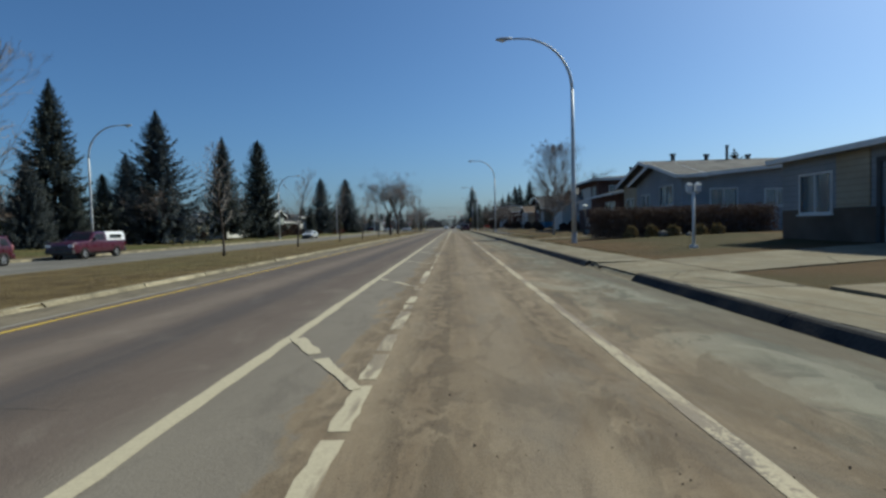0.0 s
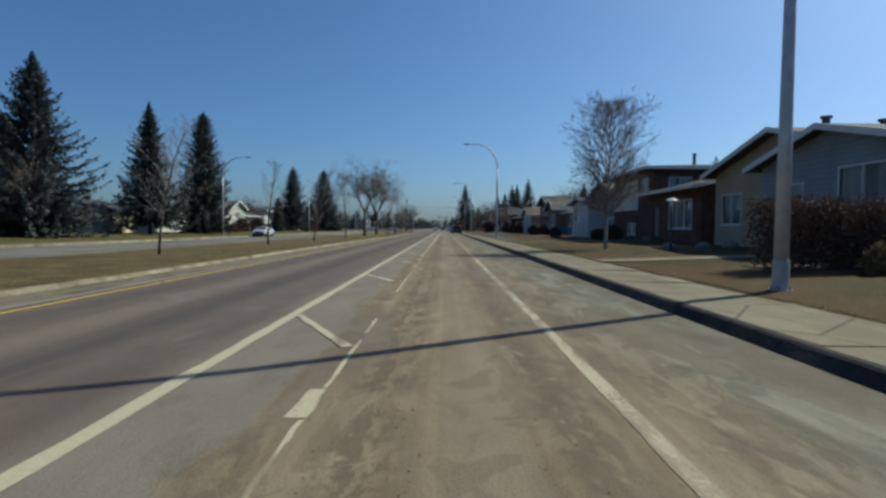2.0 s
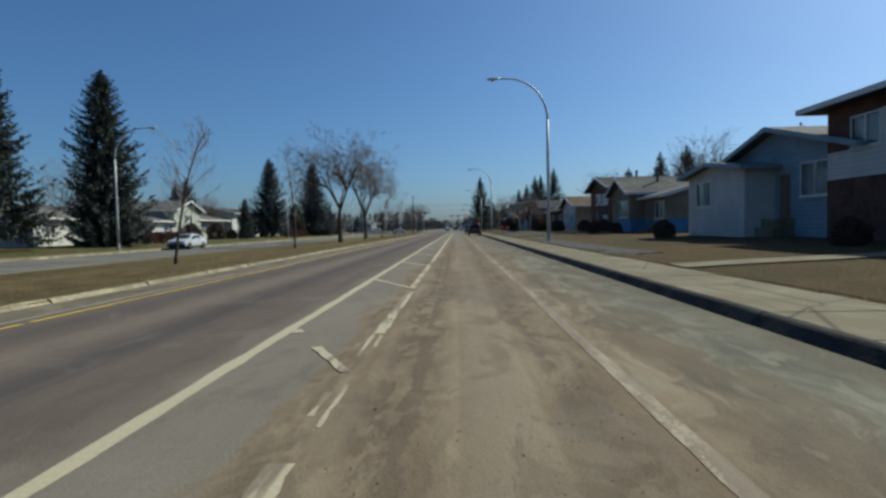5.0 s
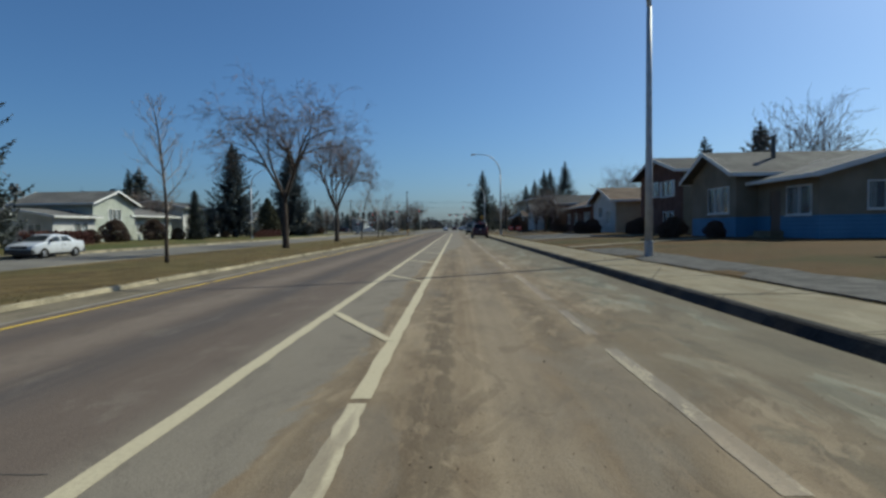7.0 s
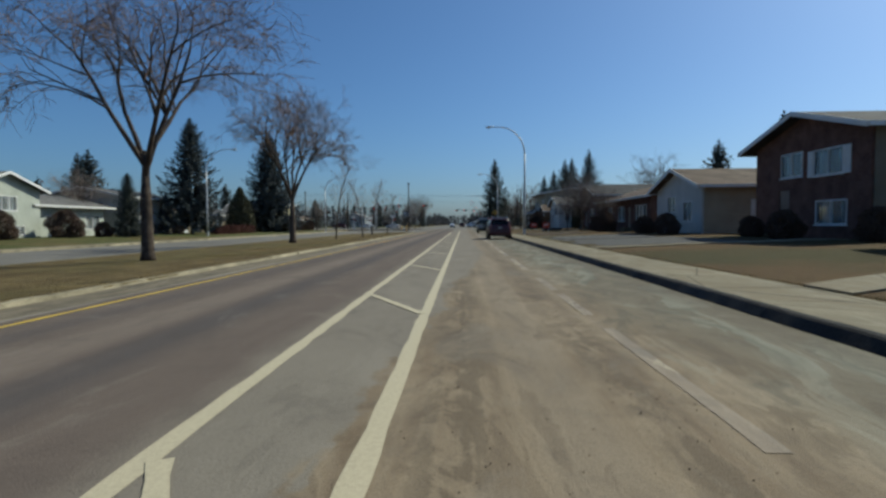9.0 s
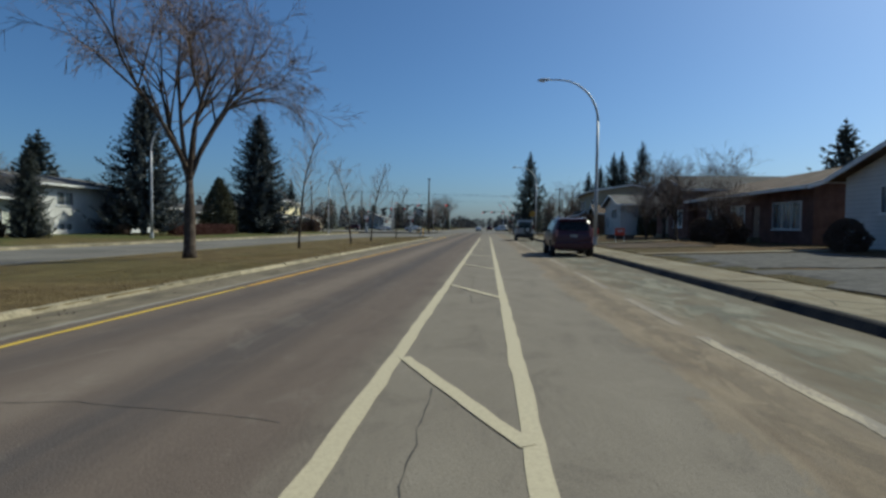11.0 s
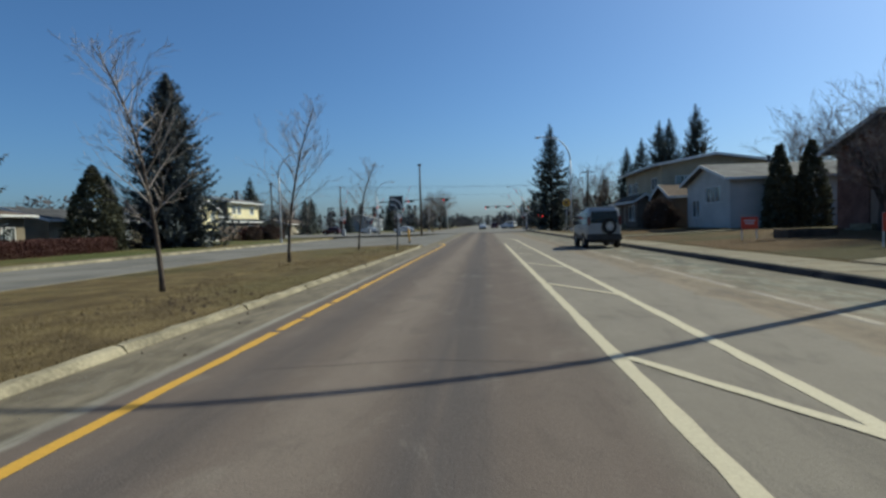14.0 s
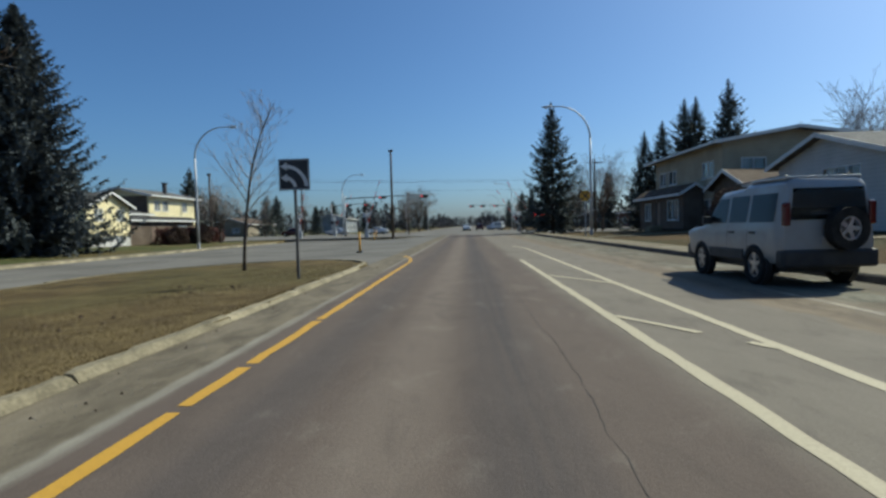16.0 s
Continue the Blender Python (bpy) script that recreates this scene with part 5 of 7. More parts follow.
# houses beside the sidewalk: local x = 0 is the front, y runs along the street
h = house_at(13.0, 6.0, 0.36, False, "pale grey bungalow with a low roof and a garage door")
block(h, 0, 10.5, 0, 15.2, 0, 2.95, "siding_grey", 0, "shingle_grey", front=[(12.5, 14.1, 1.0, 2.3)], garage=[(6.6, 10.3, 0.02, 2.25)], near=[(2.0, 3.4, 1.1, 2.2)], rise=0.85, over=0.36, lower="stucco_brown")
part("tan_panel", boxed(-0.05, -0.004, 10.75, 12.2, 1.12, 2.86, 0.004), M["siding_tan"], h, "tan clad panel beside the garage")
for a in (6.42, 10.32):
    part("garage_jamb", boxed(-0.06, -0.004, a, a + 0.16, 0.02, 2.4), M["plastic"], h, "dark frame beside the garage door")
part("garage_lintel", boxed(-0.065, -0.004, 6.42, 10.48, 2.404, 2.56), M["plastic"], h, "dark beam over the garage door")
roof_pipe(h, 3.6, 13.9, 3.4, 5.0)
roof_pipe(h, 5.2, 8.0, 3.6, 4.5)

h = house_at(14.0, 34.5, 0.40, False, "grey and tan bungalow with two stepped front gables")
block(h, 1.5, 13.0, 2.9, 14.1, 0, 3.85, "siding_tan", 0, "shingle_grey", front=[(8.6, 10.4, 1.2, 2.7)], rise=1.45, over=0.6, ridge="x")
block(h, 0.7, 1.49, 0.0, 8.4, 0, 3.6, "siding_grey", 0, "shingle_grey", front=[(1.4, 3.6, 1.9, 3.1), (5.6, 7.2, 0.8, 2.7)], rise=1.05, over=0.55, ridge="x")
block(h, 1.5, 13.0, 0.0, 2.89, 0, 3.5, "siding_grey", 0, "shingle_grey", near=[(0.8, 2.4, 1.6, 2.7), (4.2, 5.6, 1.6, 2.6), (8.8, 10.0, 1.5, 2.5)], rise=0.5, over=0.5)
for px, py, zt in ((3.6, 8.6, 5.9), (6.2, 8.6, 5.8), (7.6, 8.2, 6.4), (9.4, 8.6, 5.7)):
    roof_pipe(h, px, py, 5.0, zt, 0.16 if zt < 6.1 else 0.1)

h = house_at(15.6, 50.5, 0.40, False, "dark brick and white split-level house with a low hipped roof")
block(h, 0.3, 11, 8.2, 17.2, 0, 5.3, "brick", 0, "shingle_dark", front=[(1.0, 2.4, 3.6, 4.7), (3.6, 5.2, 0.5, 1.3), (6.2, 7.6, 3.6, 4.7)], near=[(1.0, 2.6, 3.6, 4.7)], ridge="hip", rise=0.9, over=0.8)
bm = bmesh.new()
box(bm, 0.24, 0.296, 11.2, 17.1, 2.4, 3.5)
box(bm, 0.24, 0.296, 11.2, 14.3, 3.5, 4.8)
part("white_panel", bm, M["siding_white"], h, "white clad panel on the upper storey")
block(h, 0, 10, 0.0, 8.19, 0, 3.5, "brick", 0, "shingle_dark", front=[(1.2, 4.4, 1.0, 2.7)], front_doors=[(6.2, 7.15, 0.35, 2.4)], rise=1.2, over=0.8)
roof_pipe(h, 5, 12, 5.9, 6.9)
roof_pipe(h, 7, 4.5, 4.6, 5.8)

h = house_at(14.6, 69.5, 0.42, False, "pale blue and white bungalow with a projecting wing")
block(h, 0, 1.49, 2.2, 8.6, 0, 3.4, "siding_white", 0, "shingle_grey", front=[(3.6, 5.2, 1.7, 3.0)], rise=0.45, over=0.5, ridge="x", fascia="siding_blue")
block(h, 1.5, 14, -3.4, 7.6, 0, 3.7, "siding_blue", 0, "shingle_grey", front=[(0.9, 3.6, 1.9, 3.3)], near=[(2.0, 3.6, 1.5, 2.7)], front_doors=[(4.4, 5.3, 0.9, 2.95)], rise=1.45, over=0.6, ridge="x", fascia="siding_blue")
roof_pipe(h, 9, 6, 5.4, 6.3)

h = house_at(15.8, 88.5, 0.45, False, "gabled bungalow with tan upper walls and a blue painted base")
block(h, 0, 13, 4.5, 10.0, 0, 3.6, "stucco_tan", 0, "shingle_grey", front=[(0.8, 3.2, 1.4, 2.8)], near=[(2.0, 3.6, 1.4, 2.6)], rise=1.25, over=0.6, ridge="x", lower="blue_wall")
block(h, 1.2, 12.5, -0.6, 4.49, 0, 3.0, "stucco_tan", 0, "shingle_grey", front=[(0.6, 2.4, 1.2, 2.5)], near=[(2.0, 3.6, 1.4, 2.6)], front_doors=[(3.0, 3.95, 0.35, 2.4)], rise=1.1, over=0.6, peak=0.35, lower="blue_wall")
roof_pipe(h, 3.0, 6.2, 4.2, 5.7)

h = house_at(17.0, 103.2, 0.45, False, "dark brown two-storey house with white-framed windows and a tan end wall")
block(h, 0, 12, 0, 8.8, 0, 4.8, "brick", 0, "shingle_dark", front=[(1.7, 3.6, 3.0, 4.1), (4.6, 6.3, 3.1, 4.2), (1.4, 3.4, 0.7, 1.7)], front_doors=[(5.6, 6.55, 0.35, 2.4)], rise=1.2, over=0.7, ridge="x")
bm = bmesh.new()
box(bm, 0.12, 11.98, -0.052, -0.004, 0.05, 4.75)
part("end_wall_cladding", bm, M["stucco_tan"], h, "tan stucco over the end wall")
for a, b in ((1.15, 1.62), (3.68, 4.1)):
    part("shutter", boxed(-0.05, -0.004, a, b, 2.9, 4.15, 0.006), M["trim"], h, "white shutter beside the upper window")
roof_pipe(h, 4.0, 4.0, 5.7, 6.7)
roof_pipe(h, 6.5, 4.6, 5.7, 6.4, 0.25)

h = house_at(16.2, 117.2, 0.45, False, "white gabled bungalow with tan side wall and brown roof")
block(h, 0, 12, 0, 8.4, 0, 3.3, "siding_white", 0, "shingle_brown", front=[(4.6, 6.0, 1.6, 2.7), (1.6, 3.0, 0.9, 2.2)], rise=1.3, over=0.6, ridge="x")
bm = bmesh.new()
box(bm, 0.12, 11.98, -0.052, -0.004, 0.05, 3.25)
part("end_wall_cladding", bm, M["siding_tan"], h, "tan siding on the side wall")
bm = bmesh.new()
box(bm, 3.2, 4.15, -0.085, -0.056, 0.3, 2.3)
part("side_door", bm, M["trim"], h, "white side door")

h = house_at(17.0, 129.5, 0.45, False, "long brown brick bungalow with a shallow roof behind bare trees")
block(h, 0, 12, 0, 16.4, 0, 3.3, "brick", 0, "shingle_brown", front=[(1.2, 4.2, 0.9, 2.4), (8.0, 10.0, 1.0, 2.4), (12.6, 14.2, 1.1, 2.4)], near=[(3.0, 4.6, 1.2, 2.4)], front_doors=[(5.9, 6.85, 0.3, 2.35)], rise=1.3, over=0.8, peak=0.35)
block(h, -0.8, 12, 16.41, 24.8, 0, 4.2, "brick", 0, "shingle_dark", rise=1.3, over=0.6, ridge="x", front=[(1.4, 3.4, 1.0, 2.4)], front_doors=[(5.0, 5.95, 0.3, 2.35)])

h = house_at(14.9, 164.1, 0.48, False, "white gabled bungalow with a grey roof beside tall cedars")
block(h, 0, 11, 0, 8.2, 0, 3.6, "siding_white", 0, "shingle_grey", front=[(1.6, 4.2, 2.0, 3.1), (5.6, 7.0, 0.9, 2.2)], near=[(5.0, 6.4, 1.2, 2.4)], rise=1.2, over=0.5, ridge="x")
roof_pipe(h, 5, 4.6, 4.7, 5.5)

h = house_at(15.0, 170.5, 0.48, False, "tan and white two-storey house with a shallow roof and a porch")
block(h, 4.0, 14, 4.2, 9.0, 0, 3.7, "siding_tan", 0, "shingle_grey", front=[(1.2, 3.0, 2.3, 3.3)], near=[(1.5, 3.2, 2.3, 3.3)], rise=1.0, over=0.7)
block(h, 0.0, 10, 9.01, 22.5, 0, 6.2, "siding_tan", 0, "shingle_grey", front=[(1.4, 3.2, 3.9, 5.0), (8.5, 10.2, 3.9, 5.0), (1.0, 3.0, 0.8, 2.2), (11.0, 12.4, 3.9, 5.0)], near=[(1.2, 2.8, 3.9, 5.0)], rise=0.8, over=0.8)
block(h, -1.6, -0.001, 12.0, 22.4, 0, 2.9, "stucco_brown", 0, "shingle_brown", front=[(1.0, 3.2, 0.8, 2.3), (7.4, 8.8, 0.8, 2.2)], front_doors=[(5.0, 5.95, 0.3, 2.3)], rise=0.5, over=0.45)
block(h, -0.6, 3.99, 4.2, 9.0, 0, 2.9, "stucco_brown", 0, "shingle_brown", front=[(0.8, 3.0, 0.8, 2.3)], rise=1.0, over=0.5, ridge="x")
roof_pipe(h, 8, 14, 6.6, 7.5)

# houses beyond the far carriageway: turned to face the street
h = house_at(-41.5, 92.0, -0.02, True, "low cream house with a white garage front half hidden by spruces")
block(h, 0, 9, 0.0, 9.0, 0, 3.0, "siding_cream", 0, "shingle_dark", front=[(1.0, 3.2, 0.9, 2.3)], garage=[(4.8, 8.2, 0.02, 2.3)], near_is_y0=False, near=[(2, 3.5, 1, 2.2)], rise=1.2)
bm = bmesh.new()
box(bm, -0.1, -0.003, 4.2, 4.75, 0.02, 2.8)
box(bm, -0.1, -0.003, 8.25, 8.9, 0.02, 2.8)
part("white_pillar", bm, M["siding_white"], h, "white clad pier beside the garage")

h = house_at(-42.0, 112.0, 0.0, True, "white bungalow with a pale grey roof behind a spruce")
block(h, 0, 9, 0.0, 14.0, 0, 3.1, "siding_white", 0, "shingle_grey", front=[(1.5, 3.6, 1.0, 2.4), (6.2, 8.8, 1.0, 2.4), (11.0, 12.4, 1.0, 2.3)], near_is_y0=False, near=[(2, 3.5, 1, 2.3)], rise=1.4)
h = house_at(-42.5, 61.0, 0.0, True, "low white bungalow with a brown roof behind spruces")
block(h, 0, 9, 0.0, 16.0, 0, 3.0, "siding_white", 0, "shingle_brown", front=[(2.0, 4.6, 0.9, 2.3), (9.0, 11.0, 1.0, 2.3)], near_is_y0=False, near=[(2, 3.5, 1, 2.3)], rise=1.4)
h = house_at(-44.0, 36.0, 0.0, True, "low brown bungalow behind spruces")
block(h, 0, 9, 0.0, 16.0, 0, 3.0, "stucco_tan", 0, "shingle_dark", front=[(2.0, 4.6, 0.9, 2.3), (9.0, 11.0, 1.0, 2.3)], near_is_y0=False, near=[(2, 3.5, 1, 2.3)], rise=1.4)

h = house_at(-41.0, 142.0, 0.0, True, "grey-green split-level house with a white-trimmed front gable")
block(h, 0.0, 9, 10.5, 18.5, 0, 4.6, "siding_green", 0, "shingle_grey", front=[(2.8, 5.2, 2.7, 3.9), (2.0, 3.2, 0.5, 1.2)], near_is_y0=False, near=[(2, 3.4, 2.7, 3.8)], rise=1.4, ridge="x", over=0.6)
block(h, 0.8, 9, 0.0, 10.49, 0, 3.4, "siding_green", 0, "shingle_grey", front=[(0.8, 3.0, 0.9, 2.3), (7.6, 8.8, 1.1, 2.3)], front_doors=[(4.4, 5.35, 0.3, 2.35)], near_is_y0=False, rise=1.1, over=0.9)
block(h, -0.2, 9, 18.51, 25.0, 0, 2.9, "siding_white", 0, "shingle_grey", front=[(1.2, 3.4, 0.9, 2.2)], near_is_y0=False, near=[(1.0, 2.4, 0.9, 2.1)], rise=0.8, over=0.6)

h = house_at(-41.0, 155.0, 0.0, True, "white two-storey house with a shallow grey roof")
block(h, 0, 9, 0.0, 11.0, 0, 4.8, "siding_white", 0, "shingle_grey", front=[(1.0, 2.6, 2.9, 4.1), (6.8, 8.8, 2.9, 4.1), (1.2, 2.4, 0.5, 1.1), (7.0, 8.6, 0.5, 1.1)], near_is_y0=False, near=[(2, 3.4, 2.9, 4.1)], rise=1.0, over=0.8)
h = house_at(-42.0, 167.0, 0.0, True, "low tan and brown garage wing with a flat roof")
block(h, 0, 8, 0.0, 10.5, 0, 3.2, "stucco_tan", 0, "shingle_brown", front=[(1.0, 2.2, 1.0, 2.2)], garage=[(5.0, 9.2, 0.02, 2.3)], near_is_y0=False, rise=0.6, over=0.7)
h = house_at(-44.0, 186.0, 0.0, True, "low house with a dark roof behind a hedge")
block(h, 0, 9, 0.0, 14.0, 0, 3.0, "stucco_tan", 0, "shingle_dark", front=[(2.0, 4.2, 0.9, 2.2), (8.0, 10.0, 1.0, 2.2)], near_is_y0=False, rise=1.2, over=0.7)

h = house_at(-40.5, 209.5, 0.0, True, "cream split-level house with a white-trimmed gable and brown porch")
block(h, 0.0, 9, 11.5, 18.2, 0, 4.2, "siding_cream", 0, "shingle_grey", front=[(0.9, 2.1, 2.8, 3.9), (4.4, 5.6, 2.8, 3.9), (1.0, 2.4, 0.3, 0.95), (4.2, 5.6, 0.3, 0.95)], near_is_y0=False, near=[(2, 3.4, 2.5, 3.6)], rise=1.35, ridge="x", over=0.5, lower="siding_white")
block(h, 1.6, 9, -6.0, 5.0, 0, 6.0, "siding_cream", 0, "shingle_grey", front=[(2.0, 3.2, 4.2, 5.3), (6.8, 8.0, 4.2, 5.3), (8.6, 9.8, 4.2, 5.3)], near_is_y0=False, rise=0.9, over=0.7)
block(h, 1.6, 9, 5.01, 11.49, 0, 3.6, "stucco_brown", 0, "shingle_grey", front=[(1.0, 3.0, 0.9, 2.2)], near_is_y0=False, rise=0.9, over=0.4)
block(h, 0.2, 1.59, -3.0, 11.4, 0, 2.9, "stucco_brown", 0, "shingle_dark", front=[(2.0, 4.4, 0.8, 2.2)], front_doors=[(9.0, 9.95, 0.3, 2.3)], near_is_y0=False, rise=0.3, over=0.4)
bm = bmesh.new()
box(bm, 1.8, 8.9, 5.004, 5.05, 3.7, 5.95)
part("end_wall_cladding", bm, M["stucco_brown"], h, "brown cladding on the upper end wall")
roof_pipe(h, 3.5, -2.0, 6.6, 8.0, 0.3)

# far buildings past the crossing
for x, y, ly, zz, wall, rf in ((-60, 300, 22, 3.2, "stucco_tan", "shingle_brown"), (-90, 310, 26, 3.4, "siding_white", "shingle_grey"), (28, 290, 20, 3.3, "stucco_brown", "shingle_dark"), (-42, 330, 18, 4.5, "siding_grey", "shingle_grey"), (20, 345, 20, 4.2, "siding_tan", "shingle_brown"), (34, 262, 16, 3.4, "brick", "shingle_dark")):
    h = house_at(x, y, -0.1, x < 0, "distant low house beyond the crossing")
    block(h, 0, 10, 0, ly, 0, zz, wall, 0, rf, front=[(2, 4, 1, 2.3), (7, 9.4, 1, 2.3), (13, 14.6, 1, 2.3)], near=[(2, 4, 1, 2.3)], near_is_y0=x > 0, rise=1.6)


# ---- vehicles ----
class Shell:
    """A car body as a loft of cross-sections along its length. Local: y forwards, z up."""

    def __init__(self, width, roof, belt, sill, tumble=0.16, nose=0.35, corner=0.10):
        self.hw, self.roof, self.belt, self.sill, self.tumble, self.nose, self.corner = width / 2, roof, belt, sill, tumble, nose, corner
        self.y0, self.y1 = roof[0][0], roof[-1][0]
        self.top_most = max(z for _, z in roof)

    def top(self, y):
        for (a, za), (b, zb) in zip(self.roof, self.roof[1:]):
            if a <= y <= b:
                return za + (zb - za) * (y - a) / max(1e-6, b - a)
        return self.roof[0][1] if y < self.y0 else self.roof[-1][1]

    def half(self, y):
        d = min(y - self.y0, self.y1 - y)
        return self.hw * (1 - self.corner * max(0.0, 1 - d / self.nose) ** 2)

    def side(self, y, z):
        """Half width of the skin at that height."""
        w = self.half(y)
        if z <= self.belt:
            return w * (0.955 + 0.045 * math.sin(math.pi * (z - self.sill) / (self.belt - self.sill) * 0.8 + 0.25))
        return w * 0.978 - self.tumble * (z - self.belt) / (self.top_most - self.belt)

    def section(self, y):
        zt = self.top(y)
        zb = min(self.belt, zt - 0.06)
        zs = [self.sill, self.sill + 0.10, (self.sill + zb) / 2, zb - 0.05, zb]
        pts = [(self.side(y, z) * (0.95 if i == 0 else 1.0), z) for i, z in enumerate(zs)]
        if zt > self.belt + 0.08:
            pts += [(self.side(y, zt - 0.09), zt - 0.09), (self.side(y, zt) - 0.05, zt - 0.03), (self.side(y, zt) - 0.16, zt)]
        else:
            w = pts[-1][0]
            pts += [(w - 0.012, zb + 0.35 * (zt - zb)), (w - 0.05, zb + 0.75 * (zt - zb)), (w - 0.14, zt)]
        return pts

    def mesh(self):
        ys = sorted({*[y for y, _ in self.roof], *[self.y0 + (self.y1 - self.y0) * k / 26 for k in range(27)]})
        bm = bmesh.new()
        rings = []
        for y in ys:
            half = self.section(y)
            ring = [(x, z) for x, z in half] + [(-x, z) for x, z in half[::-1]]
            rings.append([bm.verts.new((x, y, z)) for x, z in ring])
        n = len(rings[0])
        for a, b in zip(rings, rings[1:]):
            for k in range(n):
                bm.faces.new((a[k], a[(k + 1) % n], b[(k + 1) % n], b[k]))
        bm.faces.new(rings[0]), bm.faces.new(rings[-1][::-1])
        return bm

    def side_glass(self, y0, y1, z0, z1, s, slant0=0.0, slant1=0.0):
        """A side window as a thin curved panel just proud of the skin."""
        bm = bmesh.new()
        cols = 5
        out, inn = [], []
        for i in range(cols + 1):
            for j in range(3):
                f, h = i / cols, j / 2
                z = z0 + (z1 - z0) * h
                y = (y0 + slant0 * h) + ((y1 + slant1 * h) - (y0 + slant0 * h)) * f
                x = self.side(y, z)
                out.append(bm.verts.new((s * (x + 0.006), y, z))), inn.append(bm.verts.new((s * (x - 0.012), y, z)))
        for i in range(cols):
            for j in range(2):
                q = [i * 3 + j, (i + 1) * 3 + j, (i + 1) * 3 + j + 1, i * 3 + j + 1]
                bm.faces.new([out[k] for k in q]), bm.faces.new([inn[k] for k in q[::-1]])
        return bm


def slope_panel(a, b, wa, wb, off, curve=0.0, thick=0.015):
    """A windscreen-like panel from a = (y, z) to b = (y, z), half widths wa and wb, pushed out by off."""
    bm = bmesh.new()
    d = Vector((0, b[0] - a[0], b[1] - a[1])).normalized()
    nrm = Vector((0, -d.z, d.y)) * (1 if off > 0 else -1)
    o = abs(off)
    n = 6
    grid = []
    for lay in (o, o - thick):
        rows = []
        for (y, z), w in ((a, wa), (b, wb)):
            rows.append([bm.verts.new(Vector((w * (2 * k / n - 1), y, z)) + nrm * (lay - curve * (2 * k / n - 1) ** 2)) for k in range(n + 1)])
        grid.append(rows)
    for rows in grid:
        for k in range(n):
            bm.faces.new((rows[0][k], rows[0][k + 1], rows[1][k + 1], rows[1][k]))
    return bm


def wheel(parent, x, y, r, w, s):
    bm = bmesh.new()
    disc(bm, "x", (x, y, r), r * 0.62, r, -w / 2, w / 2, 28)
    bmesh.ops.bevel(bm, geom=[e for e in bm.edges if len(e.link_faces) == 2 and e.calc_face_angle(0) > 1.0], offset=r * 0.07, segments=2, affect="EDGES")
    ob = part("wheel", bm, M["tyre"], parent, smooth=True)
    bm = bmesh.new()
    face = s * w * 0.36
    disc(bm, "x", (x, y, r), r * 0.56, r * 0.625, -w * 0.42, w * 0.42, 28)
    disc(bm, "x", (x + face, y, r), 0, r * 0.15, -0.012, 0.012, 16)
    for k in range(5):
        a = 2 * math.pi * k / 5 + 0.3
        c, d = math.cos(a), math.sin(a)
        pts = [(x + face, y + c * rr - d * ww, r + d * rr + c * ww) for rr, ww in ((r * 0.1, -r * 0.10), (r * 0.58, -r * 0.07), (r * 0.58, r * 0.07), (r * 0.1, r * 0.10))]
        lo = [bm.verts.new((p[0] - 0.012 * s, p[1], p[2])) for p in pts]
        hi = [bm.verts.new((p[0] + 0.008 * s, p[1], p[2])) for p in pts]
        bm.faces.new(lo), bm.faces.new(hi)
        for i in range(4):
            bm.faces.new((lo[i], lo[(i + 1) % 4], hi[(i + 1) % 4], hi[i]))
    part("rim", bm, M["rim"], ob)
    bm = bmesh.new()
    disc(bm, "x", (x + s * w * 0.18, y, r), 0, r * 0.57, -0.01, 0.01, 20)
    part("brake_disc", bm, M["dark_steel"], ob)
    return ob


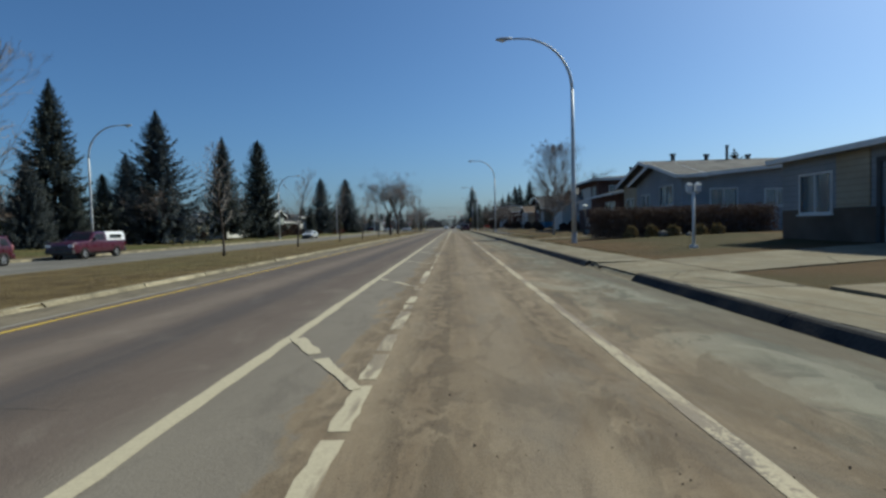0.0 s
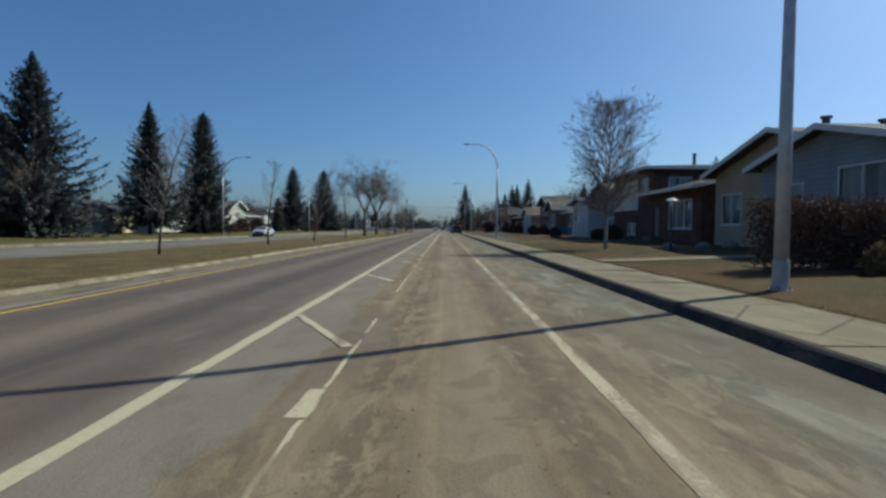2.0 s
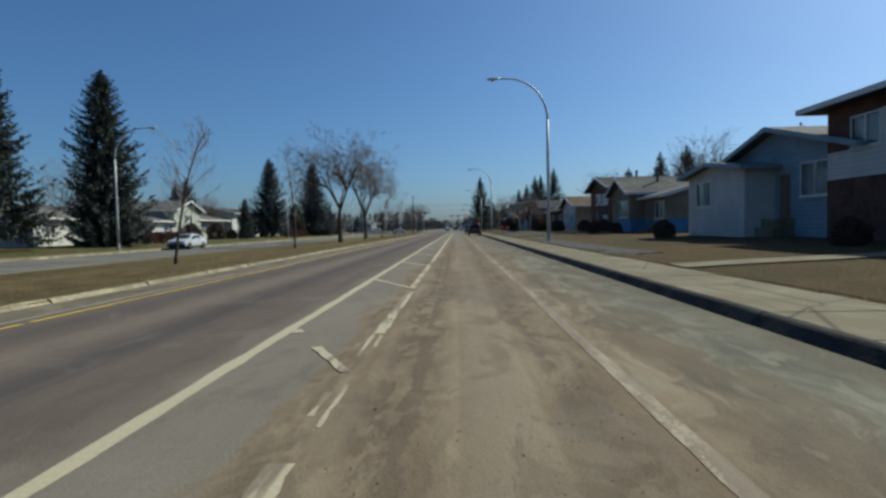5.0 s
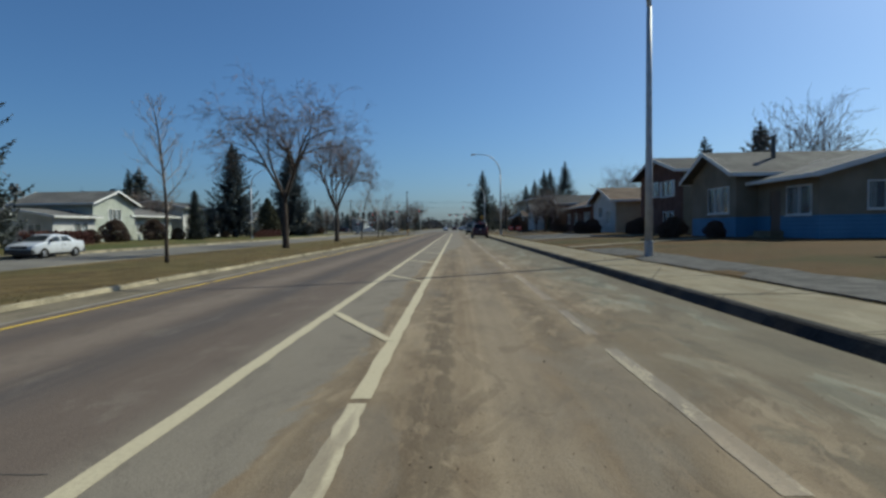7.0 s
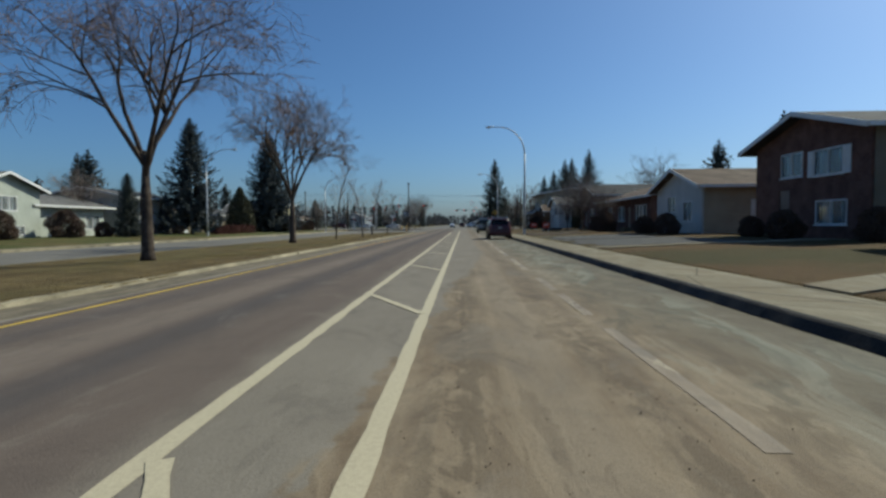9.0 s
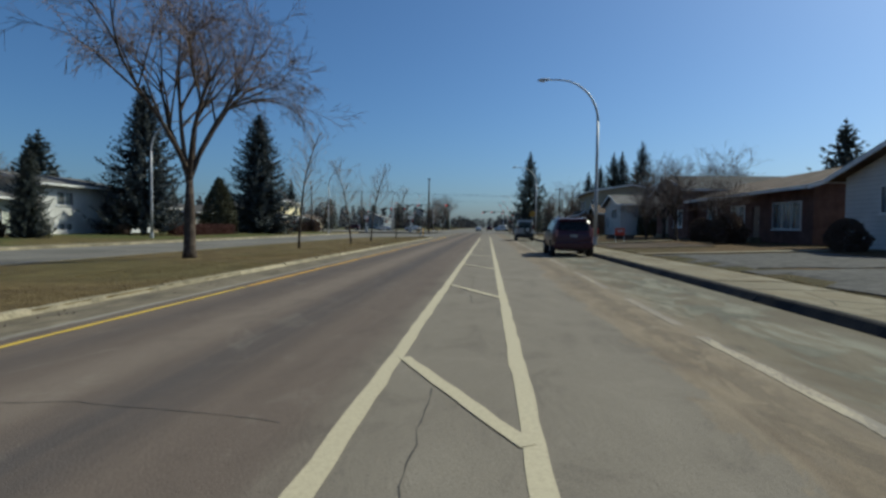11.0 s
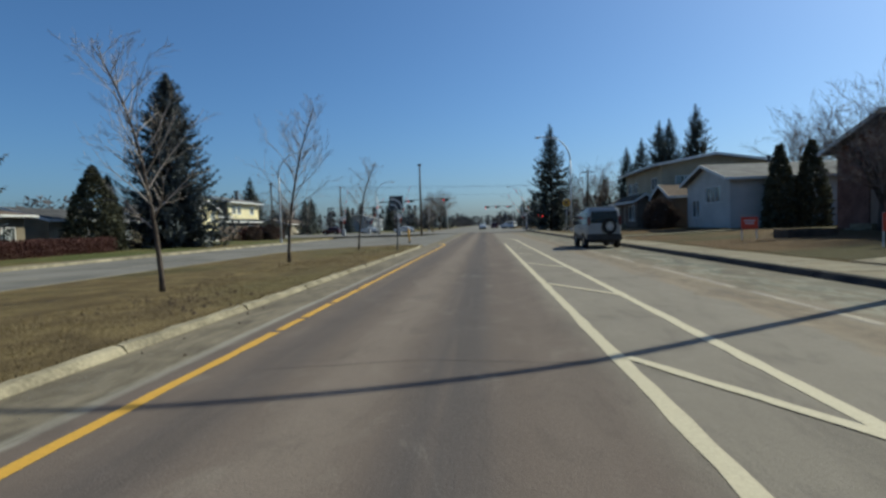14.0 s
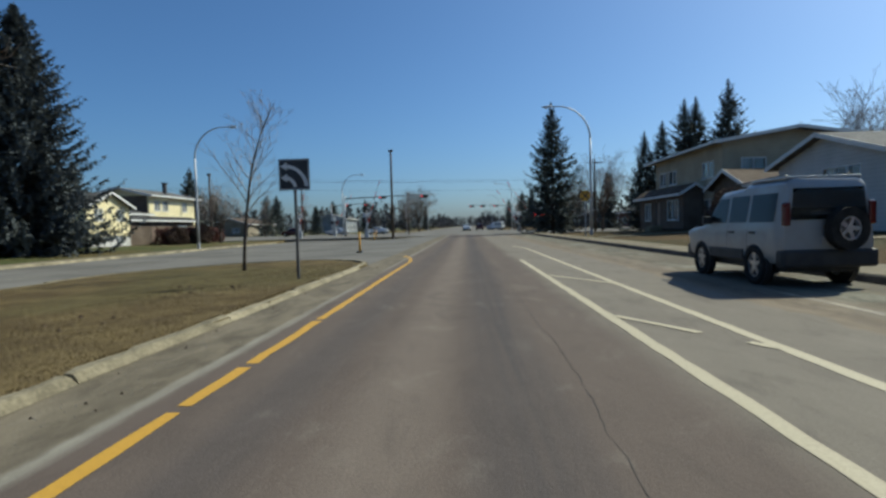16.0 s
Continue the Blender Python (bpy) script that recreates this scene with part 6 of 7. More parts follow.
def vehicle(name, m, label, category, sh, paint, wheels, r, panes, screen, back, lights, extra=None, glassmat="car_glass", bumper="plastic", plate_z=0.40):
    ob = thing(name, m, label, category, "parked vehicles")
    bm = sh.mesh()
    body = part("body", bm, M[paint], ob, smooth=True)
    me = body.data
    me.set_sharp_from_angle(angle=radians(32))
    tw = 0.22
    for y in wheels:
        for s in (-1, 1):
            x = s * (sh.side(y, r) - 0.055)
            wheel(ob, x, y, r, tw, s)
            bm = bmesh.new()
            disc(bm, "x", (s * sh.side(y, r), y, r + 0.03), r * 1.0, r * 1.17, -0.10 if s > 0 else -0.014, 0.014 if s > 0 else 0.10, 28)
            part("wheel_arch", bm, M["plastic"], ob)
            bm = bmesh.new()
            disc(bm, "x", (s * (sh.side(y, r) + 0.003), y, r + 0.03), 0, r * 1.02, -0.002, 0.002, 24)
            part("wheel_well", bm, M["plastic"], ob)
    for p in panes:
        for s in (-1, 1):
            part("side_window", sh.side_glass(p[0], p[1], p[2], p[3], s, *p[4:]), M[glassmat], ob, "dark tinted side window")
    part("windscreen", slope_panel(*screen, 0.012), M[glassmat], ob, "dark windscreen")
    part("rear_window", slope_panel(*back, 0.012), M[glassmat], ob, "dark rear window")
    for (x, y, z, dx, dy, dz, mt, nm) in lights:
        for s in (-1, 1):
            bm = boxed(s * x - dx / 2, s * x + dx / 2, y - dy / 2, y + dy / 2, z - dz / 2, z + dz / 2, min(dx, dy, dz) * 0.25)
            part(nm, bm, M[mt], ob)
    hb = sh.hw
    part("rear_bumper", boxed(-sh.half(sh.y0 + 0.14), sh.half(sh.y0 + 0.14), sh.y0 - 0.07, sh.y0 + 0.20, sh.sill - 0.06, sh.sill + 0.25, 0.06), M[bumper], ob)
    part("underbody", boxed(-hb * 0.72, hb * 0.72, sh.y0 + 0.18, sh.y1 - 0.25, sh.sill - 0.16, sh.sill + 0.03, 0.03), M["plastic"], ob)
    part("front_bumper", boxed(-sh.half(sh.y1 - 0.1), sh.half(sh.y1 - 0.1), sh.y1 - 0.20, sh.y1 + 0.07, sh.sill - 0.04, sh.sill + 0.25, 0.06), M[bumper], ob)
    part("number_plate", boxed(-0.15, 0.15, sh.y0 - 0.03, sh.y0 + 0.05, sh.sill + plate_z - 0.06, sh.sill + plate_z + 0.06), M["plate"], ob, "plain pale plate with no lettering")
    part("grille", boxed(-0.5, 0.5, sh.y1 - 0.03, sh.y1 + 0.025, sh.sill + 0.30, sh.sill + 0.46, 0.01), M["plastic"], ob)
    ym = screen[0][0] - 0.25 if screen[0][0] > 0 else 0.6
    for s in (-1, 1):
        x = s * (sh.side(ym, sh.belt) + 0.10)
        part("wing_mirror", boxed(x - 0.11, x + 0.11, ym - 0.06, ym + 0.06, sh.belt + 0.02, sh.belt + 0.20, 0.03), M["plastic"], ob)
    for y in [0.5 * (a[1] + b[0]) for a, b in zip(panes[:-1], panes[1:])]:
        for s in (-1, 1):
            x = s * (sh.side(y, sh.belt - 0.14) + 0.012)
            part("door_handle", boxed(x - 0.015, x + 0.015, y - 0.30, y - 0.10, sh.belt - 0.16, sh.belt - 0.12, 0.006), M["plastic"], ob)
            bm = bmesh.new()
            for k in range(8):
                z0, z1 = sh.sill + 0.12 + (sh.belt - sh.sill - 0.14) * k / 8, sh.sill + 0.12 + (sh.belt - sh.sill - 0.14) * (k + 1) / 8
                v = [bm.verts.new((s * (sh.side(y, z) + 0.0025), y + e, z)) for z, e in ((z0, -0.006), (z0, 0.006), (z1, 0.006), (z1, -0.006))]
                bm.faces.new(v)
            part("door_gap", bm, M["plastic"], ob)
    if extra:
        extra(ob, sh)
    return ob


def offroader_extras(ob, sh):
    y = sh.y0 - 0.17
    bm = bmesh.new()
    disc(bm, "y", (0.22, y, 1.02), 0.20, 0.355, -0.11, 0.11, 28)
    w = part("spare_wheel", bm, M["tyre"], ob, "spare wheel on the rear door", smooth=False)
    bm = bmesh.new()
    disc(bm, "y", (0.22, y - 0.06, 1.02), 0, 0.07, -0.02, 0.02, 16)
    disc(bm, "y", (0.22, y - 0.04, 1.02), 0.17, 0.215, -0.05, 0.05, 24)
    for k in range(5):
        a = 2 * math.pi * k / 5
        c, d = math.cos(a), math.sin(a)
        q = [(0.22 + c * rr - d * ww, 1.02 + d * rr + c * ww) for rr, ww in ((0.04, -0.035), (0.19, -0.028), (0.19, 0.028), (0.04, 0.035))]
        prism(bm, q, lambda a_, b_, t: (a_, t, b_), y - 0.075, y - 0.05)
    part("rim", bm, M["rim"], w)
    for s in (-1, 1):
        part("roof_rail", tubed([(s * 0.60, -1.8, 1.90), (s * 0.60, -1.7, 1.965), (s * 0.60, 0.1, 1.92), (s * 0.60, 0.22, 1.80)], 0.018, 8), M["plastic"], ob, smooth=True)
        part("lower_cladding", boxed(s * sh.hw * 0.985 - 0.03, s * sh.hw * 0.985 + 0.03, -0.76, 0.76, sh.sill + 0.02, sh.sill + 0.22, 0.015), M["plastic"], ob)
    part("roof_step", boxed(-0.72, 0.72, -1.9, -0.68, 1.885, 1.935, 0.02), M["white_car"], ob)
    part("rear_wiper", boxed(-0.35, 0.10, sh.y0 - 0.03, sh.y0 - 0.018, 1.27, 1.30), M["plastic"], ob)


K = 0.87
offroad = Shell(1.87, [(K * a, b) for a, b in ((-2.33, 1.60), (-2.29, 1.80), (-2.20, 1.89), (-0.75, 1.89), (-0.60, 1.83), (0.42, 1.79), (1.12, 1.16), (1.24, 1.11), (2.14, 1.03), (2.27, 0.95), (2.33, 0.80))], 1.10, 0.42, 0.15)
vehicle("suv", pose(2.80, 151.1, 0.0) @ Matrix.Diagonal((0.88, 0.96, 1.0, 1)), "dusty silver-white boxy off-road car with a rear spare wheel", "car", offroad, "white_car", (-1.18, 1.17), 0.37,
        [(-1.80, -0.95, 1.15, 1.66), (-0.85, -0.12, 1.15, 1.66), (-0.02, 0.85, 1.15, 1.64, 0.0, -0.45)], ((0.957, 1.18), (0.435, 1.73), 0.76, 0.66), ((-2.04, 1.18), (-2.014, 1.72), 0.72, 0.66),
        [(0.80, -2.022, 1.28, 0.13, 0.10, 0.40, "tail_red", "tail_light"), (0.70, 2.0, 0.88, 0.34, 0.10, 0.17, "lens", "headlight")], offroader_extras)


def suv_extras(ob, sh):
    for s in (-1, 1):
        part("roof_rail", tubed([(s * 0.58, -1.5, 1.75), (s * 0.58, -1.4, 1.81), (s * 0.58, 0.0, 1.80), (s * 0.58, 0.15, 1.73)], 0.016, 8), M["chrome"], ob, "bright roof rail", smooth=True)
    part("spoiler", boxed(-0.62, 0.62, -2.02, -1.66, 1.66, 1.72, 0.02), M["red_car"], ob)
    part("rear_wiper", boxed(-0.3, 0.15, -2.045, -2.025, 1.18, 1.205), M["plastic"], ob)


crossover = Shell(1.83, [(-2.10, 0.96), (-2.08, 1.08), (-2.04, 1.17), (-1.90, 1.60), (-1.72, 1.735), (-0.6, 1.79), (0.22, 1.75), (1.0, 1.17), (1.12, 1.12), (1.86, 1.0), (2.02, 0.9), (2.10, 0.70)], 1.11, 0.43, 0.24, 0.55, 0.17)
red_suv = vehicle("suv", pose(2.98, 123.75, 0.0) @ Matrix.Diagonal((0.98, 0.96, 0.94, 1)), "dark red sport utility car parked at the kerb", "car", crossover, "red_car", (-1.22, 1.24), 0.39,
        [(-1.74, -1.15, 1.16, 1.58, 0.14, 0.0), (-1.06, -0.2, 1.16, 1.60), (-0.1, 0.86, 1.16, 1.60, 0.0, -0.55)], ((0.98, 1.19), (0.31, 1.69), 0.74, 0.60), ((-2.035, 1.20), (-1.91, 1.58), 0.66, 0.60),
        [(0.735, -2.01, 1.06, 0.13, 0.19, 0.34, "grey_red_lens", "tail_light"), (0.66, 2.0, 0.84, 0.36, 0.14, 0.15, "lens", "headlight")], suv_extras, bumper="red_car", plate_z=0.52)

sedan = Shell(1.76, [(-2.24, 0.80), (-2.20, 0.98), (-1.55, 1.06), (-0.95, 1.37), (-0.2, 1.45), (0.35, 1.42), (1.15, 0.99), (2.0, 0.86), (2.18, 0.76), (2.24, 0.60)], 0.95, 0.30, 0.2)
silver = vehicle("sedan", pose(-25.2, 95.8, -0.32, 0, 0, 180), "silver four-door sedan parked along the far carriageway", "car", sedan, "silver_car", (-1.32, 1.36), 0.31,
        [(-1.05, -0.15, 0.99, 1.30, 0.3, 0.0), (-0.05, 0.95, 0.99, 1.31, 0.0, -0.6)], ((1.12, 1.01), (0.42, 1.38), 0.70, 0.56), ((-1.50, 1.08), (-1.02, 1.34), 0.66, 0.56),
        [(0.68, -2.20, 0.86, 0.32, 0.10, 0.14, "tail_red", "tail_light"), (0.62, 2.17, 0.68, 0.34, 0.12, 0.13, "lens", "headlight")])


def pickup_extras(ob, sh):
    bm = bmesh.new()
    prism(bm, [(-0.90, 1.18), (0.90, 1.18), (0.88, 1.45), (0.80, 1.74), (0.70, 1.80), (-0.70, 1.80), (-0.80, 1.74), (-0.88, 1.45)], lambda a, b, t: (a, t, b), -2.72, -0.62)
    can = part("canopy", bm, M["canopy_white"], ob, "white fibreglass canopy over the bed")
    for s in (-1, 1):
        part("canopy_window", boxed(s * 0.89 - 0.012, s * 0.89 + 0.012, -2.3, -1.0, 1.30, 1.58), M["car_glass"], can)


truck = Shell(1.94, [(-2.76, 1.12), (-2.74, 1.17), (-0.62, 1.17), (-0.58, 1.40), (-0.50, 1.72), (-0.35, 1.79), (0.45, 1.78), (1.10, 1.22), (1.2, 1.19), (2.62, 1.10), (2.74, 1.0), (2.78, 0.7)], 1.17, 0.42, 0.16)
vehicle("pickup_truck", pose(-24.9, 36.9, -0.32, 0, 0, 180), "maroon pickup truck with a white canopy, parked along the far carriageway", "truck", truck, "maroon_car", (-1.6, 1.75), 0.38,
        [(-0.40, 0.92, 1.23, 1.64, 0.02, -0.5)], ((1.08, 1.25), (0.52, 1.73), 0.78, 0.66), ((-0.575, 1.42), (-0.515, 1.68), 0.6, 0.55),
        [(0.88, -2.76, 0.95, 0.12, 0.06, 0.30, "tail_red", "tail_light"), (0.74, 2.74, 0.90, 0.34, 0.10, 0.18, "lens", "headlight")], pickup_extras)
o = copy_thing(red_suv, pose(-24.9, 27.6, -0.32, 0, 0, 180))
o["label"] = "dark red car parked behind a maroon pickup truck"
for src, x, y, turn, lab in ((silver, -3.4, 262.0, 0, "silver car driving away beyond the crossing"), (red_suv, -0.2, 275.0, 0, "dark red car beyond the crossing"), (silver, -21.0, 245.0, 90, "silver car on the cross street"), (silver, -30.0, 250.0, 90, "silver car on the cross street"), (red_suv, -38.0, 246.0, 90, "dark red car on the cross street")):
    o = copy_thing(src, pose(x, y, -0.02, 0, 0, turn))
    o["label"] = lab
van = vehicle("van", pose(3.4, 268.0, -0.02, 0, 0, 60), "white van turning beyond the crossing", "car", offroad, "canopy_white", (-1.18, 1.17), 0.37,
        [(-1.80, -0.95, 1.15, 1.66), (-0.85, -0.12, 1.15, 1.66)], ((0.957, 1.18), (0.435, 1.73), 0.76, 0.66), ((-2.04, 1.18), (-2.014, 1.72), 0.72, 0.66),
        [(0.80, -2.022, 1.28, 0.13, 0.10, 0.40, "tail_red", "tail_light"), (0.70, 2.0, 0.88, 0.34, 0.10, 0.17, "lens", "headlight")])


# ---- signs, signals, poles ----
def flat_bar(bm, pts, w, y, t=0.003):
    """A flat band along points (x, z), in the plane y."""
    pts = [Vector(p) for p in pts]
    lo, hi = [], []
    for i, p in enumerate(pts):
        d = (pts[min(i + 1, len(pts) - 1)] - pts[max(i - 1, 0)]).normalized()
        n = Vector((-d.y, d.x))
        a, b = p + n * w / 2, p - n * w / 2
        lo.append((bm.verts.new((a.x, y, a.y)), bm.verts.new((b.x, y, b.y))))
        hi.append((bm.verts.new((a.x, y - t, a.y)), bm.verts.new((b.x, y - t, b.y))))
    for i in range(len(pts) - 1):
        for q in (lo, hi):
            bm.faces.new((q[i][0], q[i][1], q[i + 1][1], q[i + 1][0]))


ob = thing("turn_lane_sign", pose(-7.5, 152.8, 0.09), "square black sign with two white left-turn arrows on a steel post", "road sign")
part("post", boxed(-0.03, 0.03, -0.03, 0.03, -0.3, 2.2), M["dark_steel"], ob)
face = part("panel", boxed(-0.38, 0.38, -0.05, -0.032, 2.12, 2.88, 0.004), M["sign_black"], ob)
bm = bmesh.new()
for r in (0.52, 0.24):
    cx, cz = -0.22, 2.18
    arc = [(cx + r * math.cos(a), cz + r * math.sin(a)) for a in (math.radians(4 + 84 * k / 10) for k in range(11))]
    flat_bar(bm, arc, 0.085, -0.055)
    tip = Vector((cx - 0.13, cz + r))
    v = [bm.verts.new((p[0], -0.0585, p[1])) for p in ((tip.x + 0.02, tip.y), (cx + 0.05, cz + r + 0.10), (cx + 0.05, cz + r - 0.10))]
    bm.faces.new(v)
part("arrows", bm, M["sign_white"], face, "two white curved arrows")
bm = bmesh.new()
for q in ((-0.36, 0.36, 2.135, 2.15), (-0.36, 0.36, 2.85, 2.865)):
    box(bm, q[0], q[1], -0.056, -0.0535, q[2], q[3])
for q in ((-0.365, -0.35), (0.35, 0.365)):
    box(bm, q[0], q[1], -0.056, -0.0535, 2.15, 2.85)
part("border", bm, M["sign_white"], face)

ob = thing("crossing_warning_sign", pose(6.25, 184.1, 0.12), "round yellow railway crossing warning sign on a post", "road sign")
part("post", boxed(-0.035, 0.035, -0.035, 0.035, -0.3, 3.3), M["steel"], ob)
bm = bmesh.new()
disc(bm, "y", (0, 0, 3.25), 0, 0.42, -0.06, -0.04, 28)
face = part("panel", bm, M["sign_yellow"], ob)
bm = bmesh.new()
flat_bar(bm, [(-0.26, 2.99), (0.26, 3.51)], 0.09, -0.064)
flat_bar(bm, [(-0.26, 3.51), (0.26, 2.99)], 0.09, -0.068)
part("cross", bm, M["sign_black"], face, "black diagonal cross")

ob = thing("lamp_post", pose(8.6, 18.9, 0.22), "white garden post with two boxed lanterns on a lawn", "garden lamp")
part("post", tubed([(0, 0, -0.2), (0, 0, 1.0), (0, 0, 1.95)], [0.055, 0.05, 0.05], 10), M["trim"], ob, smooth=True)
part("foot", boxed(-0.11, 0.11, -0.11, 0.11, -0.05, 0.12, 0.02), M["trim"], ob)
part("crossbar", boxed(-0.17, 0.17, -0.025, 0.025, 1.88, 1.93), M["trim"], ob)
for s in (-1, 1):
    l = part("lantern", boxed(s * 0.15 - 0.085, s * 0.15 + 0.085, -0.085, 0.085, 1.94, 2.17, 0.015), M["lens"], ob)
    bm = bmesh.new()
    bmesh.ops.create_cone(bm, segments=4, radius1=0.15, radius2=0.03, depth=0.10, cap_ends=True, matrix=Matrix.Translation((s * 0.15, 0, 2.22)) @ Matrix.Rotation(0.785, 4, "Z"))
    part("cap", bm, M["trim"], l)


def lawn_sign(x, y):
    ob = thing("lawn_sign", pose(x, y, ground_height(x, y)), "red rectangular notice board staked in a lawn", "lawn sign", "red lawn signs")
    for s in (-1, 1):
        part("stake", boxed(s * 0.32 - 0.02, s * 0.32 + 0.02, -0.02, 0.02, -0.2, 1.02), M["trim"], ob)
    p = part("board", boxed(-0.36, 0.36, -0.035, -0.022, 0.46, 1.0), M["sign_red"], ob)
    for z, w in ((0.84, 0.26), (0.72, 0.18)):
        part("text_bar", boxed(-w, w, -0.039, -0.0365, z - 0.03, z + 0.03), M["sign_white"], p, "pale bar of unreadable print")
    return ob


lawn_sign(9.0, 148.6)
lawn_sign(9.3, 140.4)

for x, y, hh in ((-12.5, 206.5, 10.9), (-39.0, 214.0, 9.5), (14.5, 216.0, 10.0), (13.0, 250.0, 9.0)):
    ob = thing("utility_pole", pose(x, y, -0.12), "dark weathered wooden utility pole", "utility pole", "wooden poles")
    part("pole", tubed([(0, 0, -0.3), (0, 0, hh * 0.5), (0, 0, hh)], [0.17, 0.14, 0.11], 10), M["wood_pole"], ob, smooth=True)
    part("crossarm", boxed(-1.0, 1.0, -0.05, 0.05, hh - 0.5, hh - 0.38) if x > -12 else boxed(-0.25, 0.25, -0.2, 0.2, hh - 0.25, hh), M["wood_pole"], ob)

for x in (-144.0, -34.0, 76.0):
    ob = thing("utility_pole", pose(x, 240.0, -0.12), "dark weathered wooden utility pole with a crossarm", "utility pole", "wooden poles")
    part("pole", tubed([(0, 0, -0.3), (0, 0, 5), (0, 0, 10.6)], [0.17, 0.14, 0.11], 10), M["wood_pole"], ob, smooth=True)
    part("crossarm", boxed(-0.06, 0.06, -1.1, 1.1, 10.15, 10.28), M["wood_pole"], ob)
for dy, z in ((-1.0, 10.19), (0.0, 10.50), (1.0, 10.19), (0.0, 8.6)):
    pts = []
    for j in range(45):
        u = (j % 11) / 11
        pts.append((-144 - 110 + 110 * j / 11, 240.0 + dy, z - 1.1 * 4 * u * (1 - u)))
    tagged(part("overhead_wire", tubed(pts, 0.011, 4), M["dark_steel"]), "thin dark overhead wire across the crossing", "overhead wire", "overhead wires")


def signal_head(parent, x, y, z, wide=False):
    hd = part("signal_head", boxed(x - (0.62 if wide else 0.19), x + (0.62 if wide else 0.19), y - 0.12, y + 0.12, z - (0.22 if wide else 0.5), z + (0.22 if wide else 0.5), 0.03), M["sign_black"], parent)
    for k in range(3):
        bm = bmesh.new()
        px, pz = (x - 0.4 + 0.4 * k, z) if wide else (x, z + 0.31 - 0.31 * k)
        disc(bm, "y", (px, y - 0.125, pz), 0, 0.12, -0.01, 0.0, 14)
        part("signal_lens", bm, M["red_light"] if k == 0 and wide else M["plastic"], hd, "glowing red signal" if k == 0 and wide else "")
        bm = bmesh.new()
        disc(bm, "y", (px, y - 0.125, pz), 0.125, 0.14, -0.16, 0.0, 14)
        part("visor", bm, M["sign_black"], hd)


def signal_mast(m, arm, heads, label, hang):
    ob = thing("traffic_signal", m, label, "traffic signal", "signals at the crossing")
    part("pole", tubed([(0, 0, -0.2), (0, 0, 3.0), (0, 0, 6.8)], [0.15, 0.13, 0.10], 12), M["steel"], ob, smooth=True)
    part("base", boxed(-0.28, 0.28, -0.28, 0.28, -0.1, 0.15, 0.02), M["concrete"], ob)
    part("mast_arm", tubed([(0, 0, 6.3), (arm * 0.5, 0, 6.55), (arm, 0, 6.65)], [0.10, 0.075, 0.05], 10), M["dark_steel"], ob, smooth=True)
    for h_ in heads:
        signal_head(ob, h_, -0.2, 6.35 - hang, True)
    signal_head(ob, 0.35, -0.2, 3.6)
    return ob


signal_mast(pose(-23.9, 231.0, -0.02), 15.5, (6.5, 13.5), "steel traffic signal mast with a long arm over the far carriageway", 0.0)
signal_mast(pose(9.5, 286.0, -0.05), -12.0, (-5.0, -8.5, -11.5), "steel traffic signal mast with red lights beyond the crossing", 0.0)
signal_mast(pose(-33.0, 258.0, -0.05), 9.0, (4.0, 8.0), "steel traffic signal mast beyond the tracks", 0.0)


def crossing_gate(x, y, turn, lean, lit_up=False):
    ob = thing("crossing_gate", pose(x, y, -0.02, 0, 0, turn), "level crossing gate with its striped arm raised and red lamps", "crossing gate", "gates at the level crossing")
    part("mast", tubed([(0, 0, -0.1), (0, 0, 1.5), (0, 0, 3.6)], [0.09, 0.07, 0.06], 10), M["steel"], ob, smooth=True)
    part("cabinet", boxed(-0.3, 0.3, -0.25, 0.25, 0.0, 1.15, 0.03), M["steel"], ob)
    dx, dz = -math.sin(lean), math.cos(lean)
    arm = None
    for k in range(8):
        a, b = 0.9 * k, 0.9 * (k + 1)
        bm = tubed([(dx * a, -0.3, 1.2 + dz * a), (dx * b, -0.3, 1.2 + dz * b)], [0.075 - 0.005 * k, 0.075 - 0.005 * (k + 1)], 6)
        part("arm_stripe", bm, M["sign_red"] if k % 2 else M["sign_white"], ob)
    part("lamp_bar", boxed(-0.55, 0.55, -0.06, 0.06, 2.35, 2.45), M["sign_black"], ob)
    for s in (-1, 1):
        bm = bmesh.new()
        disc(bm, "y", (s * 0.42, -0.08, 2.4), 0, 0.28, -0.02, 0.02, 20)
        l = part("lamp_target", bm, M["sign_black"], ob)
        bm = bmesh.new()
        disc(bm, "y", (s * 0.42, -0.11, 2.4), 0, 0.14, -0.02, 0.02, 16)
        part("lamp_lens", bm, M["red_light"] if lit_up else M["tail_red"], l, "red crossing lamp")
    bm = bmesh.new()
    flat_bar(bm, [(-0.55, 2.85), (0.55, 3.45)], 0.2, -0.1)
    flat_bar(bm, [(-0.55, 3.45), (0.55, 2.85)], 0.2, -0.106)
    part("crossbuck", bm, M["sign_white"], ob)
    return ob


crossing_gate(6.4, 214.5, 0, 0.62, True)
crossing_gate(5.8, 236.0, 0, 0.55)
crossing_gate(-17.5, 216.0, 0, -0.30)
crossing_gate(-28.0, 219.0, 0, -0.16)
crossing_gate(-27.5, 238.0, 0, -0.5)

for x, y in ((-9.0, 168.0), (-13.0, 196.0), (-15.0, 209.0)):
    ob = thing("marker_post", pose(x, y, -0.03), "slim yellow plastic marker post on the traffic island", "marker post", "marker posts")
    part("post", tubed([(0, 0, 0), (0, 0, 0.5), (0, 0, 1.05)], [0.06, 0.055, 0.05], 10), M["sign_yellow"], ob, smooth=True)
    part("foot", boxed(-0.16, 0.16, -0.16, 0.16, 0, 0.06, 0.015), M["plastic"], ob)


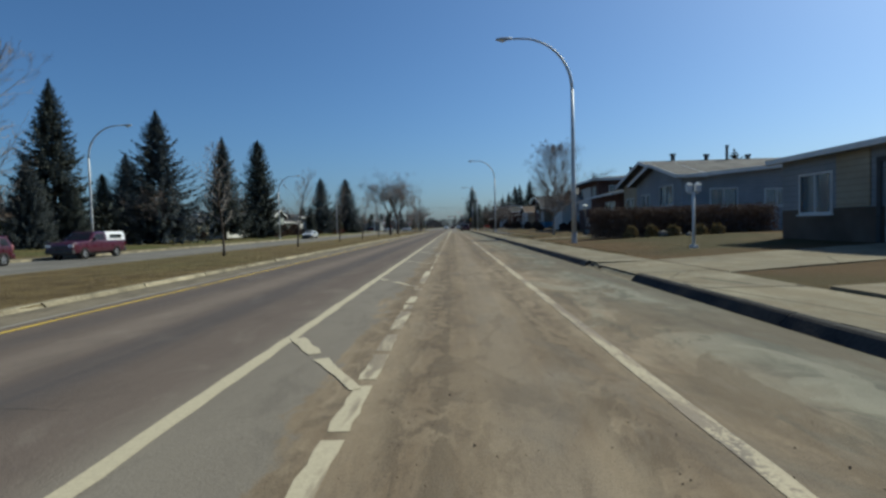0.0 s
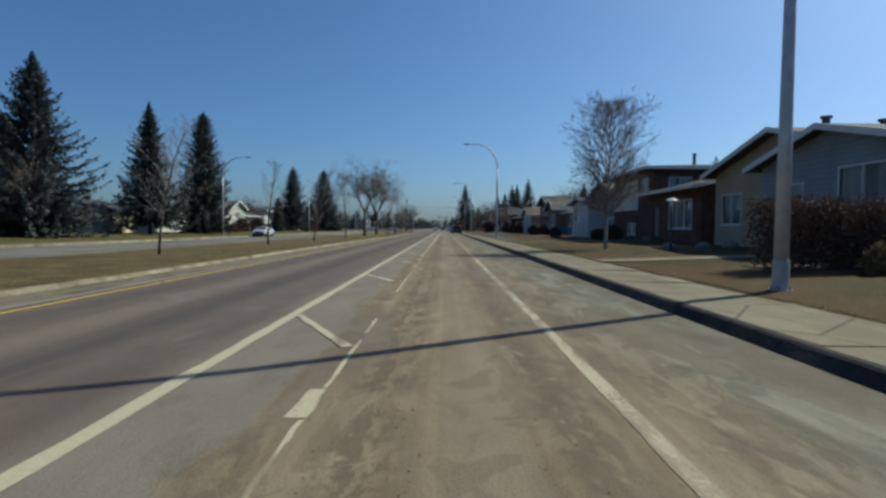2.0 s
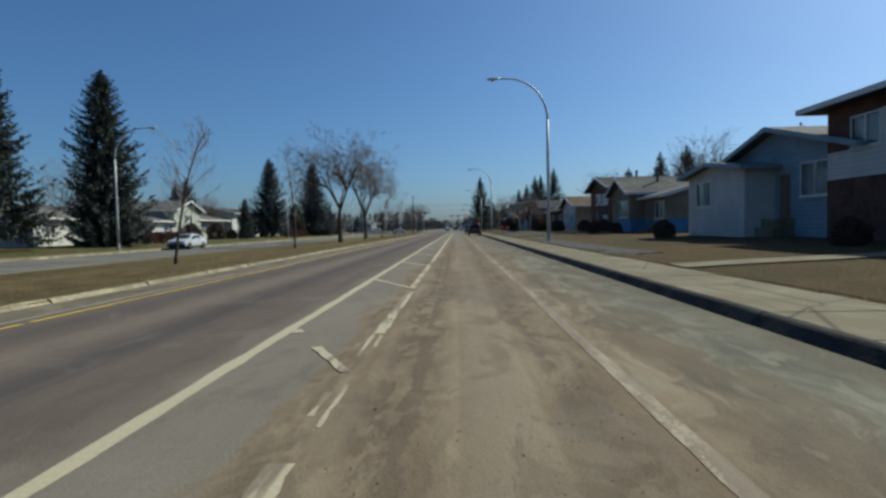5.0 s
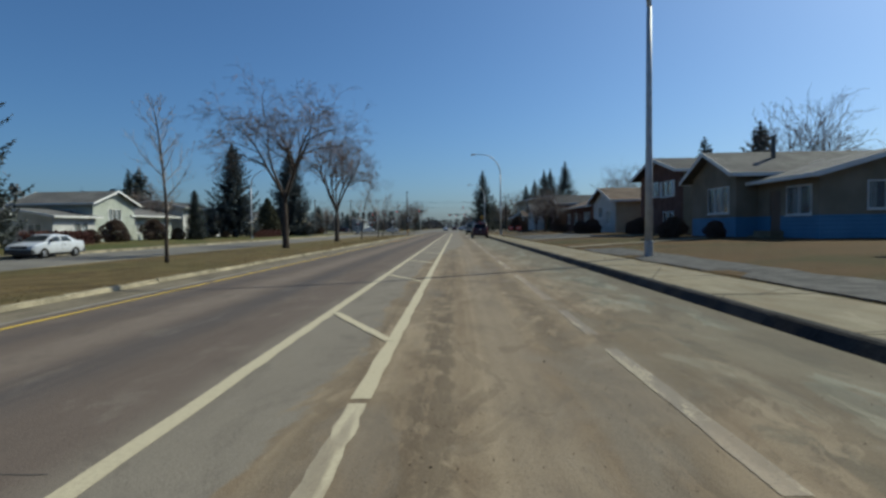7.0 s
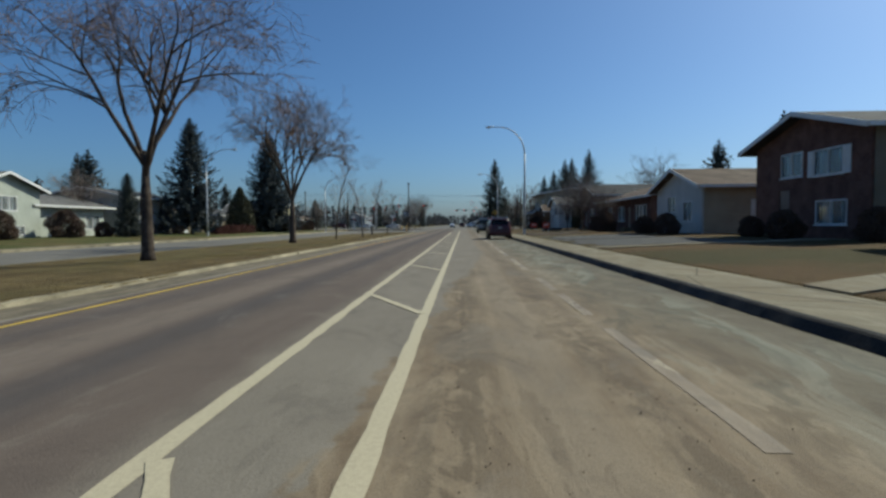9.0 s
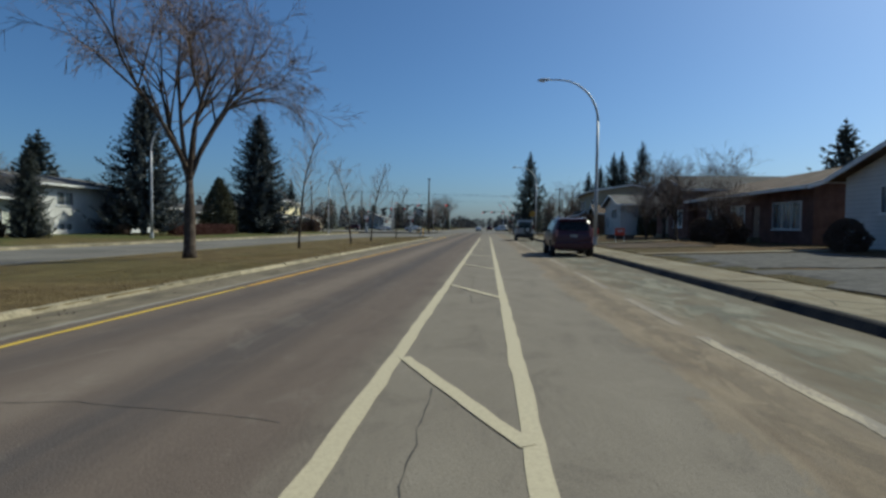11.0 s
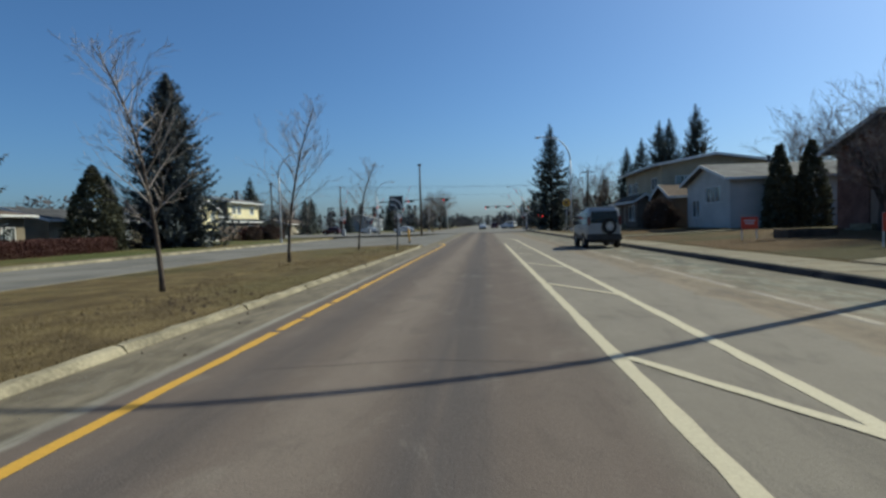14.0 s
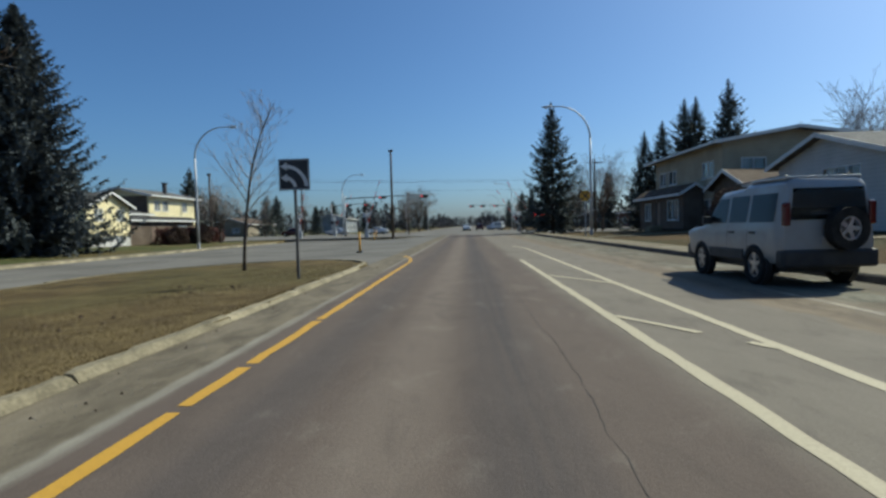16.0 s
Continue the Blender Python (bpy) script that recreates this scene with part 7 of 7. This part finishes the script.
# ---- drives, paths and beds on the lawns ----
def lawn_z(x, y):
    z = ground_height(x, y)
    if x > 6.0 or -15.5 < x < -7.0 or -60 < x < -28.5:
        z += 0.03 * noise.noise(Vector((x * 0.35, y * 0.35, 0.0)))
    return z


def draped(name, x0, x1, y0, y1, lift, mat, label, category, ragged=0.0, seed=0, skew=0.0):
    """A sheet with thickness that follows the lawn."""
    rnd = random.Random(seed)
    nx, ny = max(2, int(abs(x1 - x0) / 0.9)), max(2, int((y1 - y0) / 0.9))
    bm = bmesh.new()
    top = []
    for i in range(nx + 1):
        col = []
        for j in range(ny + 1):
            e = ragged if i in (0, nx) or j in (0, ny) else 0.0
            x = x0 + (x1 - x0) * i / nx + rnd.uniform(-e, e)
            y = y0 + (y1 - y0) * j / ny + rnd.uniform(-e, e) + skew * (x - x0)
            col.append(bm.verts.new((x, y, max(lawn_z(x, y), lawn_z(x, y)) + lift)))
        top.append(col)
    for i in range(nx):
        for j in range(ny):
            bm.faces.new((top[i][j], top[i + 1][j], top[i + 1][j + 1], top[i][j + 1]))
    ret = bmesh.ops.extrude_face_region(bm, geom=bm.faces[:])
    for v in [g for g in ret["geom"] if isinstance(g, bmesh.types.BMVert)]:
        v.co.z -= 0.12
    return tagged(part(name, bm, M[mat]), label, category, kind="structure")


draped("driveway", 5.73, 13.3, 10.7, 14.6, 0.02, "concrete", "cracked pale concrete driveway up to a garage", "driveway", skew=0.2)
draped("garden_path", 5.74, 13.3, 6.9, 7.9, 0.05, "concrete", "narrow pale concrete path to a house", "path")
for y, x1, sk in ((36.1, 13.5, 0.10), (57.2, 15.0, 0.05), (88.0, 14.5, 0.5), (102.9, 16.0, 0.0), (121.4, 15.5, 0.0), (135.6, 16.0, 0.4), (160.0, 14.0, 0.0), (177.0, 12.9, 0.0)):
    draped("garden_path", 5.74, x1, y, y + 1.15, 0.04, "concrete", "straight pale concrete path across a lawn", "path", skew=sk)
draped("gravel_strip", 5.74, 7.3, 63.0, 86.0, 0.03, "gravel", "strip of grey gravel beside the sidewalk", "gravel bed", 0.12, 3)
draped("gravel_bed", 5.74, 12.6, 104.5, 113.0, 0.03, "gravel", "front yard covered in grey gravel", "gravel bed", 0.2, 4)
draped("gravel_bed", 5.74, 12.0, 113.6, 120.6, 0.03, "gravel", "front yard covered in grey gravel", "gravel bed", 0.2, 14)
# dark sheet that paints a tree's shadow over grey gravel
draped("dark_bed", 5.74, 11.5, 128.0, 134.9, 0.03, "soil", "dark bed beside the sidewalk, a tree's shadow over gravel put into its colour", "flower bed", 0.25, 6)
draped("dark_bed", 8.6, 14.6, 30.9, 33.2, 0.03, "soil", "dark soil bed below a hedge", "flower bed", 0.2, 5)
ob = thing("planter", pose(11.2, 148.3, ground_height(11.2, 148.3), 0, 0, 8), "low dark timber planter on a lawn", "planter", "")
for a, b, c, d in ((-1.1, 1.1, -0.5, -0.44), (-1.1, 1.1, 0.44, 0.5), (-1.1, -1.04, -0.436, 0.436), (1.04, 1.1, -0.436, 0.436)):
    part("board", boxed(a, b, c, d, -0.1, 0.34, 0.01), M["wood_pole"], ob)
part("soil", boxed(-1.035, 1.035, -0.435, 0.435, -0.1, 0.27), M["soil"], ob)
ob = thing("garden_post", pose(10.5, 42.4, ground_height(10.5, 42.4)), "slim dark post with a wide white cap on a lawn", "garden post", "")
part("post", tubed([(0, 0, -0.2), (0, 0, 1.0), (0, 0, 2.2)], [0.05, 0.045, 0.04], 8), M["dark_steel"], ob, smooth=True)
bm = bmesh.new()
bmesh.ops.create_cone(bm, cap_ends=True, segments=18, radius1=0.27, radius2=0.08, depth=0.12, matrix=Matrix.Translation((0, 0, 2.27)))
part("cap", bm, M["trim"], ob, "wide white cap")
bm = bmesh.new()
disc(bm, "z", (0, 0, 0), 0, 0.09, 1.98, 2.19, 12)
part("lantern", bm, M["lens"], ob)
rndb = random.Random(17)
for k in range(7):
    x, y, r = rndb.uniform(11.0, 14.0), rndb.uniform(29.3, 30.4) + (14 if k > 3 else 0), rndb.uniform(0.16, 0.34)
    bm = bmesh.new()
    bmesh.ops.create_icosphere(bm, subdivisions=2, radius=r)
    for v in bm.verts:
        v.co *= 1 + 0.25 * noise.noise(v.co * 4 + Vector((k * 3.0, 0, 0)))
        v.co.z *= 0.7
    ob = part("boulder", bm, M["stone"], smooth=True)
    ob.location = (x, y, lawn_z(x, y) + r * 0.4)
    tagged(ob, "rounded grey boulder in a garden bed", "boulder", "boulders in the bed")


# ---- kerbs, slabs ----
def kerb_profile(bm, x_face, side, y0, y1, top, foot, width=0.16, run=0.13, chip=0.0, seed=0):
    """One length of kerb: sloped, rounded face towards the road, its edges chipped. side +1: the road lies at smaller x."""
    s, rnd = side, random.Random(seed)
    n = max(2, int((y1 - y0) / 0.2)) if chip else 1
    prev = None
    for k in range(n + 1):
        y = y0 + (y1 - y0) * k / n
        c, e, f = rnd.uniform(-chip, chip), -abs(rnd.gauss(0, chip * 0.5)), rnd.uniform(-chip, chip) * 2.0
        poly = [(-run * s, foot), (-run * 0.92 * s + 0.3 * c, foot + 0.11), (-run * 0.15 * s + c, top - 0.03 + e), (0.01 * s + c, top - 0.008 + e), (0.05 * s + c, top + 0.5 * e), (width * s + f, top + 0.4 * e), (width * s + f, foot)]
        ring = [bm.verts.new((x_face + px, y, pz)) for px, pz in poly]
        if prev:
            for i in range(len(ring)):
                j = (i + 1) % len(ring)
                bm.faces.new((prev[i], prev[j], ring[j], ring[i]))
        else:
            bm.faces.new(ring)
        prev = ring
    bm.faces.new(prev[::-1])


def build_kerbs():
    mats = M["kerb"]
    gap = (11.0, 14.9)  # dropped kerb at the driveway
    # these stones face away from the sun and carry that shade as colour
    right = tagged(new("kerb_right"), "dark concrete kerb along the parking lane, shade in its colour", "kerb", kind="structure")
    ob, y, me = None, -24.0, None
    bm = bmesh.new()
    kerb_profile(bm, 0.0, 1, 0.0, 2.992, 0.15, -0.1, 0.09, 0.13, 0.008, 1)
    ob = part("kerb_stone", bm, M["shaded_kerb"], right)
    me = ob.data
    ob.location = (KERB_R, y, 0)
    rnd = random.Random(8)
    while y < 207:
        y += 3.0
        if gap[0] - 2.9 < y < gap[1]:
            continue
        o = new("kerb_stone", me)
        o.parent = right
        o.location = (KERB_R + rnd.uniform(-0.004, 0.004), y, rnd.uniform(-0.006, 0.003))
    for y0, y1 in ((9.0, gap[0]),):
        bm = bmesh.new()
        kerb_profile(bm, KERB_R, 1, y0, y1, 0.15, -0.1, 0.09)
        part("kerb_stone", bm, M["shaded_kerb"], right)
    bm = bmesh.new()
    prism(bm, [(-0.26, -0.02), (-0.05, 0.012), (0.09, 0.07), (0.09, -0.1), (-0.26, -0.1)], lambda a, b, t: (KERB_R + a, t, b), gap[0] + 0.005, 15.0 - 0.005)
    part("dropped_kerb", bm, M["concrete"], right, "broken dropped kerb at a driveway")
    for k in range(7):
        r2 = random.Random(300 + k)
        bm = bmesh.new()
        bmesh.ops.create_icosphere(bm, subdivisions=1, radius=r2.uniform(0.05, 0.12))
        for v in bm.verts:
            v.co = Vector((v.co.x * r2.uniform(0.8, 1.3), v.co.y * r2.uniform(0.9, 1.6), v.co.z * 0.6))
        chunk = part("kerb_fragment", bm, M["shaded_kerb"], right)
        chunk.location = (KERB_R + r2.uniform(-0.1, 0.3), 14.95 - abs(r2.gauss(0, 0.4)), 0.07)
    med = tagged(new("kerb_median"), "low weathered concrete kerb round the grass median", "kerb", kind="structure")
    bm = bmesh.new()
    kerb_profile(bm, 0.0, -1, 0.0, 2.99, 0.092, -0.1, 0.115, 0.05, 0.018, 2)
    ob = part("kerb_stone", bm, mats, med)
    shapes = [ob.data]
    ob.location = (KERB_M, -24, 0)
    y = -24.0
    while y < NOSE - 10.9:
        y += 3.0
        if len(shapes) < 4:
            bm = bmesh.new()
            kerb_profile(bm, 0.0, -1, 0.0, 2.99, 0.092, -0.1, 0.115, 0.05, 0.018, 20 + len(shapes))
            o = part("kerb_stone", bm, mats, med)
            shapes.append(o.data)
        else:
            o = new("kerb_stone", shapes[rnd.randrange(4)])
            o.parent = med
        o.location = (KERB_M + rnd.uniform(-0.012, 0.012), y, rnd.uniform(-0.014, 0.004))
    y_end = NOSE - 5.0
    # rounded nose
    bm = bmesh.new()
    cx, rad = KERB_M - 5.0, 5.0
    prev = None
    for k in range(-1, 26):
        a = math.pi * min(max(k, 0), 24) / 24
        back = 1.005 if k in (-1, 25) else 0.0
        ring = []
        for off, z in ((0.0, -0.1), (0.03, 0.06), (0.085, 0.10), (0.19, 0.10), (0.19, -0.1)):
            r = rad - off
            ring.append(bm.verts.new((cx + r * math.cos(a), y_end - back + r * math.sin(a), z - 0.005 - 0.27 * (5.0 - r * math.cos(a)) / 10.0)))
        if prev:
            for i in range(4):
                bm.faces.new((prev[i], prev[i + 1], ring[i + 1], ring[i]))
        prev = ring
    part("rounded_nose", bm, mats, med)
    far = tagged(new("kerb_far"), "pale concrete kerbs along the far carriageway", "kerb", kind="structure")
    for x, s in ((FAR_IN, 1), (FAR_OUT, -1)):
        bm = bmesh.new()
        kerb_profile(bm, 0.0, s, 0.0, 5.99, -0.17, -0.5, 0.17, 0.04)
        ob = part("kerb_stone", bm, mats, far)
        ob.location = (x, -24, 0)
        y = -24.0
        while y < (196 if s < 0 else 150):
            y += 6.0
            o = new("kerb_stone", ob.data)
            o.parent = far
            o.location = (x, y, 0)


def build_slabs():
    rnd = random.Random(12)
    walk_r = tagged(new("sidewalk"), "pale concrete sidewalk of cast slabs beside the kerb", "sidewalk", kind="structure")
    bm = boxed(0.0, 1.61, 0.0, 1.512, -0.09, 0.0, 0.008)
    ob = part("slab", bm, M["concrete"], walk_r)
    ob.location = (KERB_R + 0.096, -22.0, 0.147)
    y = -22.0
    while y < 206:
        y += 1.52
        o = new("slab", ob.data)
        o.parent = walk_r
        drop = 10.6 < y + 0.7 < 15.0
        o.location = (KERB_R + 0.096, y, 0.10 if drop else 0.147 + rnd.uniform(-0.006, 0.004))
        o.rotation_euler = (rnd.uniform(-0.004, 0.004), -0.035 if drop else rnd.uniform(-0.004, 0.004), 0)
    walk_l = tagged(new("far_sidewalk"), "pale concrete sidewalk along the far carriageway", "sidewalk", kind="structure")
    bm = boxed(0.0, 1.5, 0.0, 2.98, -0.09, 0.0)
    ob = part("slab", bm, M["concrete"], walk_l)
    ob.location = (-27.98, -22, -0.172)
    y = -22.0
    while y < 196:
        y += 3.0
        o = new("slab", ob.data)
        o.parent = walk_l
        o.location = (-27.98, y, -0.172 + rnd.uniform(-0.01, 0.0))


build_kerbs()
build_slabs()


# ---- grass, grit ----
def grass_blades(name, x0, x1, y0, y1, n, seed, label, hmin=0.012, hmax=0.036):
    rnd = random.Random(seed)
    verts, faces = [], []
    while len(faces) < n:
        x, y = rnd.uniform(x0, x1), rnd.uniform(y0, y1)
        if noise.noise(Vector((x * 0.9, y * 0.9, 3.0))) + rnd.uniform(-0.5, 0.5) < -0.15:
            continue
        z = lawn_z(x, y) - 0.01
        hh, w, a = rnd.uniform(hmin, hmax), rnd.uniform(0.004, 0.009), rnd.uniform(0, 6.28)
        lx, ly = rnd.gauss(0, 0.035), rnd.gauss(0, 0.035)
        i = len(verts)
        verts.extend(((x - w * math.cos(a), y - w * math.sin(a), z), (x + w * math.cos(a), y + w * math.sin(a), z), (x + lx, y + ly, z + hh)))
        faces.append((i, i + 1, i + 2))
    tagged(raw(name, verts, faces, M["grass"]), label, "grass", kind="stuff")


grass_blades("grass", -10.4, KERB_M - 0.06, 100.0, 158.0, 60000, 5, "short dry straw-coloured grass on the median")
grass_blades("grass", -9.4, KERB_M - 0.06, 4.0, 100.0, 24000, 6, "short dry straw-coloured grass on the median")
grass_blades("grass", KERB_M - 0.24, KERB_M - 0.10, 60.0, 158.0, 16000, 8, "ragged dry turf edge beside the median kerb", 0.03, 0.075)
grass_blades("grass", 5.71, 5.86, 17.2, 150.0, 20000, 9, "ragged dry turf edge beside the sidewalk", 0.025, 0.06)
grass_blades("grass", 5.76, 9.0, 17.1, 64.0, 30000, 7, "short dry straw-coloured grass on a lawn", 0.006, 0.018)


def grit(name, n, seed, xr, yr, label, rmin=0.003, rmax=0.008, mat="stone"):
    rnd = random.Random(seed)
    verts, faces = [], []
    for k in range(n):
        x, y, r = rnd.gauss(*xr), rnd.uniform(*yr), rnd.uniform(rmin, rmax) * (1.7 if rnd.random() < 0.02 else 1.0)
        i = len(verts)
        for dx, dy, dz in ((1, 0, 0), (-0.5, 0.87, 0), (-0.5, -0.87, 0), (0, 0, 1.0)):
            verts.append((x + dx * r, y + dy * r, 0.002 + dz * r))
        faces += [(i, i + 1, i + 3), (i + 1, i + 2, i + 3), (i + 2, i, i + 3)]
    tagged(raw(name, verts, faces, M[mat]), label, "gravel", kind="stuff")


for k, (x, spread, n) in enumerate(((0.15, 0.22, 2600), (0.75, 0.6, 1200), (1.4, 0.25, 1400), (2.6, 0.6, 600))):
    grit("road_grit", n, 3 + k, (x, spread), (1.0, 100.0), "scattered dark road grit in the cycle lane", 0.003, 0.007, "soil")
grit("gutter_grit", 3000, 4, (KERB_M + 0.35, 0.2), (90.0, 158.0), "loose grit in the median gutter")
grit("gutter_grit", 90, 41, (KERB_M + 0.3, 0.2), (100.0, 158.0), "dark leaves and clods lying in the median gutter", 0.010, 0.022, "soil")


def clods(n, seed, x0, x1, y0, y1):
    """Dug-up lumps of soil and dead leaves in the turf."""
    rnd = random.Random(seed)
    verts, faces = [], []
    spots = [(rnd.uniform(x0, x1), rnd.uniform(y0, y1)) for _ in range(26)]
    for k in range(n):
        cx, cy = spots[k % len(spots)]
        x, y, r = cx + rnd.gauss(0, 0.35), cy + rnd.gauss(0, 0.6), rnd.uniform(0.012, 0.06)
        z = lawn_z(x, y)
        i = len(verts)
        for a in range(5):
            verts.append((x + r * rnd.uniform(0.7, 1.2) * math.cos(a * 1.257), y + r * rnd.uniform(0.7, 1.2) * math.sin(a * 1.257), z - 0.01))
        verts.append((x, y, z + r * rnd.uniform(0.4, 0.9)))
        faces += [(i + a, i + (a + 1) % 5, i + 5) for a in range(5)]
    tagged(raw("soil_clods", verts, faces, M["soil"]), "dark lumps of soil scattered over dry grass", "soil", kind="stuff")


clods(420, 9, -10.5, -7.2, 130.0, 158.0)


# ---- woods on the horizon ----
def far_woods(name, seed, spans):
    """A ragged belt of distant trees: narrow spruces and round bare crowns as many small leaf clumps."""
    rnd = random.Random(seed)
    verts, faces = [], []
    for x0, x1, y0, y1, n, hmin, hmax in spans:
        for k in range(n):
            cx, cy, hh = rnd.uniform(x0, x1), rnd.uniform(y0, y1), rnd.uniform(hmin, hmax)
            spruce_like = rnd.random() < 0.55
            rr = hh * (0.2 if spruce_like else 0.38)
            for q in range(90):
                t = rnd.random()
                prof = (1 - t) * rr if spruce_like else rr * math.sqrt(max(0.05, 1 - (2 * t - 1.1) ** 2))
                a = rnd.uniform(0, 6.283)
                p = Vector((cx + prof * math.cos(a) * rnd.uniform(0.5, 1), cy + prof * math.sin(a), t * hh))
                s = hh * rnd.uniform(0.05, 0.12)
                i = len(verts)
                for _ in range(3):
                    verts.append((p.x + rnd.uniform(-s, s), p.y + rnd.uniform(-s, s), max(-0.1, p.z + rnd.uniform(-s, s))))
                faces.append((i, i + 1, i + 2))
    tagged(raw(name, verts, faces, M["distant"]), "belt of distant dark spruces and bare trees", "woods", kind="stuff")


far_woods("distant_trees", 2, ((-190, -28, 330, 430, 190, 5, 12), (24, 190, 330, 430, 150, 5, 12), (-130, -85, 10, 320, 120, 6, 12), (60, 120, 0, 320, 120, 6, 12), (-26, -18, 460, 900, 50, 6, 11), (8, 20, 460, 900, 50, 6, 11), (-160, 160, 950, 1100, 260, 8, 16)))
